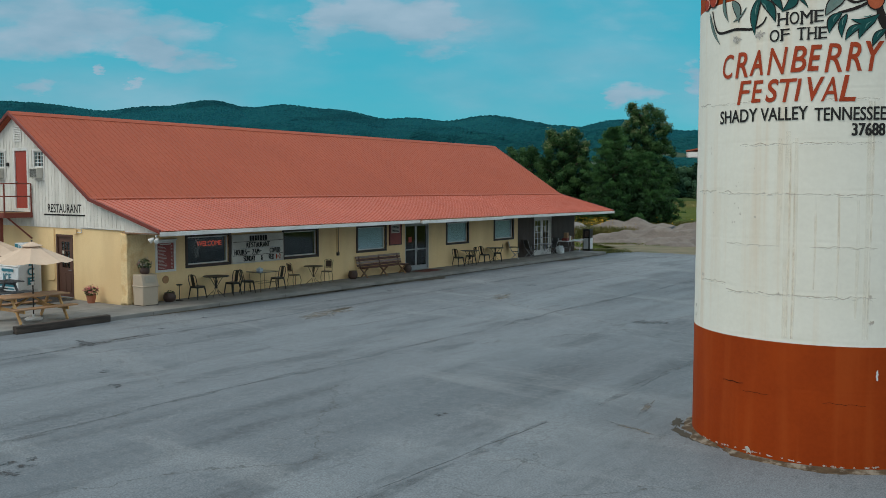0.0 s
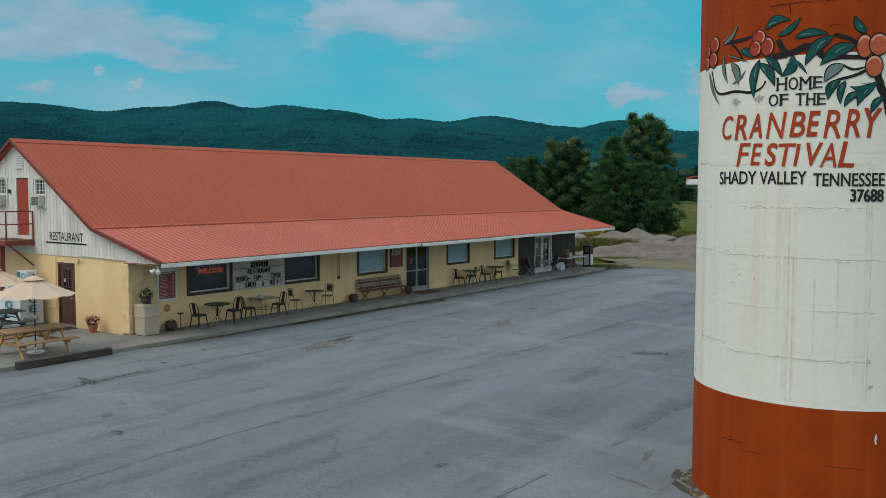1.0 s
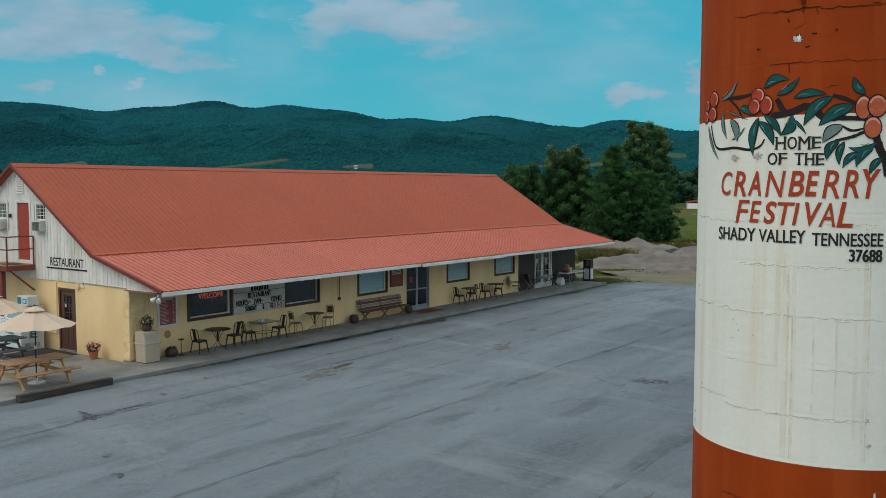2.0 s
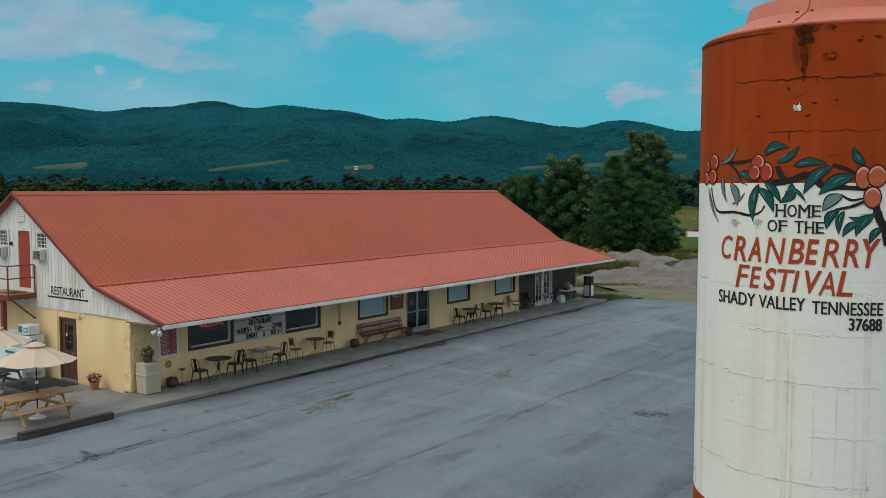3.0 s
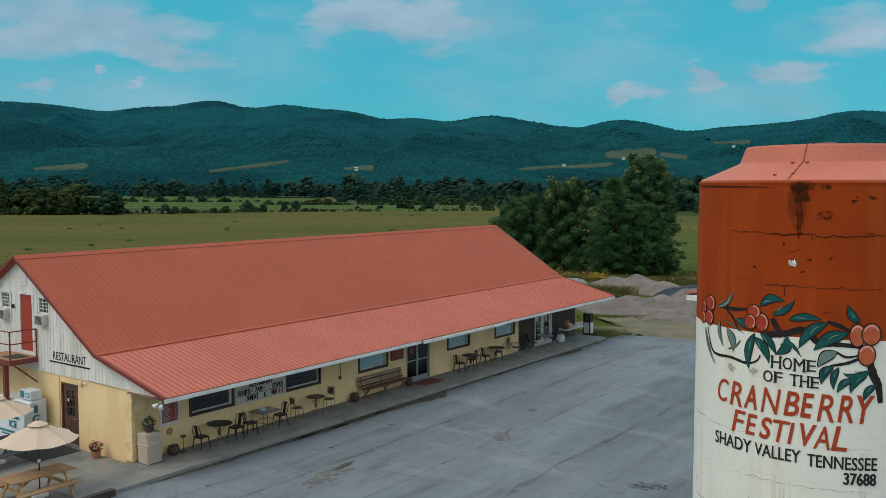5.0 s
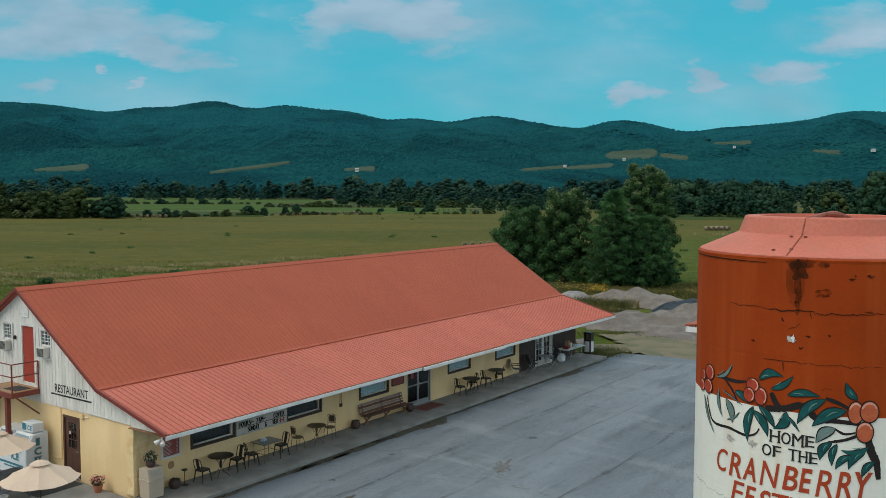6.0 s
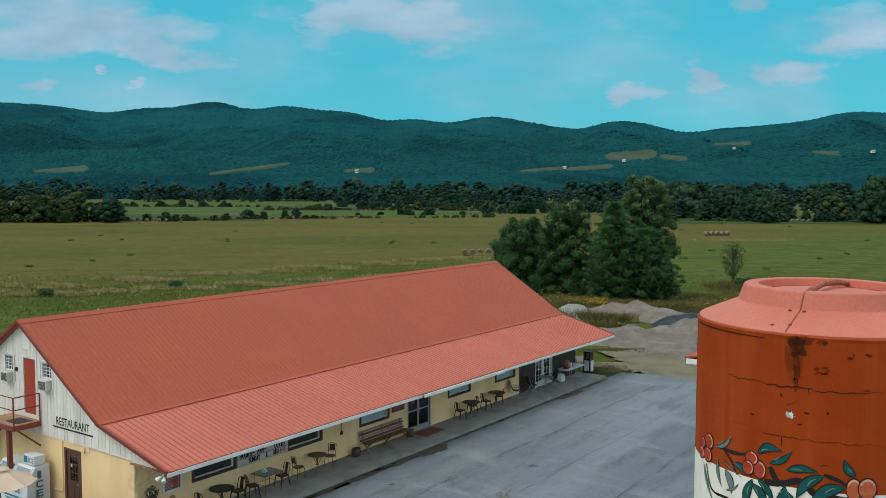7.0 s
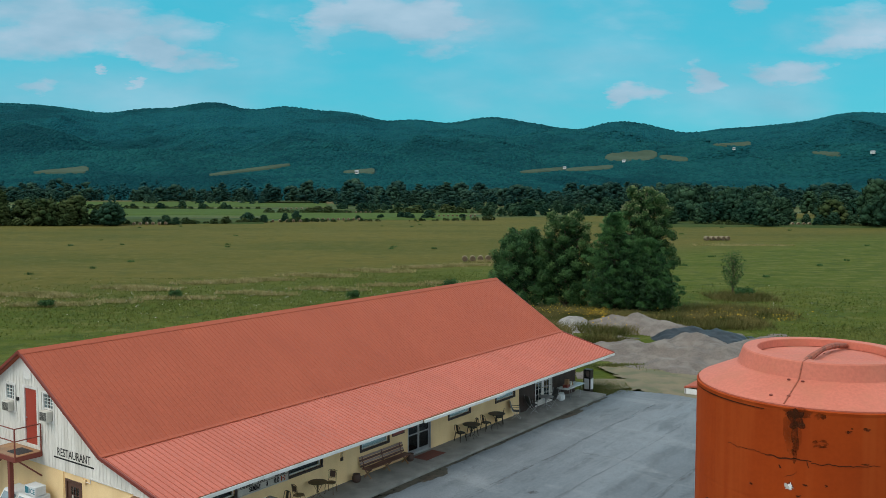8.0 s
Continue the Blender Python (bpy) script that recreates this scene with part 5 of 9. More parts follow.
slope("porch_roof", BREAK, EAVE, 0.914, -0.004, "paler red ribbed metal porch roof")
slope("rear_roof", RIDGE, REAR, 0.914, 0.012, "red ribbed metal roof")
bm = prism([(RIDGE[0] - 0.2, RIDGE[1] - 0.085), (RIDGE[0], RIDGE[1] + 0.05), (RIDGE[0] + 0.2, RIDGE[1] - 0.085), (RIDGE[0] + 0.2, RIDGE[1] - 0.1), (RIDGE[0], RIDGE[1] + 0.02), (RIDGE[0] - 0.2, RIDGE[1] - 0.1)], 1, ROOF_Y0 - 0.02, ROOF_Y1 + 0.02)
part("ridge_cap", bm, ROOF_RED, restaurant, "red metal ridge cap")
# flashing where the porch roof meets the main one
bm = prism([(BREAK[0] - 0.09, BREAK[1] + 0.102), (BREAK[0] + 0.02, BREAK[1] + 0.045), (BREAK[0] + 0.17, BREAK[1] + 0.0), (BREAK[0] + 0.17, BREAK[1] - 0.04), (BREAK[0] - 0.09, BREAK[1] + 0.04)], 1, ROOF_Y0, ROOF_Y1)
part("flashing", bm, ROOF_RED, restaurant, "dark red flashing strip")


def verge(y0, y1, xs):
    """The red trim along the sloping roof edge."""
    bm = bmesh.new()
    top, low = [], []
    for yy in (y0, y1):
        top.append([bm.verts.new((x, yy, z + 0.035)) for x, z in xs])
        low.append([bm.verts.new((x, yy, z - 0.085)) for x, z in xs])
    for k in range(len(xs) - 1):
        for a in (top, low):
            bm.faces.new((a[0][k], a[0][k + 1], a[1][k + 1], a[1][k]))
        for s in (0, 1):
            bm.faces.new((top[s][k], top[s][k + 1], low[s][k + 1], low[s][k]))
    for s in (0, -1):
        bm.faces.new((top[0][s], top[1][s], low[1][s], low[0][s]))
    bmesh.ops.recalc_face_normals(bm, faces=bm.faces)
    return bm


for a, b in ((ROOF_Y0 - 0.05, ROOF_Y0 + 0.02), (ROOF_Y1 - 0.02, ROOF_Y1 + 0.05)):
    part("verge_trim", verge(a, b, [RIDGE, BREAK, EAVE]), RED_TRIM, restaurant, "dark red metal roof edge")
    part("verge_trim", verge(a, b, [REAR, RIDGE]), RED_TRIM, restaurant, "dark red metal roof edge")
# white fascia and gutter along the eave in three lengths, the middle one slipped
for a, b, drop, proud in ((ROOF_Y0 - 0.03, 30.21, 0.0, 0.0), (30.31, 36.91, 0.025, 0.05), (36.93, 46.17, 0.0, 0.0), (46.22, ROOF_Y1 + 0.03, 0.01, 0.01)):
    part("fascia", boxed(((EAVE[0] - 0.005, a, EAVE[1] - 0.165 - drop), (EAVE[0] + 0.025 + proud, b, EAVE[1] - 0.035 - drop)), bevel=0.006), WHITE, restaurant, "white painted fascia board")
# unseen ceiling; its brown is chosen to darken and warm the wall below
porch_ceiling = new("porch_ceiling")
porch_ceiling.parent = restaurant
porch_ceiling["label"] = "brown porch ceiling boards"
for k in range(10):
    xa = FRONT + 0.02 + k * 0.2045
    part("ceiling_board", boxed(((xa, ROOF_Y0 + 0.06, 2.46), (xa + 0.199, ROOF_Y1 - 0.06, 2.485)), bevel=0.004), PORCH_WOOD, porch_ceiling)
part("rear_fascia", boxed(((REAR[0] - 0.03, ROOF_Y0, REAR[1] - 0.16), (REAR[0], ROOF_Y1, REAR[1] - 0.03))), WHITE, restaurant)
# inside: a bare floor and ceiling, coloured near-black so that the rooms look dim
part("inner_floor", boxed(((BACK, GABLE + 0.25, -0.08), (FRONT - 0.25, FAR_END - 0.2, 0.1))), DARK_ROOM, restaurant)
part("inner_ceiling", boxed(((BACK, GABLE + 0.25, 2.5), (FRONT - 0.25, FAR_END - 0.2, 2.52))), DARK_ROOM, restaurant)
part("inner_wall", boxed(((FRONT - 5.0, GABLE + 0.25, 0.1), (FRONT - 4.9, FAR_END - 0.2, 2.5))), DARK_ROOM, restaurant)


def ring_frame(x0, x1, a0, a1, z0, z1, w, wz=None):
    """A rectangular frame in the front wall's plane."""
    wz = wz or w
    return boxed(((x0, a0, z0), (x1, a0 + w, z1)), ((x0, a1 - w, z0), (x1, a1, z1)), ((x0, a0 + w, z0), (x1, a1 - w, z0 + wz)), ((x0, a0 + w, z1 - wz), (x1, a1 - w, z1)), bevel=0.004)


for a, b, look_in in WINDOWS:
    w = new("window")
    w.parent = restaurant
    w["label"] = "wide brown-trimmed window, dark inside" if look_in == "dark" else "wide brown-trimmed window with a pale blind down"
    part("window_frame", ring_frame(FRONT - 0.05, FRONT + 0.035, a, b, W_LO, W_HI, 0.1), BROWN, w, "dark brown trim")
    part("sash", ring_frame(FRONT - 0.12, FRONT - 0.06, a + 0.1, b - 0.1, W_LO + 0.1, W_HI - 0.1, 0.045), WHITE, w, "thin white inner frame")
    pane = part("pane", boxed(((FRONT - 0.093, a + 0.145, W_LO + 0.145), (FRONT - 0.087, b - 0.145, W_HI - 0.145))), GLASS, w)
    pane.visible_shadow = False
    if look_in == "blind":
        bm = bmesh.new()
        rows = int((W_HI - W_LO - 0.24) / 0.05)
        for r in range(rows):
            z = W_LO + 0.13 + r * 0.05
            box(bm, (FRONT - 0.135, a + 0.146, z), (FRONT - 0.122, b - 0.146, z + 0.047), m=None)
        part("blind", bm, BLIND, w, "closed pale blind")

# entrance: a pair of glazed metal doors
entrance = new("door")
entrance.parent = restaurant
entrance["label"] = "grey metal double door with dark glass"
d0, d1, dz0, dz1 = DOOR
part("door_frame", ring_frame(FRONT - 0.15, FRONT + 0.012, d0, d1, dz0, dz1, 0.055), STEEL, entrance)
mid = (d0 + d1) / 2
for a, b, grip in ((d0 + 0.06, mid - 0.004, 1), (mid + 0.004, d1 - 0.06, -1)):
    leaf = part("door_leaf", boxed(((FRONT - 0.11, a, dz0 + 0.02), (FRONT - 0.06, a + 0.06, dz1 - 0.06)), ((FRONT - 0.11, b - 0.06, dz0 + 0.02), (FRONT - 0.06, b, dz1 - 0.06)),
                                   ((FRONT - 0.11, a + 0.06, dz0 + 0.02), (FRONT - 0.06, b - 0.06, dz0 + 0.22)), ((FRONT - 0.11, a + 0.06, dz1 - 0.14), (FRONT - 0.06, b - 0.06, dz1 - 0.06)),
                                   ((FRONT - 0.11, a + 0.06, 1.05), (FRONT - 0.06, b - 0.06, 1.11)), bevel=0.004), STEEL, entrance)
    pane = part("pane", boxed(((FRONT - 0.088, a + 0.06, dz0 + 0.22), (FRONT - 0.082, b - 0.06, dz1 - 0.14))), DARK_GLASS, leaf)
    pane.visible_shadow = False
    gy = b - 0.03 if grip > 0 else a + 0.03
    part("handle", tube(bmesh.new(), [(FRONT - 0.06, gy, 0.95), (FRONT - 0.01, gy, 0.97), (FRONT - 0.01, gy, 1.2), (FRONT - 0.06, gy, 1.22)], 0.011), STEEL, leaf)
part("door_notice", boxed(((FRONT - 0.08, d0 + 0.36, 1.42), (FRONT - 0.075, d0 + 0.6, 1.66))), RED_DOOR, entrance, "small red notice on the glass")

# white french doors in the dark part
french = new("door")
french.parent = restaurant
french["label"] = "white french door with small glass panes"
f0, f1, fz0, fz1 = FRENCH
part("door_frame", ring_frame(FRONT - 0.15, FRONT + 0.03, f0 - 0.05, f1 + 0.05, fz0, fz1 + 0.05, 0.08), WHITE, french)
for a, b in ((f0 + 0.03, (f0 + f1) / 2 - 0.003), ((f0 + f1) / 2 + 0.003, f1 - 0.03)):
    bm = boxed(((FRONT - 0.1, a, fz0 + 0.02), (FRONT - 0.05, a + 0.13, fz1 - 0.04)), ((FRONT - 0.1, b - 0.13, fz0 + 0.02), (FRONT - 0.05, b, fz1 - 0.04)), ((FRONT - 0.1, a + 0.13, fz0 + 0.02), (FRONT - 0.05, b - 0.13, fz0 + 0.28)), ((FRONT - 0.1, a + 0.13, fz1 - 0.18), (FRONT - 0.05, b - 0.13, fz1 - 0.04)))
    for r in range(1, 5):
        z = fz0 + 0.28 + r * (fz1 - 0.18 - fz0 - 0.28) / 5
        box(bm, (FRONT - 0.09, a + 0.13, z - 0.012), (FRONT - 0.06, b - 0.13, z + 0.012))
    box(bm, (FRONT - 0.09, (a + b) / 2 - 0.012, fz0 + 0.28), (FRONT - 0.06, (a + b) / 2 + 0.012, fz1 - 0.18))
    leaf = part("door_leaf", bm, WHITE, french)
    pane = part("pane", boxed(((FRONT - 0.078, a + 0.13, fz0 + 0.28), (FRONT - 0.074, b - 0.13, fz1 - 0.18))), GLASS, leaf)
    pane.visible_shadow = False
    part("handle", tube(bmesh.new(), [(FRONT - 0.05, b - 0.06, 1.1), (FRONT - 0.0, b - 0.06, 1.1), (FRONT - 0.0, b - 0.16, 1.1)], 0.012), BROWN, leaf)
part("door_notice", boxed(((FRONT - 0.072, f0 + 0.25, 1.5), (FRONT - 0.07, f0 + 0.45, 1.78))), BOARD_WHITE, french, "white paper notice")
part("door_notice", boxed(((FRONT - 0.072, f1 - 0.6, 1.45), (FRONT - 0.07, f1 - 0.38, 1.74))), BOARD_WHITE, french, "white paper notice")


# gable: ground-floor door
def gable_door(lo_x, hi_x, z0, z1, mat, label, lit=None):
    d = new("door")
    d.parent = restaurant
    d["label"] = label
    return d


gd = gable_door(*gdoor, BROWN_DOOR, "brown panel door with a nine-pane window")
g0, g1, gz0, gz1 = gdoor
Y = GABLE
part("door_frame", boxed(((g0 - 0.04, Y - 0.02, gz0), (g0 + 0.05, Y + 0.1, gz1 + 0.03)), ((g1 - 0.05, Y - 0.02, gz0), (g1 + 0.02, Y + 0.1, gz1 + 0.03)), ((g0 + 0.05, Y - 0.02, gz1 - 0.05), (g1 - 0.05, Y + 0.1, gz1 + 0.03)), bevel=0.004), BROWN_DOOR, gd)
wx0, wx1, wz0, wz1 = g0 + 0.24, g1 - 0.24, 1.15, 2.05
leaf = part("door_leaf", wall_plate(1, Y + 0.03, 0.045, g0 + 0.05, g1 - 0.05, gz0 + 0.015, gz1 - 0.05, [(wx0, wx1, wz0, wz1)]), BROWN_DOOR, gd)
part("muntin", boxed(*[((wx0 + (wx1 - wx0) * q / 3 - 0.011, Y + 0.025, wz0), (wx0 + (wx1 - wx0) * q / 3 + 0.011, Y + 0.055, wz1)) for q in (1, 2)], *[((wx0, Y + 0.027, wz0 + (wz1 - wz0) * q / 3 - 0.011), (wx1, Y + 0.053, wz0 + (wz1 - wz0) * q / 3 + 0.011)) for q in (1, 2)]), BROWN_DOOR, leaf)
pane = part("pane", boxed(((wx0, Y + 0.042, wz0), (wx1, Y + 0.046, wz1))), GLASS, leaf)
pane.visible_shadow = False
part("notice", boxed(((wx0 + 0.02, Y + 0.036, wz1 - 0.42), (wx0 + 0.12, Y + 0.04, wz1 - 0.3))), BOARD_WHITE, leaf, "small white notice on the glass")
part("panel", boxed(((g0 + 0.18, Y + 0.018, 0.32), (g0 + 0.46, Y + 0.029, 0.95)), ((g1 - 0.46, Y + 0.018, 0.32), (g1 - 0.18, Y + 0.029, 0.95)), bevel=0.008), BROWN_DOOR, leaf)
part("handle", tube(bmesh.new(), [(g1 - 0.11, Y + 0.03, 1.08), (g1 - 0.11, Y - 0.03, 1.08), (g1 - 0.22, Y - 0.035, 1.08)], 0.012), STEEL, leaf, "metal lever handle")
part("threshold", boxed(((g0 - 0.02, Y - 0.06, SLAB), (g1 + 0.02, Y + 0.08, SLAB + 0.03)), bevel=0.006), STEEL, gd)

# upper door
ud = gable_door(*udoor, RED_DOOR, "plain red door in the upper gable")
u0, u1, uz0, uz1 = udoor
part("door_frame", boxed(((u0 - 0.11, Y - 0.045, uz0 - 0.03), (u0, Y + 0.05, uz1 + 0.1)), ((u1, Y - 0.045, uz0 - 0.03), (u1 + 0.11, Y + 0.05, uz1 + 0.1)), ((u0, Y - 0.045, uz1), (u1, Y + 0.05, uz1 + 0.1)), bevel=0.005), WHITE, ud)
leaf = part("door_leaf", boxed(((u0 + 0.005, Y + 0.0, uz0), (u1 - 0.005, Y + 0.05, uz1 - 0.005)), bevel=0.003), RED_DOOR, ud)
part("door_knob", lathe([(0.0, -0.02), (0.02, -0.018), (0.02, 0.0), (0.034, 0.014), (0.03, 0.04), (0.01, 0.05)], 12), STEEL, leaf).matrix_basis = pose(u0 + 0.08, Y - 0.005, uz0 + 0.95, 90, 0, 0)

# upper windows, each with an air conditioner in the lower half
for a, b, lo, hi in uwins:
    w = new("window")
    w.parent = restaurant
    w["label"] = "small white sash window over an air conditioner"
    part("window_frame", boxed(((a - 0.07, Y - 0.05, lo - 0.06), (a + 0.02, Y + 0.05, hi + 0.07)), ((b - 0.02, Y - 0.05, lo - 0.06), (b + 0.07, Y + 0.05, hi + 0.07)), ((a + 0.02, Y - 0.05, hi - 0.02), (b - 0.02, Y + 0.05, hi + 0.07)), ((a + 0.02, Y - 0.06, lo - 0.06), (b - 0.02, Y + 0.05, lo + 0.02)), bevel=0.004), WHITE, w)
    zm = lo + 0.42
    bm = boxed(((a + 0.02, Y - 0.02, zm - 0.03), (b - 0.02, Y + 0.03, zm + 0.03)), ((a + 0.02, Y - 0.015, hi - 0.06), (b - 0.02, Y + 0.03, hi - 0.02)))
    for q in (1, 2):
        xx = a + (b - a) * q / 3
        box(bm, (xx - 0.012, Y - 0.012, zm + 0.03), (xx + 0.012, Y + 0.025, hi - 0.06))
    for q in (1, 2, 3):
        zz = zm + 0.03 + (hi - 0.09 - zm) * q / 4
        box(bm, (a + 0.02, Y - 0.01, zz - 0.01), (b - 0.02, Y + 0.022, zz + 0.01))
    part("sash", bm, WHITE, w)
    pane = part("pane", boxed(((a + 0.02, Y + 0.004, lo), (b - 0.02, Y + 0.008, hi - 0.03))), GLASS, w)
    pane.visible_shadow = False
    # a dark sheet stands in for the unlit room behind the pane
    part("dark_room_sheet", boxed(((a - 0.05, Y + 0.3, lo - 0.1), (b + 0.05, Y + 0.32, hi + 0.1))), DARK_ROOM, w)
    ac = part("air_conditioner", boxed(((a + 0.08, Y - 0.26, lo + 0.02), (b - 0.06, Y - 0.015, zm - 0.035)), bevel=0.012), BOARD_WHITE, w, "pale window air conditioner")
    bm = bmesh.new()
    for q in range(9):
        z = lo + 0.06 + q * 0.033
        box(bm, (a + 0.1, Y - 0.269, z), (b - 0.09, Y - 0.261, z + 0.018))
    part("grille", bm, BLACK_METAL, ac)

# louvred vent below the ridge
v = new("gable_vent")
v.parent = restaurant
v["label"] = "white louvred vent"
va, vb, vlo, vhi = -31.33, -30.82, 5.55, 6.14
part("vent_frame", boxed(((va, Y - 0.055, vlo), (va + 0.045, Y - 0.025, vhi)), ((vb - 0.045, Y - 0.055, vlo), (vb, Y - 0.025, vhi - 0.2)), ((va + 0.045, Y - 0.055, vlo), (vb - 0.045, Y - 0.025, vlo + 0.04))), WHITE, v)
for q in range(9):
    z = vlo + 0.05 + q * 0.062
    ob = part("slat", boxed(((va + 0.045, -0.006, -0.028), (vb - 0.045, 0.006, 0.028))), WHITE, v)
    ob.matrix_basis = pose(0, Y - 0.045, z, -35, 0, 0)

# lettering on the gable
xy, faces = fitted("RESTAURANT", 2.02, 0.3, bold=0.012)
raw("lettering", [(-28.25 + p[0], Y - 0.036, 3.05 + p[1]) for p in xy], faces, INK, restaurant, "black painted word RESTAURANT")
part("lettering_rule", boxed(((-29.49, Y - 0.045, 2.95), (-27.05, Y - 0.032, 3.0))), INK, restaurant, "black rule under the lettering")

# conduits, junction box and floodlight
part("conduit", tube(bmesh.new(), [(-28.94, Y - 0.03, 2.5), (-28.94, Y - 0.03, 0.75), (-28.99, Y - 0.03, 0.68), (-29.5, Y - 0.03, 0.68)], 0.018), STUCCO, restaurant, "thin painted conduit")
part("conduit", tube(bmesh.new(), [(-27.61, Y - 0.03, 2.4), (-27.27, Y - 0.03, 2.4), (-27.27, Y - 0.05, 2.58), (-24.9, Y - 0.05, 2.54)], 0.014), WHITE, restaurant, "thin white conduit")
part("junction_box", boxed(((-27.71, Y - 0.08, 2.33), (-27.53, Y, 2.48)), bevel=0.008), STUCCO, restaurant)
part("conduit", tube(bmesh.new(), [(FRONT + 0.02, 27.23, 2.45), (FRONT + 0.02, 27.23, 1.25)], 0.016), STUCCO, restaurant, "thin painted conduit")
part("conduit", tube(bmesh.new(), [(FRONT + 0.02, 27.31, 2.45), (FRONT + 0.02, 27.31, 1.25)], 0.012), BROWN, restaurant, "thin dark conduit")
part("socket_box", boxed(((FRONT, 27.21, 1.12), (FRONT + 0.06, 27.35, 1.26)), bevel=0.008), BROWN, restaurant)
part("lamp_switch", boxed(((-31.82, Y - 0.11, 4.68), (-31.7, Y - 0.03, 4.82)), bevel=0.02), BLACK_METAL, restaurant, "small black wall lamp")
flood = new("floodlight")
flood.parent = restaurant
flood["label"] = "white twin floodlight under the eave"
part("bracket", tube(bmesh.new(), [(-23.1, Y - 0.04, 2.5), (-23.1, Y - 0.14, 2.44), (-23.1, Y - 0.16, 2.38)], 0.03), WHITE, flood)
for dx in (-0.13, 0.13):
    ob = part("lamp_head", lathe([(0.02, 0.0), (0.045, 0.03), (0.06, 0.1), (0.085, 0.17), (0.08, 0.185), (0.03, 0.18)], 14), WHITE, flood, smooth=True)
    ob.matrix_basis = pose(-23.1 + dx * 0.6, Y - 0.16, 2.36, 125, 0, 40 if dx > 0 else -40)


# ---- silo ----
SILO = Vector((-3.36, 15.87, -0.32))
SILO_R = 2.09
JOINTS = [8.78 - 0.76 * k for k in range(11)]
silo = thing("silo", "tall cream and orange-red painted concrete silo with lettering and cranberry branches", "silo", SILO)


def silo_skin(a, z):
    """Uneven cast wall with a shallow rough joint between the lifts."""
    d = 0.003 * noise.noise((4 * math.cos(a), 4 * math.sin(a), z * 1.4)) + 0.003 * noise.noise((16 * math.cos(a), 16 * math.sin(a), z * 7))
    near = min(abs(z - j - 0.03 * noise.noise((3 * math.cos(a), 3 * math.sin(a), j))) for j in JOINTS)
    if near < 0.02:
        d -= 0.003 * max(0.0, 0.3 + noise.noise((7 * math.cos(a), 7 * math.sin(a), z * 2)))
    elif near < 0.05:
        d += 0.0006
    return d


def silo_band(name, z0, z1, mat, label):
    steps = int((z1 - z0) / 0.022)
    prof = [(SILO_R, z0 + (z1 - z0) * k / steps) for k in range(steps + 1)]
    return part(name, lathe(prof, 160, jitter=silo_skin, cap=False), mat, silo, label, smooth=True)


silo_band("lower_band", -0.05, 1.895, SILO_RED, "orange-red painted base band")
silo_band("middle_band", 1.895, 7.215, CREAM, "cream painted wall with rust streaks")
silo_band("upper_band", 7.215, 9.555, SILO_RED, "orange-red painted top band")
roof_profile = [(2.05, 9.5), (2.062, 9.59), (2.045, 9.605), (1.44, 9.872), (1.415, 9.89), (1.325, 10.14), (1.305, 10.16), (1.1, 10.165), (1.085, 10.155), (1.07, 10.03)]
top = part("roof", lathe(roof_profile, 96, cap=False, jitter=lambda a, z: 0.004 * noise.noise((5 * math.cos(a), 5 * math.sin(a), z * 5))), SILO_TOP, silo, "faded salmon-painted concrete roof with a raised rim")
part("hatch", lathe([(1.09, 10.02), (0.95, 10.04), (0.3, 10.085), (0.02, 10.09)], 64, cap=False), SILO_TOP, silo, "faded salmon-painted round hatch")
bm = lathe([(2.082, 9.47), (2.098, 9.555), (2.075, 9.572), (2.04, 9.566)], 96, cap=False)
part("shoulder", bm, SILO_RED, silo)


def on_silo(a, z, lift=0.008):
    """A place on the wall; bearing and height are turned and stretched to fit the camera's view."""
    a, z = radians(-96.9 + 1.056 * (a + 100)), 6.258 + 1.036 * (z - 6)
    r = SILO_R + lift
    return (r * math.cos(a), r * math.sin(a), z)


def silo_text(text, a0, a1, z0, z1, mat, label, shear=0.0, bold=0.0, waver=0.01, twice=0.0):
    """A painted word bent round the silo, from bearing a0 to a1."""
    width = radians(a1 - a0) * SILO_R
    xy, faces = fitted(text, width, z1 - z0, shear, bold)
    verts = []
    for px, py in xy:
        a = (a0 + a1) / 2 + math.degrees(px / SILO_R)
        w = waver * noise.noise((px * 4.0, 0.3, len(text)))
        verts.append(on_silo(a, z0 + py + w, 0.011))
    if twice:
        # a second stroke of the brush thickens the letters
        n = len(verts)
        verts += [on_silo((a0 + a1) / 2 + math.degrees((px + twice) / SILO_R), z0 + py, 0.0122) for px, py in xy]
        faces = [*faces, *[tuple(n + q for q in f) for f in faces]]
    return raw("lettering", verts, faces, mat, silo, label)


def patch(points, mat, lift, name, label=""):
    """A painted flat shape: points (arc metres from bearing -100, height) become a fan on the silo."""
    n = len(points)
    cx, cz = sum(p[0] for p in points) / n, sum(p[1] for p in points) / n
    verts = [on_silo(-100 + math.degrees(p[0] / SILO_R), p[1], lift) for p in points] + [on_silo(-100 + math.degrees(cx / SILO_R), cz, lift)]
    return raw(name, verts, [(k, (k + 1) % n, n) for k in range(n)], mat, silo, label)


def arc(a):
    return radians(a + 100) * SILO_R


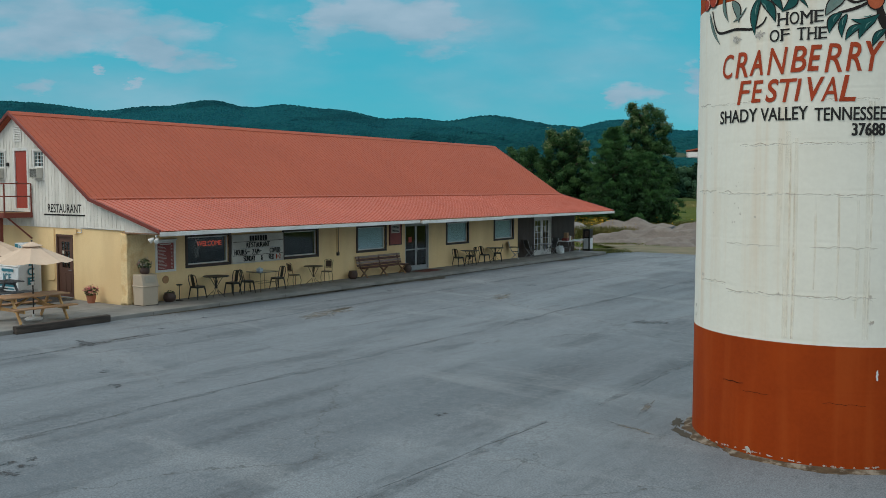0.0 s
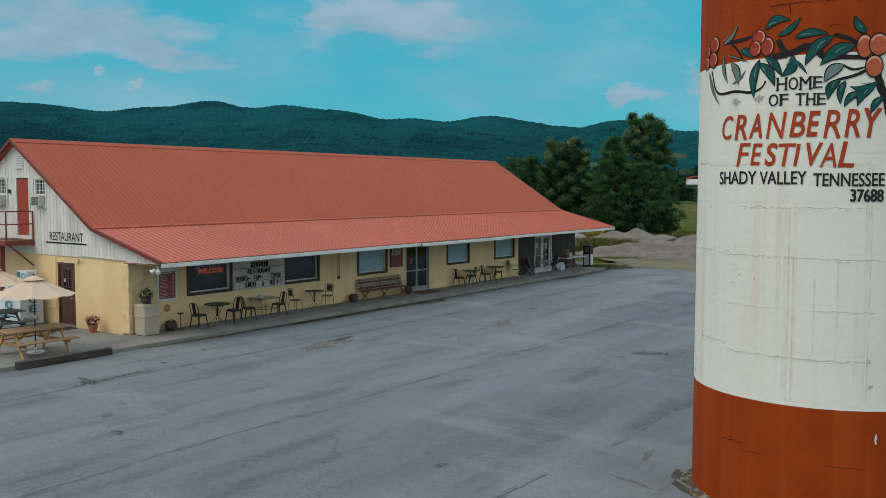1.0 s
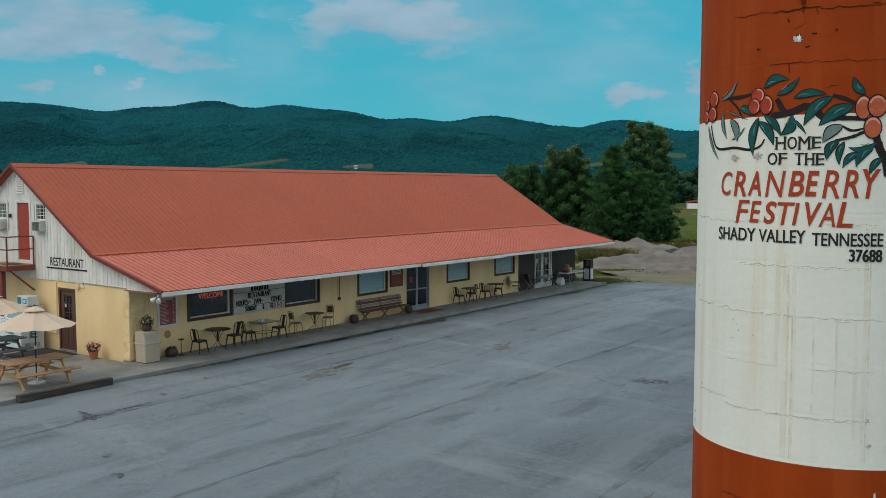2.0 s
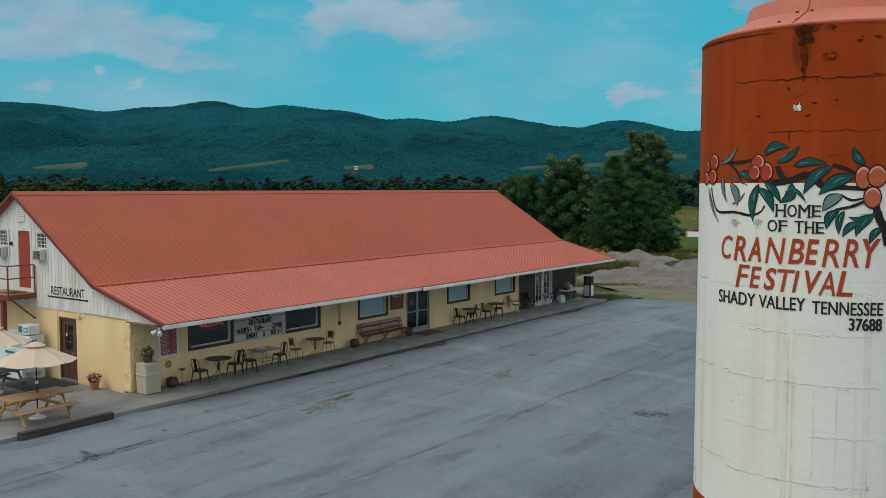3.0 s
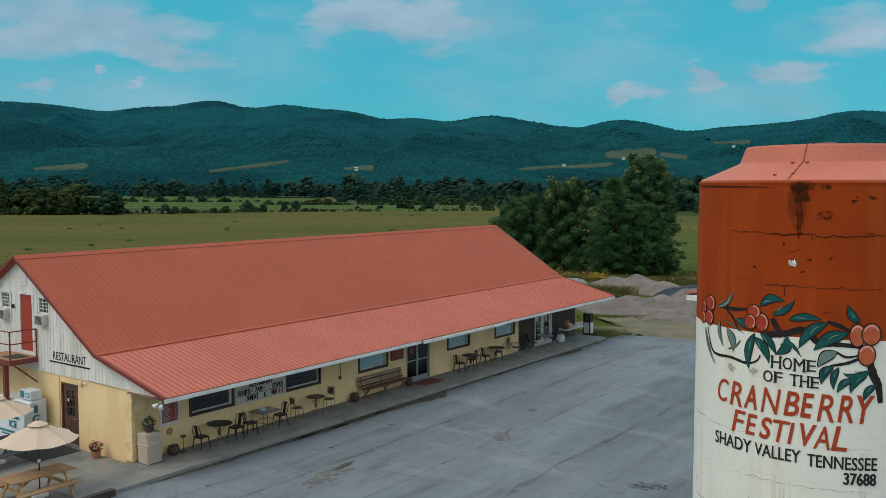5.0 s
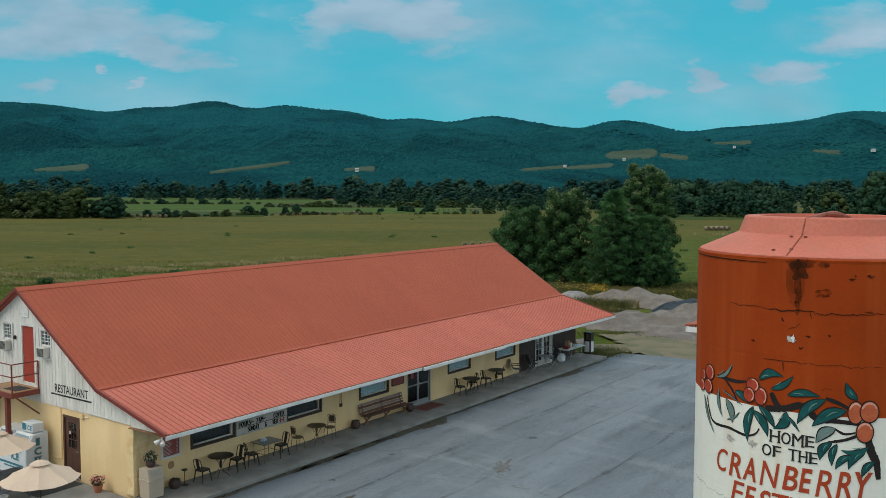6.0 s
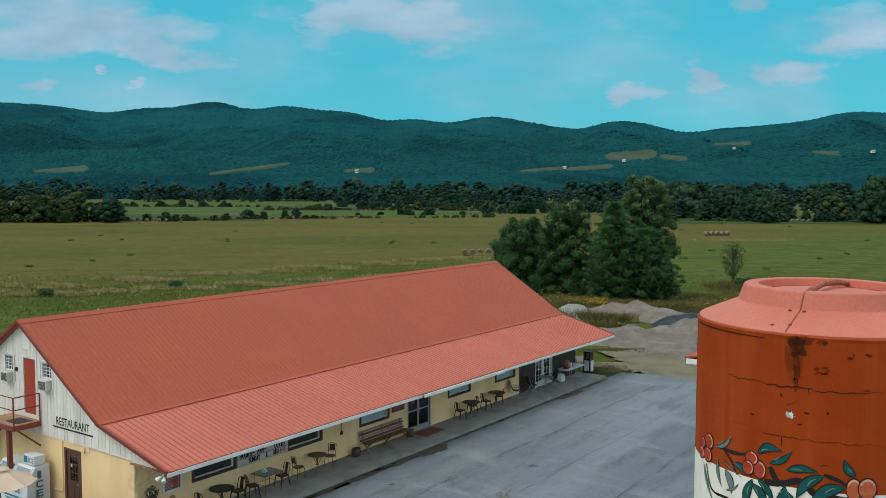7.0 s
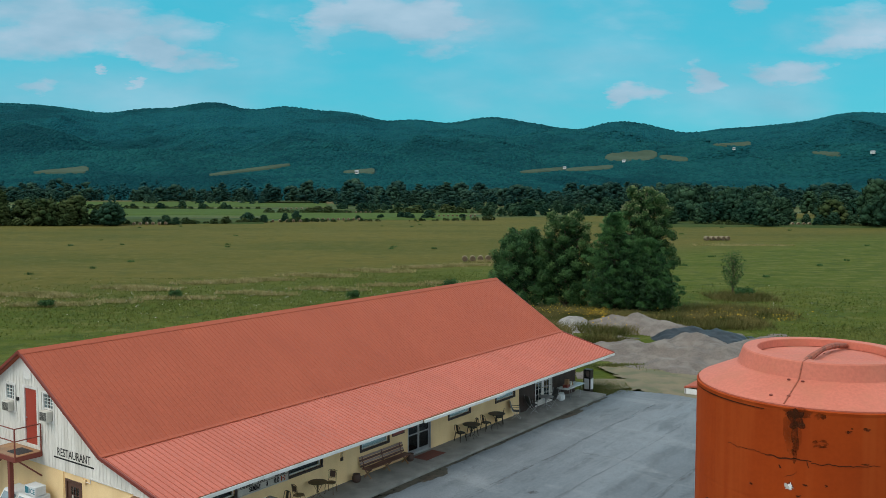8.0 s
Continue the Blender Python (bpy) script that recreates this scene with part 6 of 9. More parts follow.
def leaf_outline(a0, z0, a1, z1, w, grow=0.0, bend=0.12):
    p, q = Vector((arc(a0), z0)), Vector((arc(a1), z1))
    d = q - p
    length = d.length
    d.normalize()
    side = Vector((-d.y, d.x))
    pts = []
    for sgn in (1, -1):
        for k in range(13):
            t = k / 12 if sgn > 0 else 1 - k / 12
            belly = math.sin(math.pi * t ** 0.8) ** 0.9 * w / 2 + grow
            mid = p + d * (length * t + (grow * (2 * t - 1))) + side * (bend * length * math.sin(math.pi * t))
            pts.append(tuple(mid + side * belly * sgn))
    return pts


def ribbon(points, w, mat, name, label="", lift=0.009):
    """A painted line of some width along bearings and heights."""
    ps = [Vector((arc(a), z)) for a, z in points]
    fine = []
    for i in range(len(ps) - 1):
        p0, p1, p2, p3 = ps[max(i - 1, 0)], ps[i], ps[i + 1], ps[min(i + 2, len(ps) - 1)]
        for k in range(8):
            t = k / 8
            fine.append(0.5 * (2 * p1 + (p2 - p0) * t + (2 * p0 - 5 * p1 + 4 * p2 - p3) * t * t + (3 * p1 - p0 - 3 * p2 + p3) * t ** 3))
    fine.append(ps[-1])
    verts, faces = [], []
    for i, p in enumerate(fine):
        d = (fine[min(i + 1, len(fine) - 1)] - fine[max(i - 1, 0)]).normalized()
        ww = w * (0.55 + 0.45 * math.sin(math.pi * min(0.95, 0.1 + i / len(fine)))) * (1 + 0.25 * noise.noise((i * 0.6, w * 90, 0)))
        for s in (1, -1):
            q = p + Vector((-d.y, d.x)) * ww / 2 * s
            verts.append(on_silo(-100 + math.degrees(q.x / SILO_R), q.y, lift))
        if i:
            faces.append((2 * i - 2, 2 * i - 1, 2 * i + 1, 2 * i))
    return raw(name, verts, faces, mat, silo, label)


LETTERS = [("H", -100.8, -96.9, 6.434, 6.614), ("O", -96.2, -92.7, 6.431, 6.609), ("M", -92.0, -87.9, 6.424, 6.608), ("E", -87.1, -83.9, 6.437, 6.603),
           ("O", -103.9, -100.1, 6.208, 6.382), ("F", -99.4, -96.2, 6.216, 6.379), ("T", -93.4, -90.0, 6.206, 6.375), ("H", -89.4, -86.3, 6.2, 6.368), ("E", -85.5, -82.6, 6.197, 6.364)]
BIG_LETTERS = [("C", -127.1, -120.5, 5.752, 6.116), ("R", -119.6, -113.1, 5.737, 6.119), ("A", -112.4, -106.3, 5.748, 6.117), ("N", -104.6, -96.5, 5.735, 6.12), ("B", -95.4, -89.5, 5.744, 6.114), ("E", -89.1, -84.1, 5.747, 6.114),
               ("R", -83.0, -76.8, 5.717, 6.12), ("R", -75.6, -69.9, 5.724, 6.125), ("Y", -68.9, -62.1, 5.716, 6.134)]
BIG_LETTERS += [("F", -118.3, -111.3, 5.332, 5.686), ("E", -111.3, -106.0, 5.346, 5.672), ("S", -105.0, -99.7, 5.332, 5.67), ("T", -99.4, -92.6, 5.323, 5.658), ("I", -93.6, -90.9, 5.326, 5.649), ("V", -89.0, -82.8, 5.321, 5.66),
                ("A", -84.0, -78.0, 5.307, 5.652), ("L", -77.6, -71.7, 5.301, 5.668)]
for ch, a0, a1, z0, z1 in LETTERS:
    silo_text(ch, a0, a1, z0, z1, INK, "black painted letter %s" % ch, waver=0.0, twice=0.006)
    for zz in (z0 - 0.004, z1 - 0.012):
        # short brush serifs on the upright strokes
        if ch in "HMFTE":
            for at in ((a0 + 0.25, a1 - 0.25) if ch in "HM" else (a0 + 0.25,) if ch in "FE" else ((a0 + a1) / 2,) if zz < z1 - 0.05 else ()):
                ribbon([(at - 0.55, zz + 0.006), (at + 0.75, zz + 0.006)], 0.018, INK, "serif", "", 0.0115)
for i, (ch, a0, a1, z0, z1) in enumerate(BIG_LETTERS):
    silo_text(ch, a0, a1, z0, z1, RED_INK, "red painted letter %s" % ch, shear=0.2, bold=0.006 + 0.008 * (i % 3), waver=0.006)
for word, a0, a1, z0, z1 in (("SHADY", -128.2, -108.4, 5.064, 5.263), ("VALLEY", -106.9, -88.6, 5.062, 5.253), ("TENNESSEE", -86.1, -60.6, 5.033, 5.222)):
    silo_text(word, a0, a1, z0, z1, INK, "black painted word %s" % word, bold=0.006, waver=0.008, twice=0.006)
silo_text("37688", -72.8, -60.9, 4.812, 4.994, INK, "black painted number 37688", bold=0.014, twice=0.01)

LEAVES_A = [(-128.6, 7.22, -118.8, 7.49, 0.09), (-127.2, 7.05, -124.3, 6.62, 0.1), (-122.3, 6.93, -118.4, 6.57, 0.17), (-139.0, 6.86, -129.5, 6.3, 0.09), (-117.4, 7.09, -111.0, 6.95, 0.15), (-124.7, 7.05, -113.2, 6.89, 0.04), (-121.5, 6.6, -114.5, 6.78, 0.05)]
LEAVES_B = [(-106.2, 7.34, -96.0, 7.44, 0.17), (-100.9, 7.22, -92.1, 7.47, 0.12), (-108.1, 6.92, -110.4, 6.34, 0.17), (-108.4, 6.86, -101.6, 6.49, 0.17), (-105.9, 6.95, -98.7, 6.63, 0.14), (-94.4, 6.92, -99.4, 6.63, 0.18), (-94.4, 7.17, -82.0, 7.2, 0.15), (-94.7, 6.87, -89.3, 6.64, 0.06)]
LEAVES_C = [(-80.2, 7.17, -90.4, 6.76, 0.2), (-72.6, 7.03, -85.0, 6.75, 0.23), (-68.9, 7.18, -73.3, 7.44, 0.15), (-76.4, 6.76, -83.4, 6.51, 0.2), (-77.5, 6.55, -81.8, 6.26, 0.16), (-75.7, 6.53, -77.3, 6.19, 0.12), (-64.1, 6.5, -74.3, 6.44, 0.13), (-70.1, 6.37, -76.1, 6.15, 0.13), (-65.3, 6.44, -71.4, 6.16, 0.16), (-61.7, 6.3, -66.5, 6.05, 0.13)]
BENDS = [-0.12, -0.1, 0.12, -0.06, 0.1, 0.02, -0.1, 0.2, -0.1, -0.1, 0.12, 0.08, 0.2, 0.1, 0.05, -0.12, -0.1, 0.1, -0.12, -0.16, -0.1, 0.18, -0.14, -0.16, -0.12]
for pts, w in (([(-128.2, 7.25), (-117.6, 7.24), (-111.9, 7.27)], 0.055), ([(-123.3, 7.23), (-118.8, 7.09), (-115.7, 6.91)], 0.037), ([(-100.8, 7.17), (-96.7, 6.96), (-88.7, 7.04), (-83.1, 6.87), (-76.9, 6.86), (-67.9, 6.84)], 0.1),
               ([(-103.0, 6.93), (-98.5, 6.94), (-92.5, 7.0)], 0.1), ([(-136.4, 6.86), (-131.2, 6.5), (-119.7, 6.48), (-111.9, 6.44), (-107.3, 6.49), (-105.4, 6.59)], 0.04), ([(-80.2, 7.18), (-75.3, 7.12), (-70.9, 7.03)], 0.06),
               ([(-76.8, 6.75), (-73.2, 6.68), (-68.7, 6.71)], 0.035), ([(-78.9, 6.54), (-73.1, 6.59), (-68.7, 6.66), (-64.6, 6.74)], 0.045), ([(-65.0, 6.68), (-63.1, 6.43), (-61.1, 6.28), (-60.1, 6.03)], 0.12), ([(-68.5, 6.46), (-69.3, 6.35)], 0.025), ([(-64.4, 6.46), (-61.7, 6.28)], 0.025)):
    ribbon(pts, w, DARK_INK, "painted_stem")
for i, (a0, z0, a1, z1, w) in enumerate(LEAVES_A + LEAVES_B + LEAVES_C):
    w *= 0.86
    bend = BENDS[i]
    patch(leaf_outline(a0, z0, a1, z1, w, 0.0, bend), DARK_INK, 0.0105, "painted_leaf_outline")
    leaf = patch(leaf_outline(a0, z0, a1, z1, w * 0.84, -0.006, bend), FADED_INK if i in (0, 1, 2, 3, 5, 6, 18) else TEAL_INK, 0.0125, "painted_leaf", "teal painted leaf")
    # a pale brush stroke on the upper half of each leaf
    m0, m1 = (a0 * 0.8 + a1 * 0.2, z0 * 0.8 + z1 * 0.2), (a0 * 0.45 + a1 * 0.55, z0 * 0.45 + z1 * 0.55)
    patch(leaf_outline(m0[0] - 0.6, m0[1] + w * 0.14, m1[0] - 0.6, m1[1] + w * 0.14, w * 0.1, 0.0, bend), PALE_INK, 0.0142, "painted_highlight")
BERRIES = [(-134.1, 7.26, 0.137, 0.135), (-140.0, 7.18, 0.083, 0.095), (-135.0, 7.03, 0.134, 0.127), (-141.5, 7.0, 0.114, 0.103), (-108.7, 7.24, 0.112, 0.115), (-110.2, 7.08, 0.102, 0.122), (-105.0, 7.09, 0.105, 0.148), (-69.4, 7.0, 0.11, 0.175), (-64.4, 7.02, 0.135, 0.167), (-65.8, 6.72, 0.125, 0.162)]
for i, (a, z, rx, rz) in enumerate(BERRIES):
    big = i > 6
    ell = lambda k, s, dx=0.0, dz=0.0: [(arc(a) + dx + rx * s * math.cos(q * math.tau / 28), z + dz + rz * s * math.sin(q * math.tau / 28)) for q in range(28)]
    lift = 0.015 + 0.0022 * (i % 3)
    patch(ell(0, 1.0), DARK_INK, lift, "painted_berry_outline")
    patch(ell(0, 0.88), ORANGE_INK if big else BERRY_INK, lift + 0.0006, "painted_berry", "red painted cranberry")
    # a pale crescent along the lit side
    rim = [(arc(a) + rx * (0.84 if q < 14 else 0.66) * math.cos(t), z + rz * (0.84 if q < 14 else 0.66) * math.sin(t)) for q in range(28) for t in [(-0.9 + 2.6 * (q if q < 14 else 27 - q) / 13) if not big else (0.4 + 2.4 * (q if q < 14 else 27 - q) / 13)]]
    verts = [on_silo(-100 + math.degrees(p[0] / SILO_R), p[1], lift + 0.0013) for p in rim]
    raw("painted_berry_rim", verts, [(q, q + 1, 26 - q, 27 - q) for q in range(13)], PINK_INK, silo)


def crack_line(a0, a1, z, seed, w=0.012, mat=DARK_CRACK, rise=0.0):
    """A ragged crack that wanders round the wall."""
    n = max(6, int(abs(a1 - a0) * 0.8))
    pts = [(a0 + (a1 - a0) * k / n, z + rise * k / n + 0.035 * noise.fractal((k * 0.35, seed * 3.3, 0), 1.0, 2.0, 3)) for k in range(n + 1)]
    return ribbon(pts, w, mat, "crack", "", 0.0075)


for i, (a0, a1, z, w) in enumerate([(-121.3, -103.3, 8.44, 0.009), (-103.3, -85.2, 8.43, 0.02), (-85.2, -60.0, 8.42, 0.013), (-104.3, -88.2, 7.67, 0.011), (-88.2, -60.0, 7.66, 0.007), (-82.1, -78.1, 7.31, 0.008), (-122.5, -112.0, 1.07, 0.012), (-112, -100, 0.98, 0.006), (-80, -64, 0.95, 0.006)]):
    crack_line(a0, a1, z, i, w, DARK_CRACK)
for i, (a0, a1, z, w) in enumerate([(-148, -136, 5.4, 0.014), (-136, -104, 5.37, 0.006), (-84, -62, 5.34, 0.007), (-116, -94, 4.72, 0.012), (-94, -62, 4.72, 0.01), (-147, -130, 4.02, 0.014), (-128, -110, 4.0, 0.012), (-110, -84, 3.99, 0.014), (-84, -60, 3.98, 0.012), (-122, -100, 3.23, 0.008), (-86, -62, 3.22, 0.01), (-142, -122, 2.6, 0.014), (-122, -98, 2.5, 0.016), (-98, -62, 2.5, 0.014)]):
    crack_line(a0, a1, z, 30 + i, w, FAINT_CRACK)
    crack_line(a0 + 1, a1 - 1, z - 0.018, 50 + i, w * 0.8, PALE_RIDGE)
for a, b, z, rise, w in ((-96.5, -96.2, 7.66, -0.12, 0.014), (-95.1, -90.5, 8.14, 0.1, 0.007), (-97.4, -96.6, 8.31, -0.06, 0.016), (-88.2, -86.4, 8.08, -0.02, 0.02), (-90.4, -88.9, 7.86, 0.04, 0.016), (-87.0, -86.2, 8.43, -0.1, 0.01)):
    crack_line(a, b, z, a, w, rise=rise)


def ragged(a, z, rx, rz, seed, mat, name, label="", lift=0.0085, rag=0.55):
    pts = []
    for k in range(30):
        t = k * math.tau / 30
        q = 1 + rag * noise.fractal((1.7 * math.cos(t) + seed * 5.1, 1.7 * math.sin(t), seed), 1.0, 2.0, 4) * 1.5
        pts.append((arc(a) + rx * q * math.cos(t), z + rz * q * math.sin(t)))
    return patch(pts, mat, lift, name, label)


ragged(-91.3, 9.04, 0.12, 0.15, 1, SOOT, "soot_stain", "black soot stain under the roof seam", rag=0.35)
ragged(-90.6, 9.13, 0.19, 0.08, 9, THIN_SOOT, "soot_stain", rag=0.3)
ragged(-91.5, 8.75, 0.045, 0.3, 2, THIN_SOOT, "soot_stain", rag=0.3)
ragged(-92.6, 8.85, 0.13, 0.34, 3, FAINT_SOOT, "soot_stain", rag=0.25, lift=0.008)
ragged(-91.6, 8.48, 0.035, 0.1, 10, THIN_SOOT, "soot_stain")
ragged(-82.3, 9.12, 0.075, 0.05, 4, THIN_SOOT, "soot_stain")
ragged(-82.2, 8.71, 0.095, 0.06, 5, THIN_SOOT, "spalled_spot", "rough dark spalled spot")
ragged(-82.0, 8.715, 0.055, 0.028, 11, SILO_RED, "spalled_spot", "", 0.0105)
for i, (a, z, rx, rz) in enumerate([(-65.6, 8.97, 0.045, 0.025), (-72.1, 8.92, 0.036, 0.02), (-65.4, 8.45, 0.05, 0.018), (-71.0, 8.97, 0.015, 0.015), (-93.3, 8.03, 0.062, 0.052), (-79.6, 8.1, 0.02, 0.02), (-109.0, 7.92, 0.03, 0.016)]):
    ragged(a, z, rx, rz, 12 + i, SOOT, "spalled_spot")
ragged(-93.4, 7.995, 0.05, 0.034, 6, BARE, "paint_chip", "pale chipped spot", 0.0105, rag=0.8)
ragged(-92.8, 8.01, 0.022, 0.04, 19, WHITE, "paint_chip", "", 0.011, rag=0.8)
CHIPS = [(-134.8, 4.7, 0.02), (-134.4, 4.62, 0.014), (-108.9, 4.37, 0.014), (-117.7, 4.1, 0.012), (-116.5, 4.16, 0.01), (-146.2, 4.26, 0.03), (-145.9, 4.15, 0.02), (-116.2, 3.77, 0.016), (-115.5, 3.68, 0.024), (-118.2, 3.83, 0.016), (-108.3, 3.64, 0.022), (-131.6, 3.68, 0.013),
         (-118.0, 3.55, 0.02), (-119.3, 3.54, 0.014), (-72.5, 3.94, 0.018), (-93.4, 4.0, 0.014), (-97.6, 2.5, 0.04), (-140.4, 2.67, 0.035), (-149.2, 2.12, 0.04), (-150.0, 1.97, 0.04), (-63.5, 2.15, 0.05), (-64.3, 2.52, 0.03), (-92.0, 2.18, 0.014), (-133.5, 4.02, 0.018), (-120.5, 3.99, 0.014), (-104.5, 4.0, 0.016), (-64.8, 2.3, 0.02)]
for i, (a, z, size) in enumerate(CHIPS):
    ragged(a, z, size * 0.62, size * (0.8 if i % 2 else 0.55), 20 + i, BARE, "paint_chip", "", 0.0088, rag=0.9)
ragged(-119.2, 6.33, 0.075, 0.05, 61, GREY_DAB, "paint_dab", "grey dab of old paint", 0.0086)
ragged(-108.1, 6.34, 0.06, 0.06, 62, GREY_DAB, "paint_dab", "grey dab of old paint", 0.0086)
ragged(-60.5, 1.38, 0.022, 0.06, 60, WHITE, "paint_chip", "white paint drip")
for i in range(26):
    a = -136 + i * 3.1 + 1.6 * math.sin(i * 5.0)
    ragged(a, 0.02 + 0.04 * math.sin(i * 3.3) ** 2, 0.014 + 0.02 * math.sin(i * 1.7) ** 4, 0.011, 70 + i, BARE, "paint_chip", "", 0.0088, rag=0.9)
ragged(-108.7, 0.06, 0.075, 0.035, 98, BARE, "paint_chip", "", 0.0092, rag=0.9)
# rust streaks that run down from the lifts
for i, (a, z0, z1, w) in enumerate([(-98.5, 4.8, 3.2, 0.08), (-95.4, 4.9, 1.86, 0.09), (-92.2, 4.8, 1.86, 0.07), (-94.3, 4.7, 1.86, 0.03), (-92.5, 4.0, 1.86, 0.025), (-84.7, 4.0, 2.6, 0.03), (-76.4, 4.0, 2.5, 0.03), (-66.3, 5.3, 1.9, 0.06), (-64.9, 5.3, 1.9, 0.03), (-69.5, 3.9, 2.2, 0.05)]):
    ribbon([(a, z0), (a + 0.25, (z0 + z1) / 2), (a + 0.1, z1)], w, RUSTY if w < 0.04 else PALE_RUST, "rust_streak", "", 0.0072 + 0.0002 * (w < 0.04))
# a dark ribbon painted where the lid's overhang casts shadow
ribbon([(-152 + 6 * k, 9.132 - 0.002 * k) for k in range(9)], 0.02, DARK_CRACK, "lid_gap_shadow", "dark strip painted as the shadow in the gap under the lid", 0.016)
# seam strip over the roof, hinge bar on the hatch
seam_a = -93.2
prof = [(2.05, 9.61), (1.43, 9.885), (1.32, 10.15), (1.09, 10.175)]
pts = [(r * math.cos(radians(seam_a + 0.9 * k)), r * math.sin(radians(seam_a + 0.9 * k)), z) for k, (r, z) in enumerate(prof)]
part("roof_seam", tube(bmesh.new(), pts, 0.011, 8), RUST_BAR, silo, "rust-brown sealed seam")
pts = []
for k in range(13):
    t = k / 12
    p = Vector((1.14 * math.cos(radians(-94)), 1.14 * math.sin(radians(-94)), 10.1)).lerp(Vector((1.14 * math.cos(radians(83)), 1.14 * math.sin(radians(83)), 10.1)), t)
    pts.append((p.x, p.y, 10.08 + 0.11 * math.sin(math.pi * t)))
part("hatch_bar", tube(bmesh.new(), pts, [0.05 + 0.008 * math.sin(q) for q in range(13)], 8), RUST_BAR, silo, "rusty salmon-painted bent bar across the hatch")
for a, r, z in ((-98, 1.47, 9.86), (-89.5, 1.47, 9.86), (-101, 1.9, 9.665), (-93, 1.86, 9.685)):
    part("bolt", lathe([(0.028, 0), (0.028, 0.018), (0.012, 0.024)], 8), RUST_STEEL, silo).matrix_basis = pose(r * math.cos(radians(a)), r * math.sin(radians(a)), z)
# old footing and rubbish round the base
bm = lathe([(2.083, 0.05), (2.1, 0.045), (2.15, 0.022), (2.2, 0.008), (2.25, -0.02)], 110, cap=False, jitter=lambda a, z: 0.13 * noise.fractal((5 * math.cos(a), 5 * math.sin(a), 1), 0.8, 2.0, 4) * (1 if z < 0.042 else 0))
part("footing", bm, MOSS, silo, "crumbled dark soil and mortar round the foot", smooth=True)


# ---- furniture on the walk ----
def leg_bar(pts, r, mat, parent, name="leg"):
    return part(name, tube(bmesh.new(), pts, r), mat, parent)


def metal_chair(label):
    """Pressed-steel cafe chair that faces +x."""
    c = thing("metal_chair", label, "chair", group="black cafe chairs")
    bm = boxed(((-0.18, -0.18, 0.43), (0.18, 0.18, 0.455)), bevel=0.012)
    part("seat", bm, BLACK_METAL, c)
    part("seat_skirt", boxed(((-0.17, -0.17, 0.385), (0.17, 0.17, 0.43)), bevel=0.01), BLACK_METAL, c)
    for sx in (-1, 1):
        for sy in (-1, 1):
            bm = bmesh.new()
            tube(bm, [(0.16 * sx, 0.16 * sy, 0.43), (0.19 * sx, 0.19 * sy, 0.2), (0.22 * sx, 0.215 * sy, 0.0)], [0.026, 0.022, 0.016], 6)
            part("leg", bm, BLACK_METAL, c)
    hoop = [(-0.17, -0.17, 0.44), (-0.215, -0.185, 0.62), (-0.25, -0.175, 0.78), (-0.262, -0.12, 0.84), (-0.265, 0, 0.855), (-0.262, 0.12, 0.84), (-0.25, 0.175, 0.78), (-0.215, 0.185, 0.62), (-0.17, 0.17, 0.44)]
    part("back_frame", tube(bmesh.new(), hoop, 0.014), BLACK_METAL, c)
    bm = prism([(-0.17, 0.45), (-0.255, 0.84), (-0.262, 0.84), (-0.18, 0.45)], 1, -0.07, 0.07)
    part("backrest", bm, BLACK_METAL, c)
    return c


def round_table(label, mat, r=0.42, h=0.74, group="round cafe tables"):
    t = thing("cafe_table", label, "table", group=group)
    part("tabletop", lathe([(0.01, h - 0.025), (r - 0.015, h - 0.025), (r, h - 0.018), (r, h - 0.004), (r - 0.012, h), (0.01, h)], 40), mat, t)
    part("hub", lathe([(0.028, 0.3), (0.036, 0.33), (0.028, 0.36), (0.028, h - 0.03), (0.09, h - 0.026)], 12), mat, t)
    for k in range(4):
        a = k * math.pi / 2 + 0.5
        pts = []
        for rr, z in ((r * 0.55, h - 0.03), (0.12, 0.52), (0.03, 0.36), (0.1, 0.2), (0.26, 0.07), (0.33, 0.0)):
            pts.append((rr * math.cos(a), rr * math.sin(a), z))
        part("leg", tube(bmesh.new(), pts, 0.011, 6), mat, t)
    return t


def glass_table(label):
    t = thing("glass_table", label, "table")
    part("tabletop", boxed(((-0.45, -0.55, 0.72), (0.45, 0.55, 0.735)), bevel=0.005), material("smoked_glass_top", (0.16, 0.19, 0.2), (0.14, 0.17, 0.18), 0.1, scale=2, bump=0.0), t, "smoked glass top")
    part("rim", tube(bmesh.new(), [(-0.45, -0.55, 0.715), (0.45, -0.55, 0.715), (0.45, 0.55, 0.715), (-0.45, 0.55, 0.715)], 0.014, 6, closed=True), BRONZE, t)
    for sx in (-1, 1):
        for sy in (-1, 1):
            part("leg", tube(bmesh.new(), [(0.36 * sx, 0.46 * sy, 0.71), (0.34 * sx, 0.43 * sy, 0.35), (0.38 * sx, 0.48 * sy, 0.0)], 0.014, 6), BRONZE, t)
    part("stretcher", tube(bmesh.new(), [(-0.34, -0.43, 0.33), (0.34, -0.43, 0.33), (0.34, 0.43, 0.33), (-0.34, 0.43, 0.33)], 0.01, 6, closed=True), BRONZE, t)
    return t


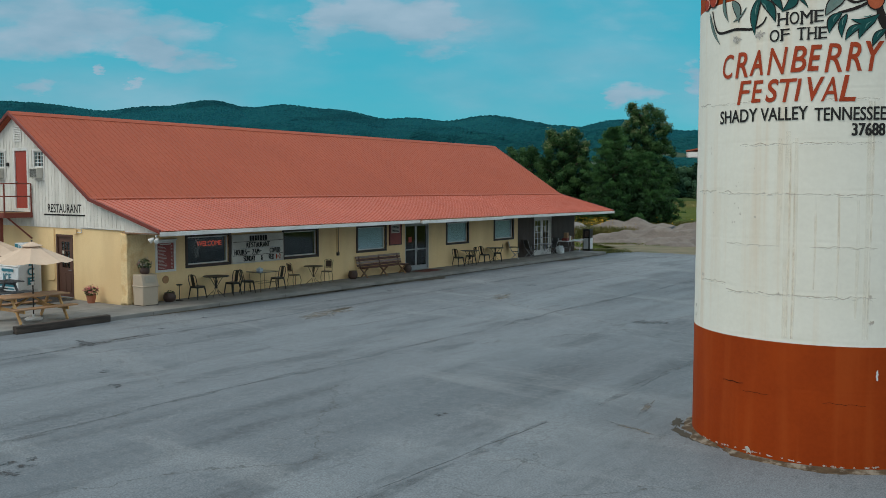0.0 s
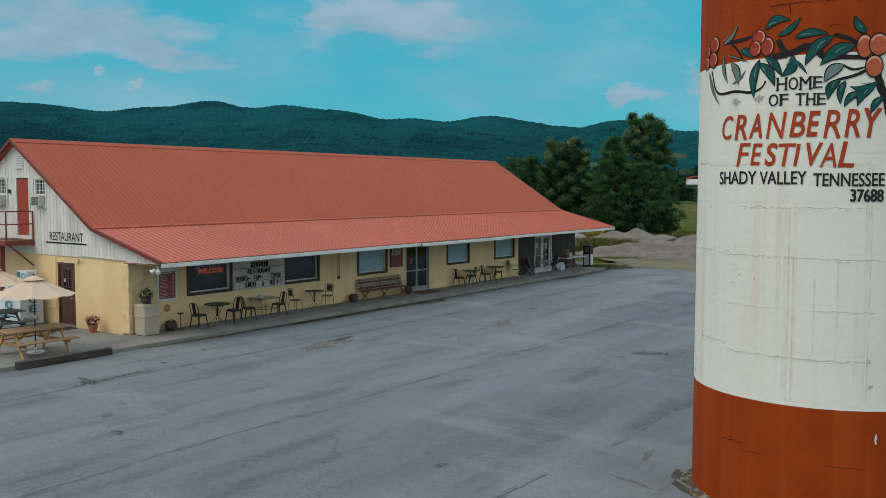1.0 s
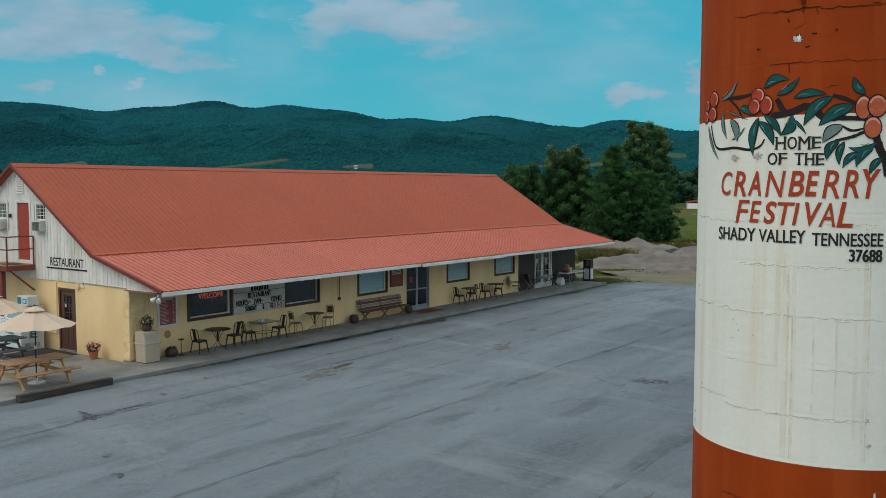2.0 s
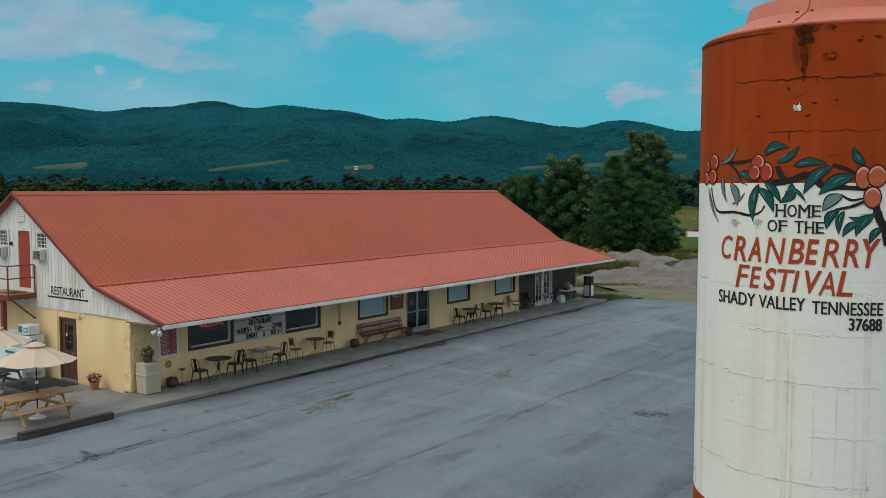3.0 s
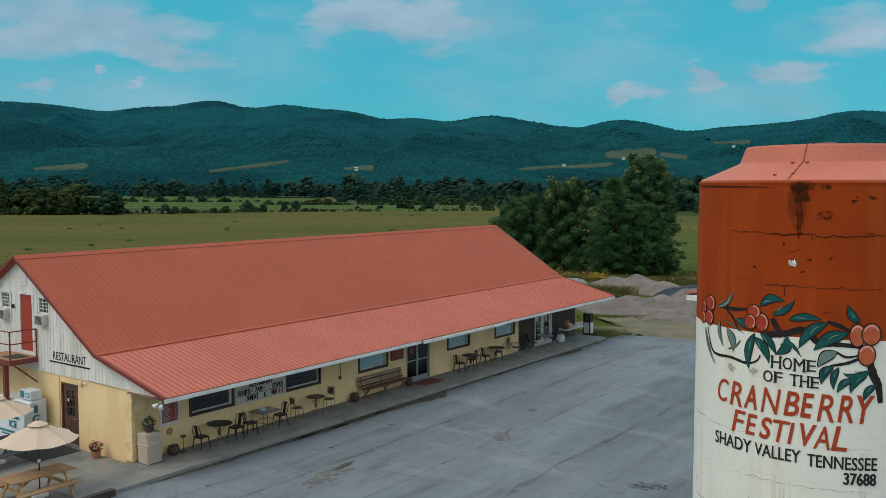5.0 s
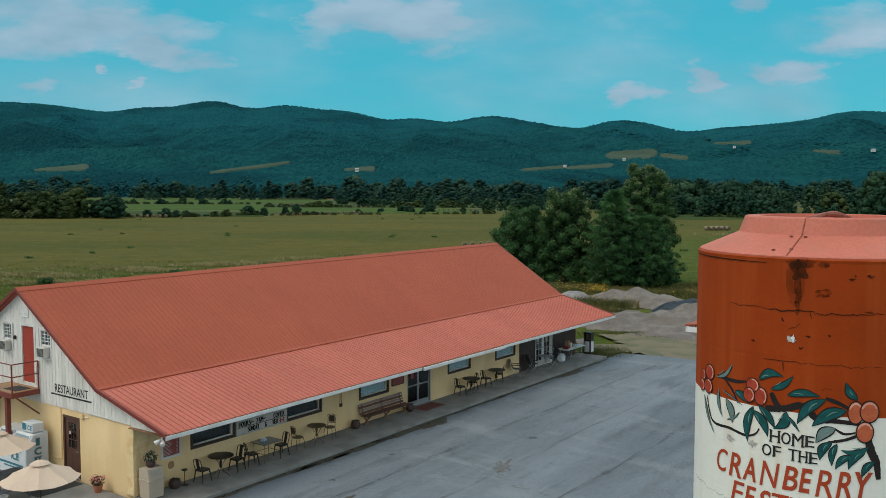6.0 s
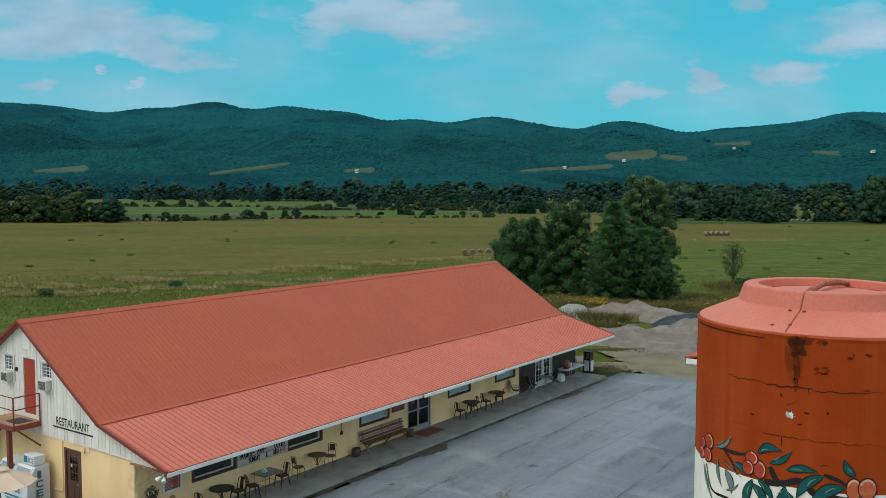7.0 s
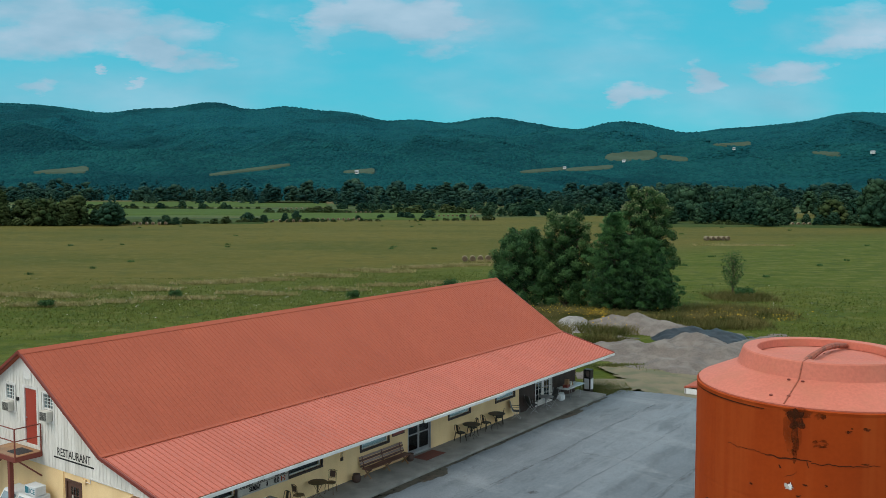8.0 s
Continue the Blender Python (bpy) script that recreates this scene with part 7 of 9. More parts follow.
def bronze_chair(label):
    c = thing("bistro_chair", label, "chair", group="bronze bistro chairs")
    part("seat", lathe([(0.01, 0.43), (0.2, 0.43), (0.215, 0.44), (0.205, 0.465), (0.05, 0.475)], 24), BRONZE, c)
    for sx in (-1, 1):
        for sy in (-1, 1):
            pts = [(0.15 * sx, 0.15 * sy, 0.44), (0.19 * sx, 0.18 * sy, 0.25), (0.17 * sx, 0.17 * sy, 0.08), (0.21 * sx, 0.2 * sy, 0.0)]
            part("leg", tube(bmesh.new(), pts, 0.012, 6), BRONZE, c)
    part("back_frame", tube(bmesh.new(), [(-0.16, -0.16, 0.44), (-0.22, -0.16, 0.78), (-0.24, -0.19, 0.88), (-0.24, -0.1, 0.9), (-0.245, 0, 0.93), (-0.24, 0.1, 0.9), (-0.24, 0.19, 0.88), (-0.22, 0.16, 0.78), (-0.16, 0.16, 0.44)], 0.012, 6), BRONZE, c)
    part("backrest", prism([(-0.195, 0.62), (-0.235, 0.87), (-0.245, 0.87), (-0.205, 0.62)], 1, -0.12, 0.12), DARK_POT, c, "dark woven back panel")
    part("rail", tube(bmesh.new(), [(-0.185, -0.155, 0.6), (-0.19, 0, 0.58), (-0.185, 0.155, 0.6)], 0.008, 6), BRONZE, c)
    return c


def folding_chair(label, mat):
    """Sling folding chair that faces +x."""
    c = thing("folding_chair", label, "chair", group="folding chairs")
    for s in (-1, 1):
        y = 0.25 * s
        part("back_bar", tube(bmesh.new(), [(-0.36, y, 0.95), (-0.2, y, 0.48), (0.22, y, 0.0)], 0.012, 6), STEEL, c)
        part("leg", tube(bmesh.new(), [(0.24, y * 1.05, 0.42), (-0.24, y * 1.05, 0.0)], 0.012, 6), STEEL, c)
        part("armrest", boxed(((-0.3, y * 1.05 - 0.025, 0.63), (0.2, y * 1.05 + 0.025, 0.655)), bevel=0.008), BLACK_METAL, c)
        part("arm_bar", tube(bmesh.new(), [(0.17, y * 1.05, 0.63), (0.2, y * 1.05, 0.4)], 0.01, 6), STEEL, c)
    part("foot_bar", tube(bmesh.new(), [(0.22, -0.25, 0.012), (0.22, 0.25, 0.012)], 0.012, 6), STEEL, c)
    bm = bmesh.new()
    line = [(-0.36, 0.94), (-0.31, 0.76), (-0.235, 0.55), (-0.15, 0.43), (0.05, 0.415), (0.25, 0.44)]
    for (xa, za), (xb, zb) in zip(line, line[1:]):
        a = [bm.verts.new((xa, s * 0.235, za + o)) for s in (-1, 1) for o in (0, -0.008)]
        b = [bm.verts.new((xb, s * 0.235, zb + o)) for s in (-1, 1) for o in (0, -0.008)]
        for p, q in ((0, 2), (1, 3), (0, 1), (2, 3)):
            bm.faces.new((a[p], a[q], b[q], b[p]))
    bmesh.ops.remove_doubles(bm, verts=bm.verts, dist=0.001)
    bmesh.ops.recalc_face_normals(bm, faces=bm.faces)
    part("sling", bm, mat, c, "dark woven sling")
    return c


S = SLAB
a_chair = metal_chair("black pressed-steel cafe chair beside a round table")
spots = [(-24.28, 19.59, 95), (-24.28, 21.14, -82), (-24.3, 21.85, 70), (-24.28, 23.33, -95), (-24.4, 35.48, 80), (-24.5, 36.71, -120), (-24.42, 37.85, 75), (-24.5, 39.23, -150)]
a_chair.matrix_basis = pose(spots[0][0], spots[0][1], S, 0, 0, spots[0][2])
for x, y, r in spots[1:]:
    copy_thing(a_chair, pose(x, y, S, 0, 0, r))
a_table = round_table("black metal round cafe table on curved legs", BLACK_METAL, 0.45)
a_table.matrix_basis = pose(-24.25, 20.37, S)
copy_thing(a_table, pose(-24.2, 36.17, S, 0, 0, 30))
copy_thing(a_table, pose(-24.3, 38.68, S, 0, 0, 10))
b_table = round_table("bronze metal bistro table on curved legs", BRONZE, 0.38, group="bistro tables")
b_table.matrix_basis = pose(-24.3, 25.28, S)
g_table = glass_table("bronze-framed rectangular glass table with a low stretcher")
g_table.matrix_basis = pose(-24.3, 22.6, S) @ Matrix.Diagonal((0.84, 0.84, 1, 1))
tissue = thing("tissue_box", "small pale blue tissue box on the glass table", "box", (-24.35, 22.5, S + 0.735), 20)
part("carton", boxed(((-0.08, -0.11, 0), (0.08, 0.11, 0.1)), bevel=0.006), material("pale_blue_card", (0.35, 0.45, 0.55), (0.5, 0.55, 0.6), 0.7, scale=20, bump=0.03), tissue)
bm = bmesh.new()
bmesh.ops.create_icosphere(bm, subdivisions=2, radius=0.05, matrix=Matrix.Translation((0, 0, 0.11)))
for v in bm.verts:
    v.co += v.normal * 0.02 * noise.noise(v.co * 40)
part("tissue", bm, WHITE, tissue)
b_chair = bronze_chair("bronze scrolled bistro chair with a dark back panel")
b_chair.matrix_basis = pose(-24.42, 24.35, S, 0, 0, 80)
copy_thing(b_chair, pose(-24.42, 26.17, S, 0, 0, -70))
SLING = material("dark_sling_cloth", (0.07, 0.075, 0.075), (0.05, 0.052, 0.055), 0.85, scale=5, fine=90, bump=0.15)
f_chair = folding_chair("grey folding chair with a dark sling seat", SLING)
f_chair.matrix_basis = pose(-24.42, 40.85, S, 0, 0, 30)
copy_thing(f_chair, pose(-24.4, 42.53, S, 0, 0, 60))
copy_thing(f_chair, pose(-24.3, 44.6, S, 0, 0, -110))
fold_table = round_table("grey folding patio table with a dark round top", STEEL, 0.45, 0.7, group="patio tables")
fold_table.matrix_basis = pose(-24.2, 43.71, S, 0, 0, 20)


def long_bench():
    b = thing("garden_bench", "long brown slatted wooden bench on crossed legs", "bench", (-24.5, 29.81, S))
    for k in range(4):
        part("seat_slat", boxed(((-0.12 + 0.1 * k, -1.5, 0.4), (-0.03 + 0.1 * k, 1.5, 0.435)), bevel=0.006), BENCH_WOOD, b)
    for k in range(4):
        ob = part("back_slat", boxed(((-0.017, -1.5, -0.045), (0.017, 1.5, 0.045)), bevel=0.006), PALE_SLAT if k % 2 else BENCH_WOOD, b)
        ob.matrix_basis = pose(-0.17 - 0.03 * k, 0, 0.5 + 0.115 * k, 0, -14, 0)
    for y in (-1.3, 0.0, 1.3):
        for pts in ([(0.24, 0.4), (-0.12, 0.0)], [(-0.16, 0.4), (0.26, 0.0)]):
            (xa, za), (xb, zb) = pts
            ob = part("leg", boxed(((-0.03, y - 0.022, 0), (0.03, y + 0.022, math.hypot(xb - xa, zb - za))), bevel=0.005), GREY_WOOD, b)
            ob.matrix_basis = pose(xb, 0, zb, 0, math.degrees(math.atan2(xa - xb, za - zb)), 0)
        ob = part("back_post", boxed(((-0.02, y - 0.022, 0.0), (0.025, y + 0.022, 0.55)), bevel=0.005), BENCH_WOOD, b)
        ob.matrix_basis = pose(-0.14, 0, 0.36, 0, -14, 0)
        part("cross_bar", boxed(((-0.15, y - 0.03, 0.36), (0.27, y + 0.03, 0.4)), bevel=0.004), BENCH_WOOD, b)
    return b


long_bench()


def foliage(parent, name, centre, r, count, size, mat, label="", flat=1.0, seed=0):
    """A loose ball of small leaves or petals."""
    rng = np.random.default_rng(seed)
    d = rng.normal(size=(count, 3))
    d /= np.linalg.norm(d, axis=1)[:, None]
    rad = r * rng.uniform(0.55, 1.05, count) ** 0.6
    p = d * rad[:, None] * np.array((1, 1, flat)) + np.array(centre)
    u = rng.normal(size=(count, 3))
    u /= np.linalg.norm(u, axis=1)[:, None]
    w = np.cross(u, d)
    w /= np.linalg.norm(w, axis=1)[:, None] + 1e-6
    s = size * rng.uniform(0.6, 1.3, count)[:, None]
    verts = np.stack([p - u * s, p + w * s * 0.5, p + u * s, p - w * s * 0.5], 1).reshape(-1, 3)
    return tagged(raw(name, verts, np.arange(count * 4).reshape(-1, 4), mat, parent, label), kind="stuff")


def pot(name, label, at, r, h, mat, seed, plants=(), group=""):
    p = thing(name, label, "plant pot", at, 0, group)
    part("pot", lathe([(0.02, 0.0), (r * 0.72, 0.0), (r * 0.95, h * 0.55), (r, h * 0.8), (r * 1.06, h * 0.82), (r * 1.06, h), (r * 0.94, h), (r * 0.9, h * 0.86), (0.02, h * 0.84)] if mat is TERRACOTTA else [(0.02, 0.0), (r * 0.66, 0.0), (r * 0.92, h * 0.18), (r * 1.06, h * 0.45), (r * 1.02, h * 0.7), (r * 0.82, h * 0.88), (r * 0.9, h), (r * 0.78, h), (r * 0.7, h * 0.88), (0.02, h * 0.84)], 24), mat, p, smooth=mat is not TERRACOTTA)
    for i, (what, r2, n, s, m, dz) in enumerate(plants):
        foliage(p, what, (0, 0, h + dz), r2, n, s, m, seed=seed * 10 + i, flat=0.8)
    return p


pot("flower_pot", "terracotta pot of pink flowers by the gable wall", (-26.25, 16.83, S), 0.15, 0.26, TERRACOTTA, 1, [("leaves", 0.22, 170, 0.045, DARK_FOLIAGE, 0.12), ("flowers", 0.25, 120, 0.04, PINK_FLOWER, 0.17)])
pot("planter", "dark round planter with dry stems", (-24.5, 18.6, S), 0.2, 0.3, DARK_POT, 2, [("leaves", 0.12, 40, 0.035, DARK_FOLIAGE, 0.0)])
pot("planter", "dark round planter beside the bench", (-24.5, 27.85, S), 0.19, 0.34, DARK_POT, 3)
pot("planter", "dark round planter beside the bench", (-24.45, 31.5, S), 0.19, 0.34, DARK_POT, 4)

# litter bin with a hood and a plant standing on it
bin_ = thing("litter_bin", "beige square litter bin with a sloped hood", "bin", (-24.42, 17.61, S), 0)
bm = bmesh.new()
box(bm, (-0.29, -0.34, 0.0), (0.29, 0.34, 0.68), 0.02)
for v in bm.verts:
    k = 1 - 0.06 * (v.co.z / 0.68)
    v.co.x, v.co.y = v.co.x * (2 - k) * 0.95, v.co.y * (2 - k) * 0.95
part("body", bm, BEIGE, bin_)
bm = prism([(-0.3, 0.69), (0.31, 0.69), (0.3, 0.76), (0.2, 1.1), (-0.28, 1.1), (-0.3, 0.76)], 1, -0.34, 0.34)
bmesh.ops.bevel(bm, geom=bm.edges[:], offset=0.015, segments=1, affect="EDGES")
part("hood", bm, BEIGE, bin_)
part("hood_rim", boxed(((-0.32, -0.36, 0.66), (0.33, 0.36, 0.71)), bevel=0.01), BEIGE, bin_)
ob = part("flap", boxed(((-0.006, -0.24, -0.12), (0.006, 0.24, 0.12)), bevel=0.004), material("worn_grey_flap", (0.4, 0.36, 0.29), (0.34, 0.31, 0.25), 0.5, scale=6, bump=0.05), bin_, "grey push flap")
ob.matrix_basis = pose(0.262, 0, 0.93, 0, -16, 0)
part("foot", boxed(((-0.28, -0.33, -0.0), (0.28, 0.33, 0.02))), BLACK_METAL, bin_)
bin_.matrix_basis = bin_.matrix_basis @ Matrix.Diagonal((0.9, 0.88, 0.91, 1))
pot("flower_pot", "dark pot of white and pink flowers standing on the litter bin", (-24.45, 17.61, S + 1.0), 0.15, 0.22, DARK_POT, 5, [("leaves", 0.24, 170, 0.045, DARK_FOLIAGE, 0.1), ("flowers", 0.27, 34, 0.04, WHITE_FLOWER, 0.14), ("pink_flowers", 0.26, 16, 0.04, PINK_FLOWER, 0.12)])

ash = thing("ashtray_stand", "black metal ashtray stand by the wall", "ashtray", (-24.5, 19, S))
part("base", lathe([(0.01, 0), (0.13, 0), (0.13, 0.015), (0.02, 0.03)], 20), BLACK_METAL, ash)
part("pole", tube(bmesh.new(), [(0, 0, 0.02), (0, 0, 0.5)], 0.012), BLACK_METAL, ash)
part("dish", lathe([(0.01, 0.5), (0.09, 0.51), (0.11, 0.54), (0.1, 0.545), (0.02, 0.53)], 20), BLACK_METAL, ash)
plate = thing("wall_plaque", "round rusty-brown plaque on the wall", "plaque", (FRONT + 0.005, 18.7, 0.83))
ob = part("disc", lathe([(0.01, 0), (0.13, 0), (0.135, 0.012), (0.12, 0.02), (0.02, 0.014)], 24), GREY_WOOD, plate)
ob.matrix_basis = pose(0, 0, 0, 0, 90, 0)

# menu board
menu = thing("menu_board", "white-framed dark red menu board on the wall", "sign", (FRONT, 18.71, 1.62))
part("frame", ring_frame(0.0, 0.05, -0.41, 0.41, -0.53, 0.52, 0.075), WHITE, menu)
part("cornice", boxed(((0.0, -0.45, 0.52), (0.07, 0.45, 0.57)), bevel=0.008), WHITE, menu)
part("panel", boxed(((0.004, -0.335, -0.455), (0.02, 0.335, 0.445))), MENU_RED, menu)
for k in range(17):
    z = 0.34 - k * 0.047
    w = 0.2 + 0.14 * abs(math.sin(k * 3.7))
    part("text_bar", boxed(((0.021, -0.29, z), (0.023, -0.29 + w, z + 0.012))), PALE_BAR, menu)
    part("price_bar", boxed(((0.021, 0.22, z), (0.023, 0.28, z + 0.012))), PALE_BAR, menu)
part("title_bar", boxed(((0.021, -0.22, 0.385), (0.023, 0.22, 0.42))), PALE_BAR, menu)

# letter board between the two dark windows
board = thing("letter_board", "cream changeable-letter sign board with black letters", "sign", (FRONT, 22.86, 1.68))
part("back", boxed(((0.0, -1.27, -0.52), (0.05, 1.27, 0.52)), bevel=0.006), BOARD_WHITE, board)
part("frame", ring_frame(0.0, 0.065, -1.28, 1.28, -0.53, 0.53, 0.03), BOARD_WHITE, board)
for k in range(5):
    z = -0.5 + 0.25 * k
    part("track", boxed(((0.05, -1.25, z), (0.062, 1.25, z + 0.016))), BROWN if k % 2 else STEEL, board)


def board_text(text, y0, y1, z, h, mat=INK):
    pitch = (y1 - y0) / len(text)
    for k, c in enumerate(text):
        if c == " ":
            continue
        wide = pitch * (0.4 if c in "I1" else 0.82)
        xy, faces = fitted(c, wide, h * 0.2 if c == "-" else h)
        n, verts = len(xy), []
        for j, shift in enumerate((-0.011, 0.0, 0.011)):
            verts += [(0.0655 + 0.0008 * j, y0 + pitch * (k + 0.5) + p[0] - wide * 0.0 + shift, z + p[1] + (h * 0.4 if c == "-" else 0)) for p in xy]
        raw("letter", verts, [tuple(q + n * j for q in f) for j in range(3) for f in faces], mat, board)


for k in range(7):
    part("name_bar", boxed(((0.051, -0.43 + 0.128 * k, 0.28), (0.066, -0.34 + 0.128 * k, 0.47))), INK, board)
board_text("RESTAURANT", -0.6, 0.56, 0.035, 0.19)
board_text("HOURS- 7AM-", -1.18, 0.15, -0.215, 0.19)
board_text("COVID", 0.55, 1.1, -0.215, 0.19)
board_text("SUNDAY   &   WED", -0.75, 0.78, -0.46, 0.19)
board_text("1-2", 0.86, 1.12, -0.46, 0.19, RED_INK)

# red case on the wall by the entrance
case = thing("notice_case", "dark red notice case with a white sheet", "sign", (FRONT, 31.08, 1.9))
part("body", boxed(((0.0, -0.42, -0.53), (0.05, 0.43, 0.42)), bevel=0.008), MENU_RED, case)
part("frame", ring_frame(0.04, 0.065, -0.43, 0.44, -0.54, 0.43, 0.04), BROWN, case)
part("sheet", boxed(((0.051, -0.3, 0.0), (0.056, 0.28, 0.37))), BOARD_WHITE, case, "white printed sheet")
part("text_bar", boxed(*[((0.0565, -0.26, 0.05 + 0.06 * k), (0.058, 0.24, 0.075 + 0.06 * k)) for k in range(5)]), INK, case)

# glowing sign behind the first window
NEON = glowing("red_led", (1.0, 0.09, 0.03), 0.5)
neon = thing("led_sign", "red scrolling LED sign glowing inside the dark window", "sign", (FRONT - 0.2, 20.75, 1.86))
xy, faces = fitted("WELCOME", 1.1, 0.18)
raw("led_letters", [(0.012, p[0], p[1]) for p in xy], faces, NEON, neon, "glowing red word WELCOME")
part("back_plate", boxed(((-0.02, -0.6, -0.05), (0.0, 0.6, 0.27)), bevel=0.005), BLACK_METAL, neon)
part("chain", tube(bmesh.new(), [(-0.01, -0.45, 0.28), (-0.01, -0.45, 0.45)], 0.004, 5), STEEL, neon)
part("chain", tube(bmesh.new(), [(-0.01, 0.45, 0.28), (-0.01, 0.45, 0.45)], 0.004, 5), STEEL, neon)

mat1 = thing("door_mat", "worn red-brown door mat before the entrance", "mat", (-24.25, 32.72, S))
part("pad", boxed(((-0.4, -0.75, 0), (0.4, 0.75, 0.012)), bevel=0.004), RED_MAT, mat1)
mat2 = thing("door_mat", "large black rubber mat before the gable door", "mat", (-28.38, 16.21, S))
part("pad", boxed(((-1.0, -0.85, 0), (1.0, 0.8, 0.014)), bevel=0.005), RUBBER, mat2)

# folding table with boxes and a sack at the far end
ft = thing("folding_table", "white folding table set at the end of the walk", "table", (-24.25, 46.86, S))
part("tabletop", boxed(((-0.38, -1.15, 0.7), (0.38, 1.15, 0.74)), bevel=0.012), ICE_WHITE, ft)
for y in (-0.8, 0.8):
    for s in (-1, 1):
        part("leg", tube(bmesh.new(), [(0.3 * s, y, 0.7), (0.3 * s, y + (0.22 if y < 0 else -0.22), 0.0)], 0.013, 6), STEEL, ft)
    part("leg_bar", tube(bmesh.new(), [(-0.3, y, 0.35), (0.3, y, 0.35)], 0.01, 6), STEEL, ft)
CARD = material("brown_cardboard", (0.33, 0.2, 0.11), (0.28, 0.17, 0.095), 0.85, scale=4, bump=0.05)
for y, dx, w, d, h, m, lab in ((46.27, 0.0, 0.3, 0.42, 0.16, RED_TRIM, "low dark red box on the folding table"), (46.32, 0.02, 0.22, 0.26, 0.3, CARD, "brown cardboard box on the folding table"), (46.72, 0.0, 0.2, 0.2, 0.26, BOARD_WHITE, "small white box on the folding table"), (47.01, -0.05, 0.18, 0.16, 0.2, CARD, "small brown cardboard box on the folding table")):
    bx = thing("box", lab, "box", (-24.25 + dx, y, S + 0.74 + (0.16 if m is CARD and y < 47 else 0)), 8)
    part("carton", boxed(((-w / 2, -d / 2, 0), (w / 2, d / 2, h)), bevel=0.005), m, bx)
    part("flap", boxed(((-w / 2 + 0.01, -d / 2 + 0.01, h), (0.0, d / 2 - 0.01, h + 0.006))), m, bx)
sack = thing("sack", "crumpled white plastic sack under the table", "sack", (-24.45, 46.03, S))
bm = bmesh.new()
bmesh.ops.create_icosphere(bm, subdivisions=4, radius=0.32)
for v in bm.verts:
    w = noise.fractal(v.co * 5, 1.0, 2.0, 4)
    v.co = Vector((v.co.x * 0.7, v.co.y * 0.9, (max(-0.22, v.co.z) + 0.22) * 0.85)) + v.normal * 0.07 * w
part("bag", bm, ICE_WHITE, sack, smooth=False)

# old dispenser at the end of the walk
disp = thing("dispenser", "old dark dispenser with a white front panel", "dispenser", (-24.35, 49.28, -0.02), 0)
part("body", boxed(((-0.2, -0.22, 0), (0.28, 0.2, 0.98)), ((-0.2, -0.22, 0.98), (-0.12, 0.2, 1.45)), ((0.2, -0.22, 0.98), (0.28, 0.2, 1.45)), ((-0.12, -0.22, 1.36), (0.2, 0.2, 1.45)), bevel=0.015), BLACK_METAL, disp)
part("front_panel", boxed(((0.282, -0.19, 0.25), (0.297, 0.17, 0.9)), bevel=0.004), ICE_WHITE, disp, "white front panel")
part("dial", boxed(((-0.1, -0.1, 0.99), (0.18, 0.1, 1.34)), bevel=0.004), PALE_SLAT, disp, "faded dial face")
part("side_panel", boxed(((-0.12, -0.236, 0.25), (0.2, -0.223, 0.9)), bevel=0.004), ICE_WHITE, disp, "white side panel")
part("hose", tube(bmesh.new(), [(0.0, 0.19, 0.8), (0.0, 0.34, 0.8), (0.02, 0.36, 0.5), (0.0, 0.19, 0.3)], 0.02, 6), RUBBER, disp)
post = thing("post", "grey weathered wooden post beside the wall end", "post", (-25.58, 49.23, -0.02))
part("shaft", boxed(((-0.08, -0.08, 0), (0.08, 0.08, 1.5)), bevel=0.01), GREY_WOOD, post)
gate = thing("garden_gate", "weathered grey board screen at the wall end", "screen", (-25.3, 48.88, -0.02))
for k in range(5):
    part("board", boxed(((-0.45 + 0.15 * k, -0.015, 0.05), (-0.31 + 0.15 * k, 0.015, 1.55 + 0.03 * (k % 2))), bevel=0.004), GREY_WOOD, gate)
part("rail", boxed(((-0.45, 0.016, 0.4), (0.3, 0.05, 0.5)), ((-0.45, 0.016, 1.2), (0.3, 0.05, 1.3)), bevel=0.004), GREY_WOOD, gate)


# ---- terrace ----
def picnic_table(label, at, turn, top_mat, leg_mat, length=2.3):
    t = thing("picnic_table", label, "picnic table", at, turn, "picnic tables")
    h = length / 2
    for k in range(5):
        x = -0.36 + 0.18 * k
        part("top_plank", boxed(((x - 0.085, -h, 0.71), (x + 0.085, h, 0.75)), bevel=0.005), top_mat, t)
    for s in (-1, 1):
        for k in range(2):
            x = s * (0.62 + 0.16 * k)
            part("seat_plank", boxed(((x - 0.075, -h, 0.41), (x + 0.075, h, 0.45)), bevel=0.005), top_mat, t)
    for y in (-h + 0.3, h - 0.3):
        part("seat_beam", boxed(((-0.85, y - 0.02, 0.32), (0.85, y + 0.02, 0.41)), bevel=0.004), leg_mat, t)
        part("top_beam", boxed(((-0.42, y - 0.02, 0.62), (0.42, y + 0.02, 0.71)), bevel=0.004), leg_mat, t)
        for s in (-1, 1):
            ob = part("leg", boxed(((-0.045, -0.02, 0), (0.045, 0.02, 0.83)), bevel=0.004), leg_mat, t)
            yy = y + (0.042 if y > 0 else -0.042)
            ob.matrix_basis = pose(s * 0.72, yy, 0.02, 0, -s * math.degrees(math.atan2(0.45, 0.66)), 0)
            ob2 = part("brace", boxed(((-0.03, -0.018, 0), (0.03, 0.018, 0.62)), bevel=0.004), leg_mat, t)
            ob2.matrix_basis = pose(0.02 * s, y + (-0.05 if y > 0 else 0.05), 0.36, 60 if y > 0 else -60, 0, 0)
    return t


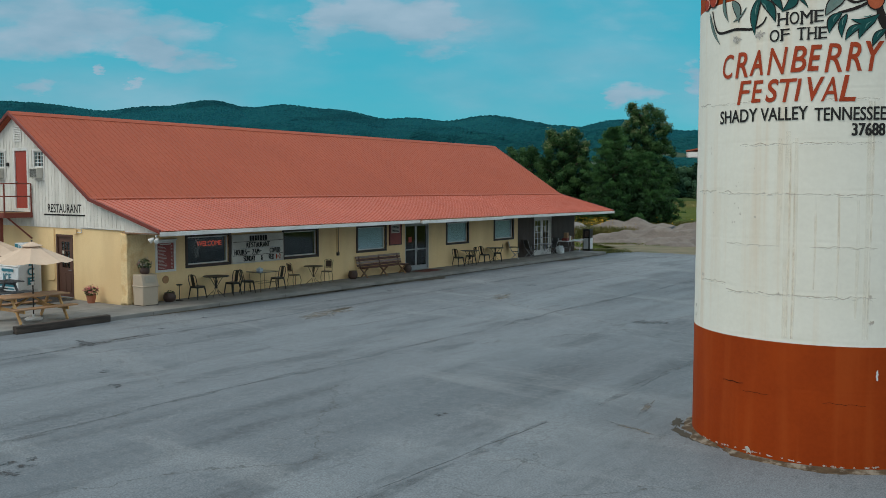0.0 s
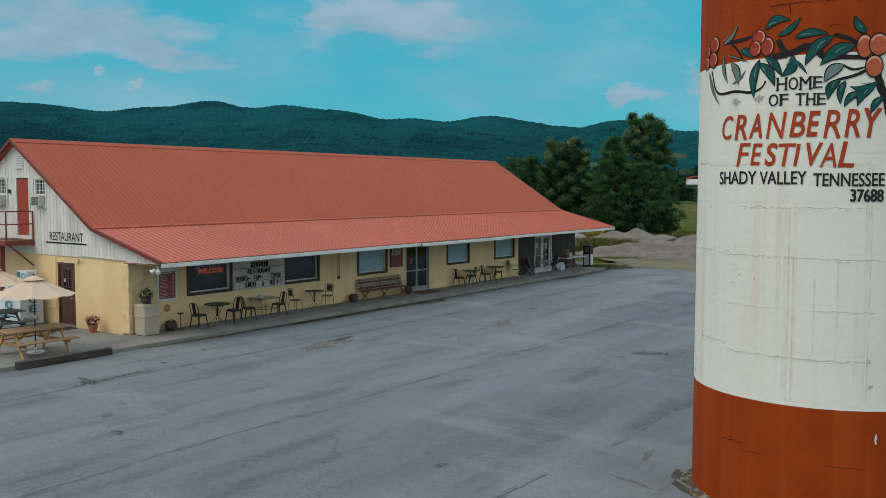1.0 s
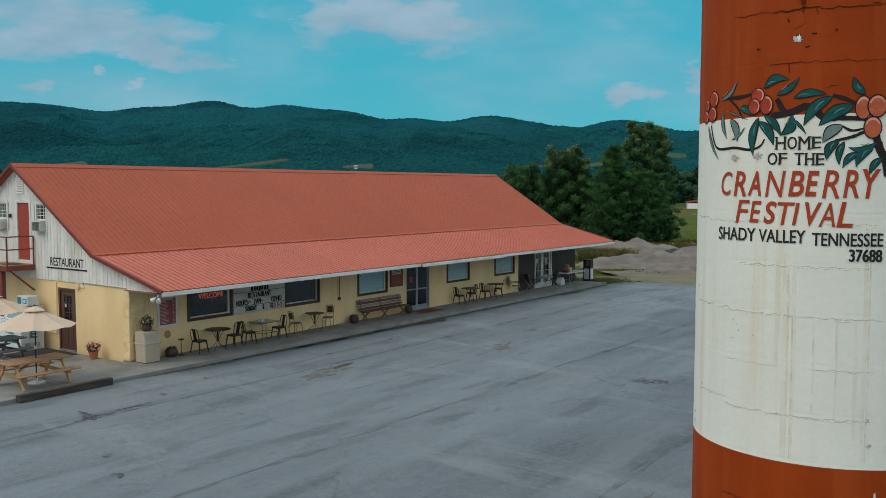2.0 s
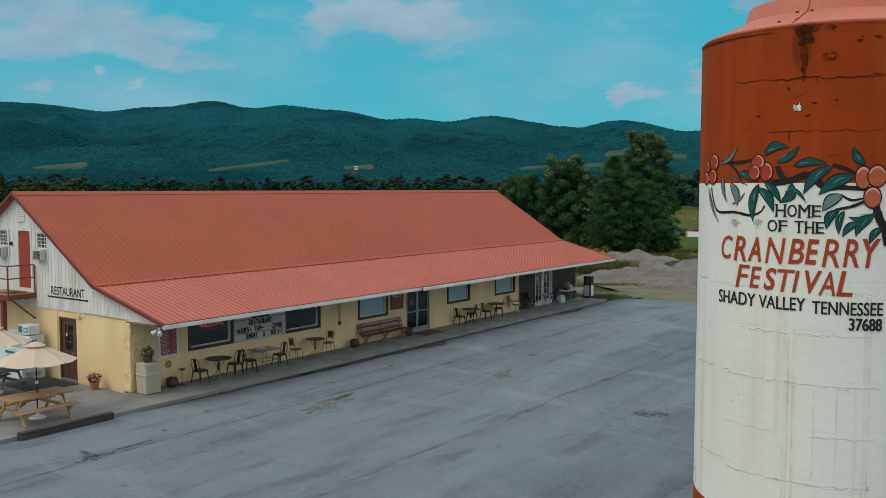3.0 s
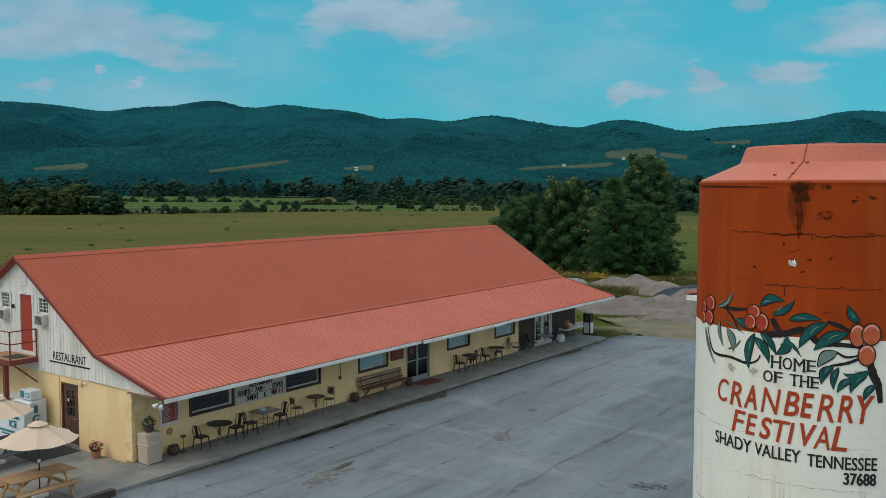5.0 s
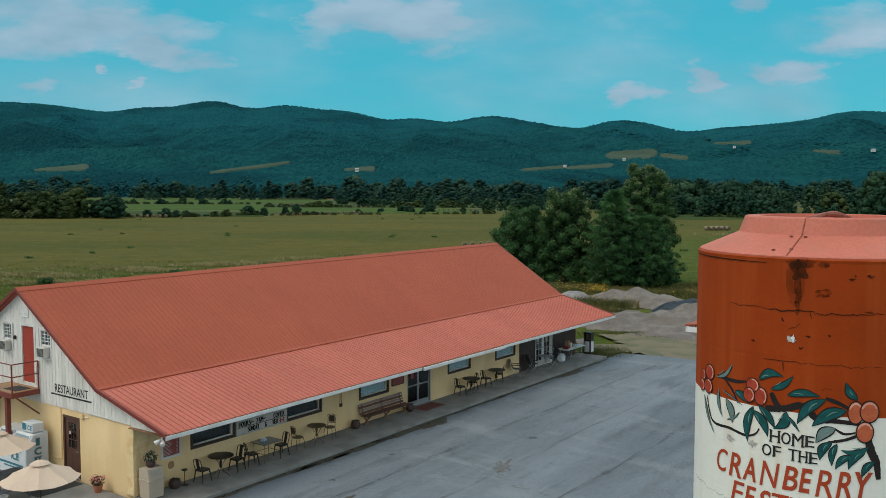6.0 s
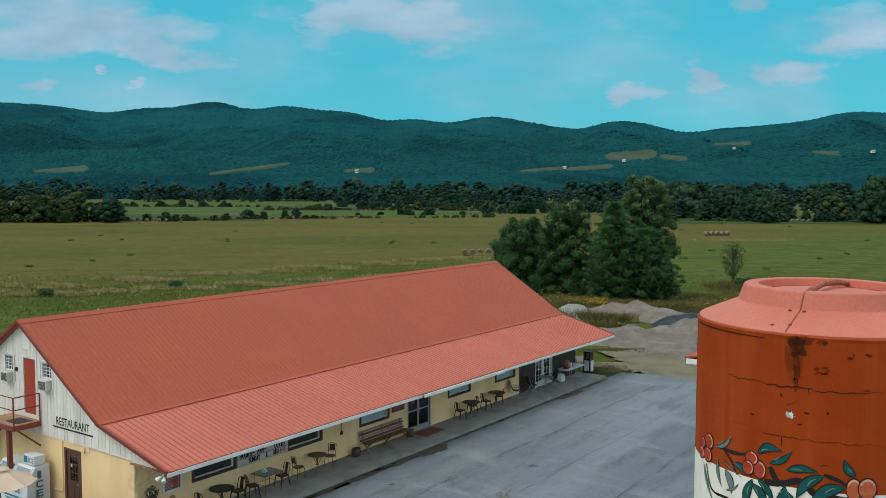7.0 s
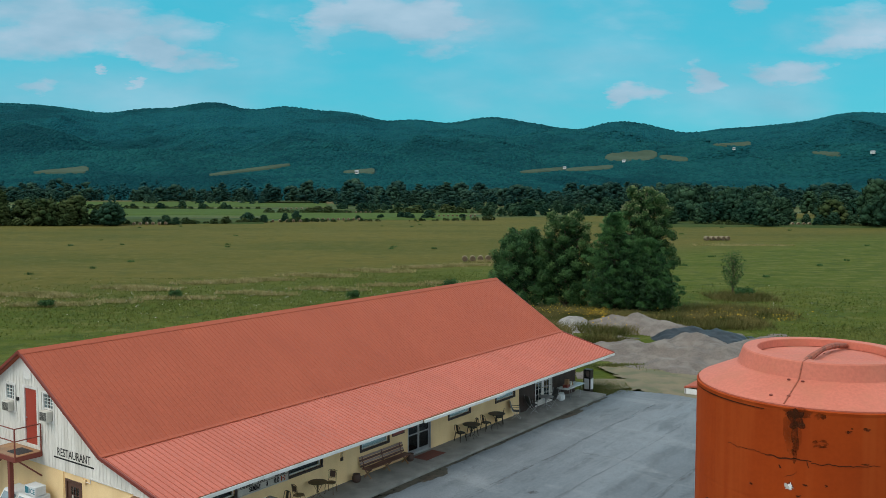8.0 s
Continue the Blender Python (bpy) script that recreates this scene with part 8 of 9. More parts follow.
def umbrella(label, at, z_top, r, open_table=True):
    u = thing("patio_umbrella", label, "umbrella", at, 12, "patio umbrellas")
    part("base", lathe([(0.02, 0), (0.24, 0), (0.25, 0.03), (0.2, 0.06), (0.05, 0.08), (0.03, 0.16)], 28), WHITE, u, "white round foot")
    part("pole", tube(bmesh.new(), [(0, 0, 0.06), (0, 0, z_top + 0.02)], 0.019, 10), BLACK_METAL, u, "black pole")
    n, drop = 8, 0.5
    bm = bmesh.new()
    rings = []
    steps = 7
    for j in range(steps + 1):
        f = j / steps
        ring = []
        for k in range(n * 4):
            a = k * math.tau / (n * 4)
            seg = (k % 4) / 4
            chord = math.cos(math.pi / n) / math.cos((seg - 0.5) * math.tau / n)
            rr = max(0.05, f) * r * chord
            sag = 0.05 * f * math.sin(math.pi * seg) + 0.03 * math.sin(math.pi * f)
            ring.append(bm.verts.new((rr * math.cos(a), rr * math.sin(a), z_top - drop * f ** 1.15 - sag)))
        rings.append(ring)
    for a, b in zip(rings, rings[1:]):
        for k in range(n * 4):
            bm.faces.new((a[k], a[(k + 1) % (n * 4)], b[(k + 1) % (n * 4)], b[k]))
    bm.faces.new(rings[0])
    bmesh.ops.recalc_face_normals(bm, faces=bm.faces)
    canopy = part("canopy", bm, CANVAS, u, "beige eight-panel canopy", smooth=False)
    cap = lathe([(0.3, z_top - 0.075), (0.16, z_top - 0.005), (0.03, z_top + 0.045)], 8)
    part("vent", cap, CANVAS, canopy)
    part("finial", lathe([(0.012, z_top + 0.04), (0.03, z_top + 0.06), (0.03, z_top + 0.08), (0.01, z_top + 0.1)], 10), BROWN, u)
    for k in range(n):
        a = k * math.tau / n
        part("rib", tube(bmesh.new(), [(0.04 * math.cos(a), 0.04 * math.sin(a), z_top - 0.06), (r * 0.97 * math.cos(a), r * 0.97 * math.sin(a), z_top - drop - 0.015)], 0.007, 5), BLACK_METAL, u)
    part("collar", lathe([(0.03, 1.0), (0.045, 1.02), (0.045, 1.08), (0.03, 1.1)], 12), WHITE, u)
    return u


picnic_table("yellow pine picnic table with grey weathered planks", (-24.2, 13.58, S), -1, GREY_WOOD, PINE, 1.9)
umbrella("beige patio umbrella over the pine picnic table", (-24.3, 13.71, S), 2.2, 1.13)
DARK_TABLE = material("dark_grey_plastic", (0.09, 0.1, 0.115), (0.075, 0.083, 0.095), 0.55, scale=3, fine=60, bump=0.08)
picnic_table("dark grey picnic table beside the ice freezer", (-28.33, 14.54, S), 2, DARK_TABLE, DARK_TABLE, 1.9)
umbrella("beige patio umbrella over the dark picnic table", (-28.38, 14.64, S), 2.2, 1.13)

sleeper = thing("timber_sleeper", "dark tarred timber sleeper along the car park edge", "timber", (-22.9, 13.8, 0.0), 0.4)
bm = boxed(((-0.1, -1.45, 0.0), (0.1, 1.42, 0.21)), bevel=0.014)
part("beam", bm, OLD_TIMBER, sleeper)

# ice freezer
ice = thing("ice_freezer", "white outdoor ice freezer with a slanted glass front", "freezer", (-30.56, 16.61, S), 0)
bm = prism([(0.42, 0.0), (0.42, 1.52), (-0.14, 1.48), (-0.42, 1.02), (-0.44, 0.0)], 0, -1.05, 1.05)
bmesh.ops.bevel(bm, geom=bm.edges[:], offset=0.018, segments=2, affect="EDGES")
part("cabinet", bm, ICE_WHITE, ice)
ang = math.degrees(math.atan2(0.28, 0.46))
for k in (-1, 1):
    d = part("door", ring_frame(-0.02, 0.02, -0.48, 0.48, -0.24, 0.24, 0.05), WHITE, ice, "white framed glass door")
    d.matrix_basis = Matrix.Translation((0.51 * k, -0.297, 1.255)) @ Matrix.Rotation(-math.radians(ang), 4, "X") @ Matrix.Rotation(math.pi / 2, 4, "Z")
    p = part("pane", boxed(((-0.012, -0.43, -0.19), (-0.006, 0.43, 0.19))), material("frosted_dark_glass", (0.2, 0.27, 0.3), (0.26, 0.33, 0.36), 0.15, scale=5, bump=0.0), d)
for i, ch in enumerate("ICE"):
    xy, faces = fitted(ch, 0.13 if ch == "I" else 0.24, 0.25, bold=0.03)
    raw("letter", [(1.056, 0.02 + p[0], 1.08 - 0.33 * i + p[1]) for p in xy], faces, ICE_BLUE, ice, "teal-blue letter %s" % ch)
    raw("letter_back", [(1.0535, 0.02 + p[0] * 1.3, 1.08 - 0.33 * i - 0.025 + p[1] * 1.2) for p in xy], faces, STEEL, ice)
xy, faces = fitted("ICE", 0.5, 0.26, bold=0.02)
raw("letters", [(0.35 + p[0], -0.449, 0.55 + p[1]) for p in xy], faces, ICE_BLUE, ice, "teal-blue word ICE")
part("text_bar", boxed(((0.0, -0.449, 0.88), (0.75, -0.446, 0.97)), ((-0.9, -0.449, 0.35), (0.85, -0.446, 0.42))), ICE_BLUE, ice)
part("text_bar", boxed(((-0.4, -0.449, 0.25), (0.8, -0.446, 0.3))), ICE_BLUE, ice)
hat = part("top_sign", boxed(((0.3, -0.12, 1.53), (0.98, 0.3, 1.86)), bevel=0.015), ICE_WHITE, ice, "white box sign on top")
xy, faces = fitted("ICE", 0.34, 0.18, bold=0.02)
raw("letters", [(0.78 + p[0], -0.123, 1.6 + p[1]) for p in xy], faces, ICE_BLUE, hat, "teal-blue word ICE")
part("picture", boxed(((0.33, -0.124, 1.58), (0.56, -0.121, 1.82))), ICE_BLUE, hat)
part("grille", boxed(*[((1.0535, -0.3 + 0.04 * k, 0.08), (1.058, -0.28 + 0.04 * k, 0.25)) for k in range(14)]), STEEL, ice)

# landing and stair of the upper door
stair = thing("outside_stair", "red-brown steel landing and stair to the upper door", "stair", (0, 0, 0))
LX1, LY0, LZ = -30.24, 16.16, 3.05
part("landing", boxed(((-32.16, LY0, LZ - 0.09), (LX1, GABLE - 0.06, LZ)), bevel=0.008), GREY_WOOD, stair, "weathered plank landing")
part("edge_beam", boxed(((LX1 - 0.02, LY0 - 0.03, LZ - 0.2), (LX1 + 0.03, GABLE - 0.05, LZ - 0.02)), ((-32.16, LY0 - 0.04, LZ - 0.2), (LX1 - 0.02, LY0 - 0.002, LZ - 0.02)), bevel=0.004), RUST_STEEL, stair)
for x, y in ((LX1, GABLE - 0.08), (LX1, LY0), (-31.67, LY0)):
    part("rail_post", boxed(((x - 0.022, y - 0.022, LZ - 0.2), (x + 0.022, y + 0.022, LZ + 1.0)), bevel=0.004), RUST_STEEL, stair)
for z in (LZ + 1.0, LZ + 0.55):
    part("rail", tube(bmesh.new(), [(LX1, GABLE - 0.08, z), (LX1, LY0, z), (-31.67, LY0, z)], 0.022, 8), RUST_STEEL, stair)
    part("rail", tube(bmesh.new(), [(-31.67, LY0, z), (-36.03, LY0, z - 3.1)], 0.022, 8), RUST_STEEL, stair)
part("support_post", boxed(((-30.87, LY0 + 0.05, 0), (-30.72, LY0 + 0.2, LZ - 0.09)), bevel=0.006), RUST_STEEL, stair)
part("brace", tube(bmesh.new(), [(-30.33, LY0 + 0.1, LZ - 0.15), (-30.33, GABLE - 0.03, 2.1)], 0.03, 6), RUST_STEEL, stair)
for yy in (LY0 + 0.02, GABLE - 0.12):
    part("stringer", prism([(-32.16, LZ - 0.02), (-32.16, LZ - 0.28), (-36.32, 0.0), (-36.03, 0.0), (-35.93, 0.12)], 1, yy - 0.025, yy + 0.025), RUST_STEEL, stair)
for k in range(15):
    f = (k + 0.5) / 16
    part("tread", boxed(((-32.16 - 4.1 * f - 0.14, LY0 + 0.05, LZ * (1 - f) - 0.05), (-32.16 - 4.1 * f + 0.14, GABLE - 0.15, LZ * (1 - f) - 0.01)), bevel=0.004), RUST_STEEL, stair)
m3 = thing("door_mat", "small black mat on the upper landing", "mat", (-30.8, 16.66, LZ))
part("pad", boxed(((-0.4, -0.3, 0), (0.4, 0.3, 0.012)), bevel=0.004), RUBBER, m3)

# small canopy behind the silo
kiosk = thing("canopy_roof", "small red-roofed canopy with a white fascia", "canopy", (-11.5, 31.38, 0))
part("roof", prism([(-0.06, 5.3), (3.0, 5.75), (6.06, 5.3), (6.06, 5.25), (3.0, 5.7), (-0.06, 5.25)], 1, -0.06, 2.6), ROOF_RED, kiosk, "red metal roof")
part("fascia", boxed(((-0.04, -0.05, 5.04), (6.04, 0.0, 5.24)), ((-0.05, -0.05, 5.04), (0.0, 2.55, 5.24)), bevel=0.005), WHITE, kiosk, "white fascia")
part("beam", boxed(((0.32, 0.3, 4.74), (5.6, 0.5, 5.1)), ((0.32, 2.0, 4.74), (5.6, 2.2, 5.1)), bevel=0.005), WHITE, kiosk)
part("soffit", boxed(((0.0, 0.0, 5.1), (6.0, 2.5, 5.13))), WHITE, kiosk)
for x in (1.8, 4.6):
    part("column", boxed(((x, 1.1, 0), (x + 0.2, 1.3, 5.1)), bevel=0.01), WHITE, kiosk)


# ---- piles, trees, meadow life ----
def heap(name, label, category, mounds, mat, d0, d1, s0, s1, step=0.3, rough=0.22, kind=""):
    """Loose heaps that run into each other: mounds are (depth, aside, radius, height)."""
    nd, ns = int((d1 - d0) / step), int((s1 - s0) / step)
    verts, faces, index = [], [], {}
    for i in range(nd + 1):
        for j in range(ns + 1):
            d, s = d0 + i * step, s0 + j * step
            z = -0.25
            for cd, cs, r, h in mounds:
                q = math.hypot(d - cd, s - cs) / r
                z = max(z, h * (1.06 - q ** 1.05) if q < 1.3 else -0.25)
            z += rough * noise.fractal((d * 0.5, s * 0.5, h), 1.0, 2.0, 5)
            index[i, j] = len(verts)
            verts.append(out(d, s, z))
    for i in range(nd):
        for j in range(ns):
            f = (index[i, j], index[i + 1, j], index[i + 1, j + 1], index[i, j + 1])
            if max(verts[k][2] for k in f) > -0.12:
                faces.append(f)
    return tagged(raw(name, verts, faces, mat, smooth=True), label, category, kind=kind)


heap("gravel_mound", "broad grey-brown gravel pile past the car park", "gravel pile", [(68.5, 14.2, 3.2, 0.8), (67.3, 16.4, 2.8, 0.95), (65.4, 18.2, 3.0, 0.9), (63.2, 17.2, 2.6, 0.6), (64.6, 20.6, 3.0, 1.1), (66.6, 23.0, 3.2, 1.2), (69.4, 19.8, 3.4, 1.2), (62.0, 21.6, 2.6, 0.7), (61.6, 24.4, 3.0, 0.8), (69.2, 25.4, 3.2, 1.1), (65.2, 26.4, 3.0, 0.9), (67.4, 19.9, 2.2, 1.0)], GRAVEL, 57, 78, 9, 31, 0.18, 0.34)
heap("gravel_mound", "second gravel pile below the trees", "gravel pile", [(80.8, 15.4, 3.2, 1.1), (80.4, 17.6, 2.8, 1.25), (79.0, 19.6, 3.0, 0.8)], GRAVEL, 75, 87, 11, 25, 0.22, 0.25)
heap("rubble_heap", "low pile of pale broken stone in the weeds", "rubble pile", [(81.3, 12.0, 2.6, 0.7), (79.9, 14.1, 1.8, 0.4)], RUBBLE, 77, 87, 8, 18, 0.3, 0.35)
heap("tarpaulin", "pile covered by a dark blue tarpaulin", "tarpaulin", [(75.0, 21.0, 2.6, 1.05), (74.6, 23.0, 2.2, 0.75), (75.2, 19.6, 1.7, 0.7)], TARP, 70, 80, 16, 27, 0.16, 0.26)
blob("ground_track", -22.0, 55.0, 4.5, 4.6, TRACK, "bare tan earth between car park and gravel", "track", 30, -0.012, 31, 120, 0.55)
blob("ground_track", -15.5, 56.5, 6.5, 5.6, TRACK, "bare tan earth between car park and gravel", "track", 10, -0.016, 32, 120, 0.55)


def leaves(points, outward, size, rng, droop=0.0, tumble=0.33):
    """Small bent leaves at given points, mostly facing outward; returns vertices and faces."""
    n = len(points)
    nrm = outward + rng.normal(scale=tumble, size=(n, 3))
    nrm /= np.linalg.norm(nrm, axis=1)[:, None] + 1e-9
    u = np.cross(nrm, rng.normal(size=(n, 3)))
    u /= np.linalg.norm(u, axis=1)[:, None] + 1e-9
    w = np.cross(nrm, u)
    s = size * rng.uniform(0.6, 1.35, n)[:, None]
    u[:, 2] -= droop
    verts = np.stack([points - u * s, points + w * s * 0.42 + nrm * s * 0.15, points + u * s, points - w * s * 0.42 + nrm * s * 0.15], 1).reshape(-1, 3)
    return verts, np.arange(4 * n).reshape(-1, 4)


def crown_points(lobes, per_m2, rng):
    """Points in the outer shells of a crown's lobes."""
    pts, nrm = [], []
    for cx, cy, cz, rx, ry, rz in lobes:
        area = 4 * math.pi * ((rx * ry) ** 1.6 / 3 + (rx * rz) ** 1.6 / 3 + (ry * rz) ** 1.6 / 3) ** (1 / 1.6)
        n = max(8, int(area * per_m2))
        d = rng.normal(size=(n, 3))
        d /= np.linalg.norm(d, axis=1)[:, None]
        shell = rng.uniform(0.5, 1.15, n)[:, None] + 0.1 * np.sin(d[:, :1] * 9 + d[:, 1:2] * 7 + d[:, 2:] * 8)
        pts.append(d * shell * np.array((rx, ry, rz)) + np.array((cx, cy, cz)))
        nrm.append(d)
    return np.concatenate(pts), np.concatenate(nrm)


def broad_tree(at, height, width, label, mat, seed, leaf=0.12, dens=75, low=0.1, bright=None, count=90):
    """A leafy tree: trunk, limbs, an inner crown coloured dark for shade and many clumps made of single leaves."""
    rng = np.random.default_rng(seed)
    t = thing("tree", label, "tree", at, 0)
    bm = bmesh.new()
    tube(bm, [(0, 0, -0.1), (0.05, 0.02, height * 0.2), (-0.05, 0.05, height * 0.5), (0, 0, height * 0.85)], [0.22, 0.18, 0.12, 0.04], 8)
    part("trunk", bm, BARK, t, "grey-brown trunk")
    bm = bmesh.new()
    lobes = []
    for k in range(count):
        f = low + (1 - low) * (k + 0.5) / count
        a = k * 2.4 + rng.uniform(-0.3, 0.3)
        girth = width / 2 * math.sin(math.pi * (0.22 + 0.7 * f)) ** 0.6
        rr = girth * rng.uniform(0.5, 1.0) ** 0.7
        size = width * rng.uniform(0.06, 0.13) * (1.05 - 0.2 * f)
        z = f * height - size * 0.6
        lobes.append((rr * math.cos(a), rr * math.sin(a), max(z, size * 0.5), size, size, size * rng.uniform(0.7, 0.95)))
        if k % 2 == 0:
            z0 = max(0.1, z - rr * 0.6)
            tube(bm, [(0, 0, z0), (rr * 0.5 * math.cos(a), rr * 0.5 * math.sin(a), z0 + rr * 0.35), (rr * math.cos(a), rr * math.sin(a), z)], [0.07, 0.05, 0.02], 5)
    part("limbs", bm, BARK, t)
    # inner crown, its shade painted into the leaf colour
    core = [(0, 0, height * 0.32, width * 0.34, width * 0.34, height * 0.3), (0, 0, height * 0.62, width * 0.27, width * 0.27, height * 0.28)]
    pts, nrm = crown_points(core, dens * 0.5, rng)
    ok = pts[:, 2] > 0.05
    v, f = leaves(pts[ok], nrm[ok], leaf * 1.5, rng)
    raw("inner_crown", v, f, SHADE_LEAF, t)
    pts, nrm = crown_points(lobes, dens, rng)
    keep = pts[:, 2] > 0.05
    v, f = leaves(pts[keep], nrm[keep] + np.array((0, 0, 0.35)), leaf, rng, 0.15, 0.28)
    raw("crown", v, f, mat, t, "dense crown of leaves")
    if bright:
        top = [l for l in lobes if l[2] > height * 0.72]
        pts, nrm = crown_points([(x, y, z + 0.1, a * 1.08, b * 1.08, c * 1.15) for x, y, z, a, b, c in top], dens * 0.5, rng)
        up = nrm[:, 2] > 0.1
        v, f = leaves(pts[up], nrm[up], leaf * 0.9, rng)
        raw("top_leaves", v, f, bright, t, "paler leaves on the upper side of the top")
    return t


def pine_tree(at, height, width, label, seed, dens=2.2, lean=(0.0, 0.0)):
    """A bushy pine: whorls of boughs, each with tufts of needles that point up and outward, down to the ground."""
    rng = np.random.default_rng(seed)
    t = thing("pine_tree", label, "tree", at, 0)
    bm = bmesh.new()
    tube(bm, [(0, 0, -0.1), (lean[0] * 0.95, lean[1] * 0.95, height * 0.95)], [0.2, 0.03], 8)
    part("trunk", bm, BARK, t)
    boughs = bmesh.new()
    P, D = [], []
    whorls = int(height / 0.5)
    for k in range(whorls):
        f = 0.02 + 0.98 * k / whorls
        reach = width / 2 * (1 - f) ** 0.62 * (0.8 + 0.3 * rng.uniform()) * (0.8 + 0.2 * min(1, f * 8)) + 0.12
        root = np.array((lean[0] * f, lean[1] * f, f * height))
        for j in range(8):
            a = j * math.tau / 8 + k * 0.7 + rng.uniform(-0.3, 0.3)
            ln = reach * rng.uniform(0.6, 1.12)
            tip = root + np.array((ln * math.cos(a), ln * math.sin(a), 0.3 * ln - 0.1))
            tube(boughs, [tuple(root), tuple((root + tip) / 2 + np.array((0, 0, -0.06 * ln))), tuple(tip)], [0.03, 0.02, 0.008], 4)
            for q in np.linspace(0.35, 1.0, max(3, int(ln / 0.42))):
                centre = root + (tip - root) * q + rng.normal(scale=0.12, size=3)
                n = int(dens * 46 * (0.7 + 0.5 * q))
                d = rng.normal(size=(n, 3))
                d /= np.linalg.norm(d, axis=1)[:, None]
                size = 0.3 + 0.14 * rng.uniform()
                P.append(centre + d * np.array((size, size, size * 0.55)) * rng.uniform(0.3, 1.0, (n, 1)))
                D.append(d * 0.7 + np.array((0.55 * math.cos(a), 0.55 * math.sin(a), 0.75)))
    part("boughs", boughs, BARK, t)
    P, D = np.concatenate(P), np.concatenate(D)
    D /= np.linalg.norm(D, axis=1)[:, None] + 1e-6
    ok = P[:, 2] > 0.03
    P, D = P[ok], D[ok]
    n = len(P)
    side = np.cross(D, rng.normal(size=(n, 3)))
    side /= np.linalg.norm(side, axis=1)[:, None] + 1e-6
    s = rng.uniform(0.1, 0.2, n)[:, None]
    v = np.stack([P - side * 0.03, P + side * 0.03, P + D * s], 1).reshape(-1, 3)
    ob = soup("needles", v, np.arange(3 * n).reshape(-1, 3), PINE_LEAF, t)
    ob["label"] = "dark green needles"
    # darker leaves inside the pine imitate its own shade
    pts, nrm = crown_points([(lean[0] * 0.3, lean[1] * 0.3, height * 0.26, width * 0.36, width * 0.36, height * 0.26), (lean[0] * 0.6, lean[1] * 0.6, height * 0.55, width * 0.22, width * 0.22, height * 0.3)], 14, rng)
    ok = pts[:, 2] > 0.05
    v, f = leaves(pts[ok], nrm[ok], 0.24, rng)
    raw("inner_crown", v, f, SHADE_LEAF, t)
    return t


broad_tree(out(96.3, 8.6), 8.4, 7.0, "dark round leafy tree at the edge of the weeds", BUSH_LEAF, 1)
broad_tree(out(95, 13), 10.1, 6.6, "broad leafy tree with a pale green top", BROAD_LEAF, 2, bright=BRIGHT_LEAF)
broad_tree(out(93.9, 21.2), 12.7, 6.4, "tall leafy tree with a pale tip beside the pine", BROAD_LEAF, 4, bright=BRIGHT_LEAF, low=0.05, count=110)
pine_tree(out(90.7, 17.4), 10.2, 7.4, "bushy dark pine beside the leafy trees", 3)
pine_tree(out(90.2, 20.6), 7.6, 8.2, "low bushy pine below the tall tree", 5)


def sapling(at):
    rng = np.random.default_rng(8)
    t = thing("sapling", "thin young tree with sparse leaves in the meadow", "tree", at)
    bm = bmesh.new()
    tube(bm, [(0, 0, 0), (0.05, 0, 2.6), (0, 0.05, 4.8)], [0.06, 0.04, 0.01], 6)
    P = []
    for k in range(46):
        f = 0.12 + 0.83 * k / 46
        a = k * 2.4
        r = 1.35 * math.sin(math.pi * min(1, f * 0.95)) ** 0.8
        tip = (r * math.cos(a), r * math.sin(a), f * 4.4 + 1.0 + rng.uniform(-0.2, 0.3))
        tube(bm, [(0, 0, f * 4.0), (tip[0] * 0.5, tip[1] * 0.5, tip[2] - 0.5), tip], [0.022, 0.016, 0.006], 4)
        for q in rng.uniform(0.25, 1.05, 34):
            P.append(np.array((0, 0, f * 4.0)) * (1 - q) + np.array(tip) * q + rng.normal(scale=0.17, size=3))
    part("trunk", bm, BARK, t)
    P = np.array(P)
    v, f = leaves(P, rng.normal(size=P.shape), 0.11, rng)
    raw("crown", v, f, BROAD_LEAF, t)
    return t


sapling(out(105.3, 34.2))


def weeds(name, label, spots, mat, height, seed, blade=0.03, lean=0.35):
    """Stuff: many grass blades and stalks; spots are (depth, aside, half depth, half aside, count)."""
    rng = np.random.default_rng(seed)
    V, n_all = [], 0
    for d, s, rd, rs, n in spots:
        dd, ss = d + rd * np.clip(rng.normal(size=n), -2, 2) * 0.6, s + rs * np.clip(rng.normal(size=n), -2, 2) * 0.6
        base = np.array([out(a, b, -0.1) for a, b in zip(dd, ss)])
        h = height * rng.uniform(0.4, 1.2, n)
        a = rng.uniform(0, math.tau, n)
        w = blade * rng.uniform(0.6, 1.6, n)
        side = np.stack([np.cos(a) * w, np.sin(a) * w, np.zeros(n)], 1)
        bend = np.stack([rng.normal(scale=lean, size=n) * h, rng.normal(scale=lean, size=n) * h, h], 1)
        V.append(np.stack([base - side, base + side, base + bend + side * 0.2, base + bend - side * 0.2], 1).reshape(-1, 3))
        n_all += n
    v = np.concatenate(V)
    return tagged(raw(name, v, np.arange(len(v)).reshape(-1, 4), mat), label, "grass", kind="stuff")


